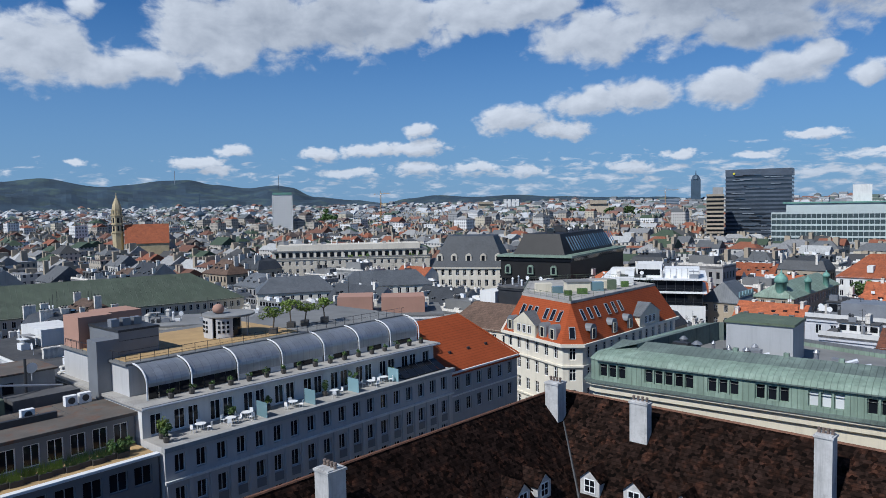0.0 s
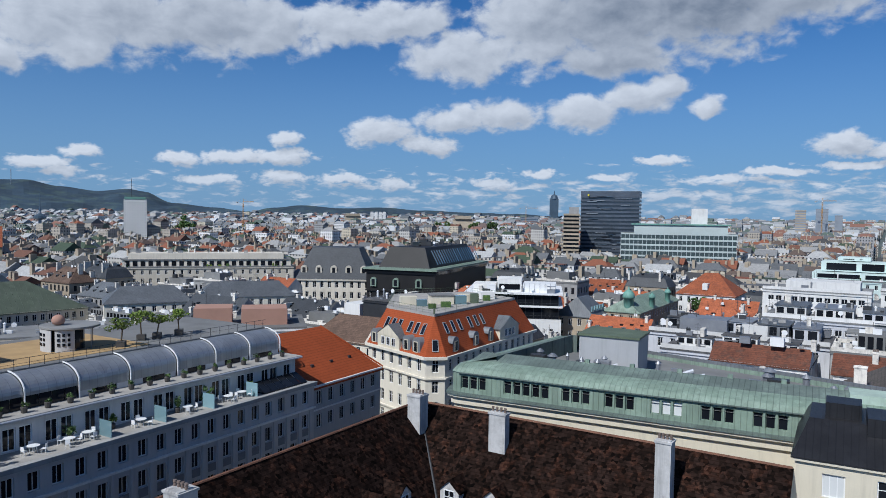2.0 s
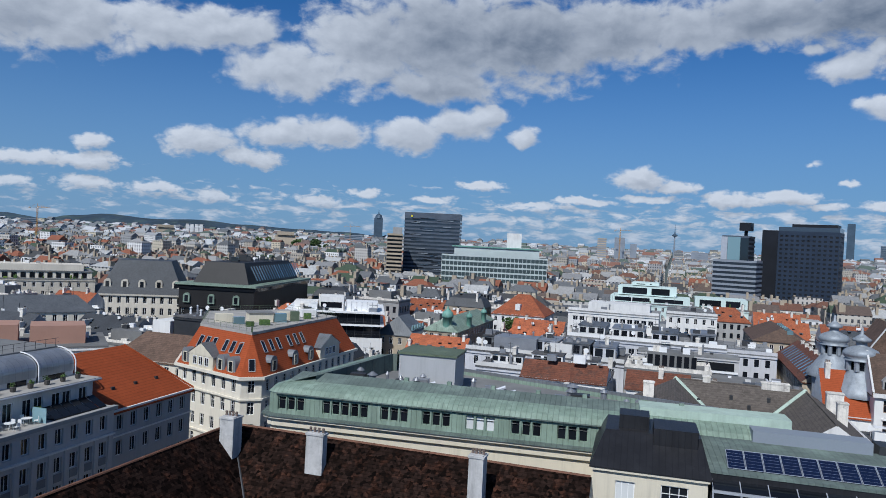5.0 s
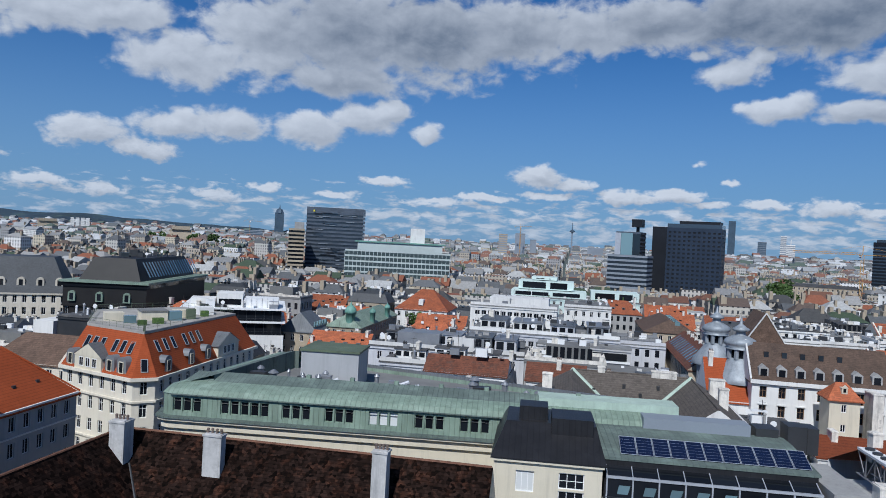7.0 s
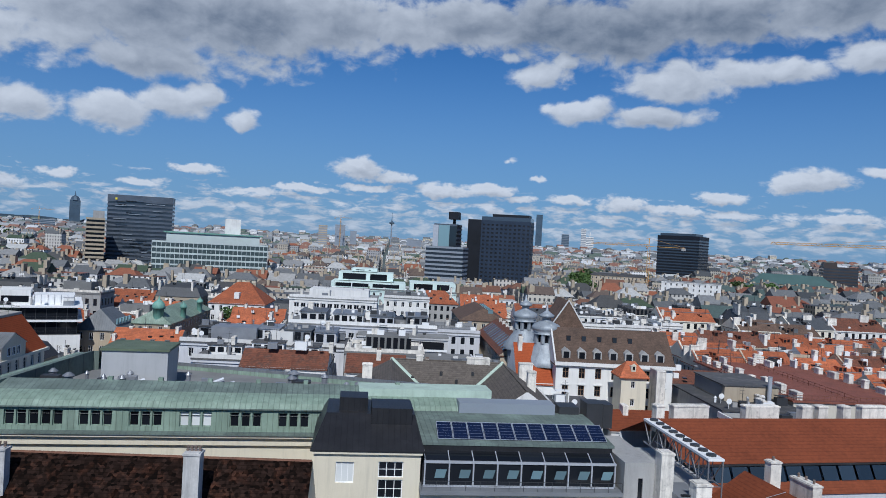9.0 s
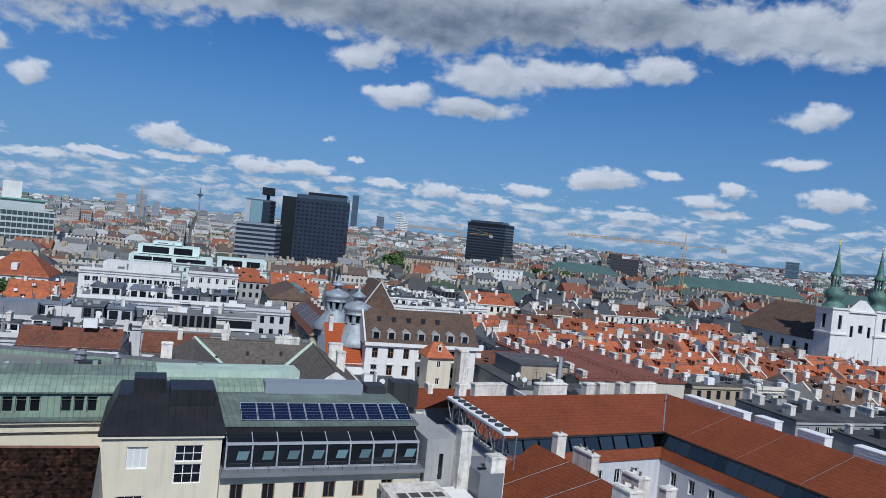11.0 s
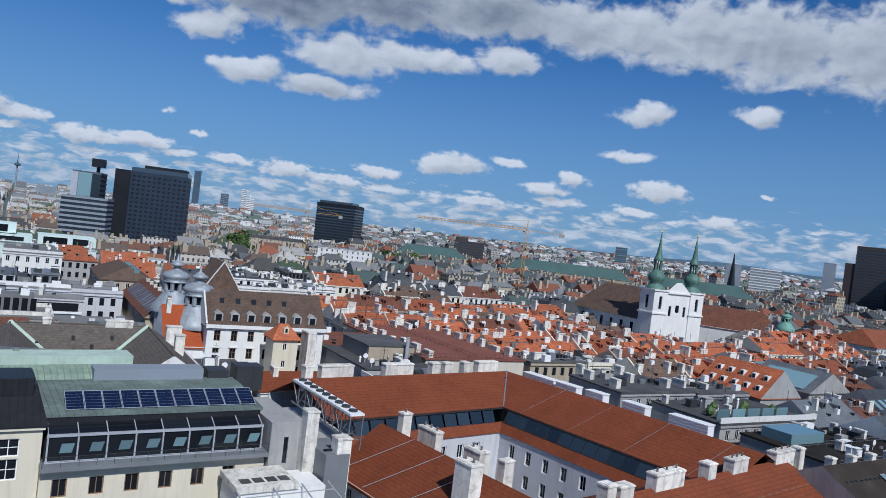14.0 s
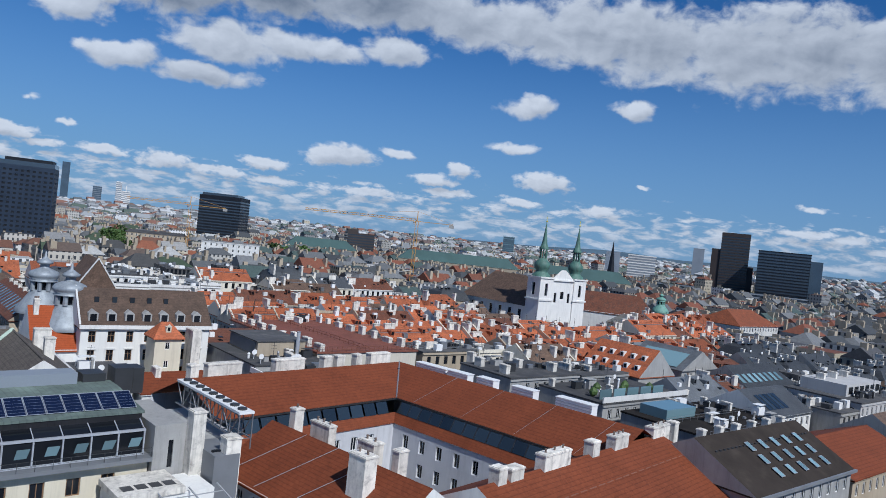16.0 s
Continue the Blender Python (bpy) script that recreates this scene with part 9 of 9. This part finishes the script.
def west_roof_clutter():
    x, y = on_house(0, 0)
    p = thing("roof_plant", x, y, 0, 48.4, "weathered roof ducts, air units and felt-covered boxes", "roof plant")
    z = 33.72
    Shape().box(-8.2, -1.6, 15.2, 18.0, z, z + 1.1).build("felt_box", "bitumen", p)
    Shape().box(-14.5, -9.0, 15.0, 20, z, z + 1.5).build("felt_box", "copper_dark", p)
    Shape().box(-15.5, -2, 21, 27.5, z, z + 2.6).build("roof_house", "concrete", p)
    Shape().box(-16, -1.8, 20.6, 27.9, z + 2.6, z + 2.8).build("roof_house_lid", "rusty_felt", p)
    Shape().box(-7.4, -6.3, 20.9, 21.0, z + .6, z + 1.8).build("window", "glass", p)
    for u, v in ((-3.4, 13.2), (-1.9, 13.4), (-8.2, 11.2)):
        q = Shape().box(u - .6, u + .6, v - .35, v + .35, z, z + 1.05).build("air_unit", "white_paint", p)
        Shape().lathe([(.36, 0), (.36, .03)], 0, 0, 14).build("fan_grille", "dark_metal", q).matrix_basis = pose(u, v - .36, z + .55, 90, 0, 0)
    for k, (u, v, h) in enumerate(((-11.5, 17, 3.6), (-8.8, 17.2, 3.0), (-5.5, 19.5, 4.5), (-12.5, 22, 5.6))):
        Shape().bar((u, v, z), (u, v, z + h), .14, 0, 8).build("flue", "dark_metal", p)
    for k, (u, v, h) in enumerate(((-13, 23, 4.1), (-15, 24, 4.6), (-14, 22.4, 3.4), (-4.6, 20.3, 3.2))):
        c = [(u + .6 * math.cos(t), v - .12 * math.sin(t), z + h + .6 * math.sin(t)) for t in [j * math.pi / 7 for j in range(14)]]
        s = Shape()
        s.face(c)
        s.bar((u, v + .1, z + h - 1.4), (u, v + .1, z + h), .05)
        s.build("satellite_dish", "white_paint", p)
    Shape().bar((-9, 17, z + 2.6), (-2, 19, z + 1.0), .12, 0, 8).build("duct", "silver", p)
    for k in range(10):
        Shape().bar((-20 + k * 1.9, 10.15, z), (-20 + k * 1.9, 15, z + .02), .03).build("felt_seam", "bitumen", p)


west_roof_clutter()

# terrace furniture and planting
pot_mesh = Shape().lathe([(.22, 0), (.3, .1), (.34, .55), (.3, .6)], 0, 0, 8).mesh("planter", ["pot"])
for i in range(17):
    x, y = on_house(3.4 + i * 2.32, 4.9 - i * .048)
    p = thing("pot_plant", x, y, 34.4, 0, "small shrub in a dark pot on the terrace edge", "plant", "pots on the terrace")
    part("planter", pot_mesh, p)
    leaves("shrub", 0, 0, .75, .32, 60, 100 + i, "leaf", p, 1.0, .12)
for i, (u, v, r) in enumerate(((1.3, 3.0, .8), (1.0, 1.5, .55), (9.2, 3.0, .5), (14.0, 3.2, .4), (21.9, 2.7, .55), (25.9, 2.6, .6), (33.0, 2.5, .5))):
    x, y = on_house(u, v)
    p = thing("shrub", x, y, 31.04, 0, "leafy potted shrub on a terrace", "plant", "terrace shrubs")
    part("planter", pot_mesh, p)
    leaves("foliage", 0, 0, .7 + r, r, 260, 200 + i, "leaf" if i % 3 else "leaf_bright", p, 1.2, .13)
for i in range(11):
    x, y = on_house(-14.4 + i * 1.15, 2.6 + (i % 2) * .25)
    p = thing("planter_bed", x, y, 30.45, 48.4, "yellow-green grasses in a terrace trough", "plant", "terrace troughs")
    Shape().box(-.55, .55, -.35, .35, 0, .5).build("trough", "pot", p)
    s = Shape()
    rnd = random.Random(i)
    for k in range(90):
        bx, by = rnd.uniform(-.5, .5), rnd.uniform(-.3, .3)
        tx, ty, th = bx + rnd.gauss(0, .22), by + rnd.gauss(0, .22), .5 + rnd.uniform(.4, 1.25)
        s.face([(bx - .035, by, .45), (bx + .035, by, .45), (tx, ty, th)])
    s.build("grass", "leaf_bright" if i < 6 else "leaf", p)
leafy = [(-3.6, 2.8, .7), (-2.2, 3.2, .55)]
for i, (u, v, r) in enumerate(leafy):
    x, y = on_house(u, v)
    p = thing("shrub", x, y, 30.45, 0, "leafy potted shrub on a terrace", "plant", "terrace shrubs")
    part("planter", pot_mesh, p)
    leaves("foliage", 0, 0, .6 + r, r, 260, 300 + i, "leaf", p, 1.0, .14)


def garden_table(u, v, seed):
    x, y = on_house(u, v)
    p = thing("garden_table", x, y, 31.04, 48.4 + seed * 17, "small pale wooden garden table", "table", "terrace tables")
    Shape().lathe([(.55, .7), (.58, .72), (.58, .75)], 0, 0, 14).build("tabletop", "white_paint", p)
    for a in (45, 135, 225, 315):
        Shape().bar((.35 * math.cos(radians(a)), .35 * math.sin(radians(a)), 0), (.25 * math.cos(radians(a)), .25 * math.sin(radians(a)), .7), .025).build("leg", "white_paint", p)
    for k in range(3):
        a = radians(seed * 40 + k * 120)
        cx, cy = x + .95 * math.cos(a), y + .95 * math.sin(a)
        c = thing("garden_chair", cx, cy, 31.04, math.degrees(a) - 90, "pale garden chair on the terrace", "chair", "terrace chairs")
        Shape().box(-.22, .22, -.22, .22, .42, .46).build("seat", "white_paint", c)
        Shape().box(-.22, .22, .2, .24, .5, .9).build("backrest", "white_paint", c)
        for sx in (-.2, .2):
            for sy in (-.2, .2):
                Shape().bar((sx, sy, 0), (sx, sy, .44), .02).build("leg", "white_paint", c)


for i, (u, v) in enumerate(((5.2, 2.4), (8.4, 1.8), (10.6, 2.2), (16.4, 1.7), (22.6, 1.8), (28.6, 1.7), (31.0, 1.9))):
    garden_table(u, v, i)


# ---- service yard between the winter garden and the courtyard block ----
def service_yard():
    p = thing("service_house", 43.2, 56.4, 0, -40, "grey service house with stair shaft, chimneys and steel truss", "house")
    w = Shape()
    facade(w, (31.4, -1.2), (34.6, -1.2), 0, 32.6, [(1.5, 2.0, 28.2, 31.0)], .2)
    plain_walls(w, [(31.4, -1.2), (34.6, -1.2), (34.6, 9), (31.4, 9)], 0, 32.6, 0, (0,))
    w.face([(31.4, -1.2, 32.6), (34.6, -1.2, 32.6), (34.6, 9, 32.6), (31.4, 9, 32.6)])
    w.build("stair_shaft", "concrete", p)
    Shape().box(32.9, 33.4, -1.02, -.98, 28.2, 31.0).build("slit_window", "glass", p)
    stack(p, 35.3, -1.9, 30.0, 1.35, 1.5, 4.1, pots=0, slant=12)
    stack(p, 37.9, -4.6, 28.5, 1.6, 1.5, 3.4, pots=0, slant=10)
    Shape().box(34.7, 41.5, .2, 13.5, 0, 30.0).build("plant_wall", "concrete", p)
    Shape().box(36.2, 37.2, -4.2, -3.9, 24, 30.4).build("glazed_panel", "glass", p)
    Shape().box(35.9, 38.6, -5.4, .2, 0, 30.2).build("yard_wall", "clad_grey", p)
    # truss carrying cooling fans
    t = Shape()
    u0, u1, v0, v1, zb, zt = 38.9, 40.4, -4.0, 12.0, 31.2, 33.7
    for u in (u0, u1):
        t.bar((u, v0, zb), (u, v1, zb), .09).bar((u, v0, zt), (u, v1, zt), .09)
        k = 8
        for i in range(k):
            a, b = v0 + (v1 - v0) * i / k, v0 + (v1 - v0) * (i + 1) / k
            t.bar((u, a, zb), (u, a, zt), .06).bar((u, a, zb if i % 2 else zt), (u, b, zt if i % 2 else zb), .06)
    for i in range(9):
        a = v0 + (v1 - v0) * i / 8
        t.bar((u0, a, zb), (u1, a, zb), .05)
    t.bar((u0, v0, 30), (u0, v0, zt), .08).bar((u1, v0, 30), (u1, v0, zt), .08)
    t.build("truss", "grey_metal", p)
    Shape().box(u0 - .1, u1 + .1, v0 - .1, v1 + .1, zt + .05, zt + .3).build("fan_deck", "white_paint", p)
    for i in range(9):
        v = v0 + 1.0 + i * 1.75
        Shape().lathe([(.5, zt + .3), (.5, zt + .5), (.3, zt + .52)], (u0 + u1) / 2, v, 12).build("fan", "dark_metal", p)
    r = Shape().bar((35.2, 1, 31.3), (35.2, 13, 31.3), .04).bar((35.2, 1, 30.7), (35.2, 13, 30.7), .03)
    for i in range(10):
        r.bar((35.2, 1 + i * 1.33, 30), (35.2, 1 + i * 1.33, 31.3), .03)
    r.build("railing", "dark_metal", p)
    # low white house with a pergola in front
    Shape().box(26.6, 35.6, -6.6, -1.7, 0, 27.6).build("low_house", "white", p)
    Shape().box(26.4, 32.6, -6.8, -1.5, 27.6, 28.2).build("low_roof", "chimney", p)
    for i in range(4):
        Shape().box(27.2 + i * 1.3, 28.2 + i * 1.3, -5.8, -4.6, 28.2, 28.24).build("roof_panel", "bitumen", p)
    g = Shape()
    for u in (26.4, 30.0, 33.0, 35.8):
        g.bar((u, -10.5, 27.4), (u, -6.6, 28.0), .08)
    g.bar((26.4, -10.5, 27.4), (35.8, -10.5, 27.4), .08).bar((26.4, -8.2, 27.8), (35.8, -8.2, 27.8), .06)
    g.build("pergola", "frame_grey", p)
    Shape().box(26.4, 35.8, -10.6, -6.6, 0, 24.6).build("terrace", "white_house", p)
    leaves("climber", 33, -8.5, 26.0, 1.2, 300, 9, "leaf", p, .7, .14)
    # plant boxes behind the solar panels
    for u, v, wd, h, m in ((16, 11.5, 11.5, 1.0, "haze_grey"), (28.2, 12, 2.4, .7, "dark_metal"), (31.4, 11.5, 2.0, 1.3, "dark_metal"), (33.8, 12.5, 1.2, 1.0, "dark_metal")):
        Shape().box(u, u + wd, v, v + 2.6, 32.5, 34.4 + h).build("plant_box", m, p)


service_yard()


# ---- trees between the far houses ----
def town_tree(az, d, h, r, seed):
    x, y = bearing(az, d)
    p = thing("tree", x, y, 0, 0, "leafy green town tree among the roofs", "tree", "town trees")
    t = Shape().bar((0, 0, 0), (0, 0, h * .7), .5, 0, 6)
    for k in range(5):
        a = 2 * math.pi * k / 5 + seed
        t.bar((0, 0, h * .5), (math.cos(a) * r * .6, math.sin(a) * r * .6, h * .8), .22, 0, 5)
    t.build("trunk", "bark", p)
    leaves("crown", 0, 0, h * .8, r, 900, seed, "leaf", p, .8, r * .13)


for i, (az, d, h, r) in enumerate(((57.5, 600, 38, 8), (58.3, 590, 34, 7), (57.9, 640, 40, 8), (69.6, 700, 34, 9), (70.6, 690, 33, 9), (71.6, 720, 33, 8), (72.8, 730, 32, 8), (-14.2, 345, 36, 4),
                                   (-9.5, 1400, 40, 14), (-8.9, 1380, 40, 14), (10.5, 1700, 44, 16), (14.8, 1600, 42, 16), (13.2, 1650, 42, 14), (45.6, 172, 31, 2.2), (30.6, 262, 31, 3))):
    town_tree(az, d, h, r, i)
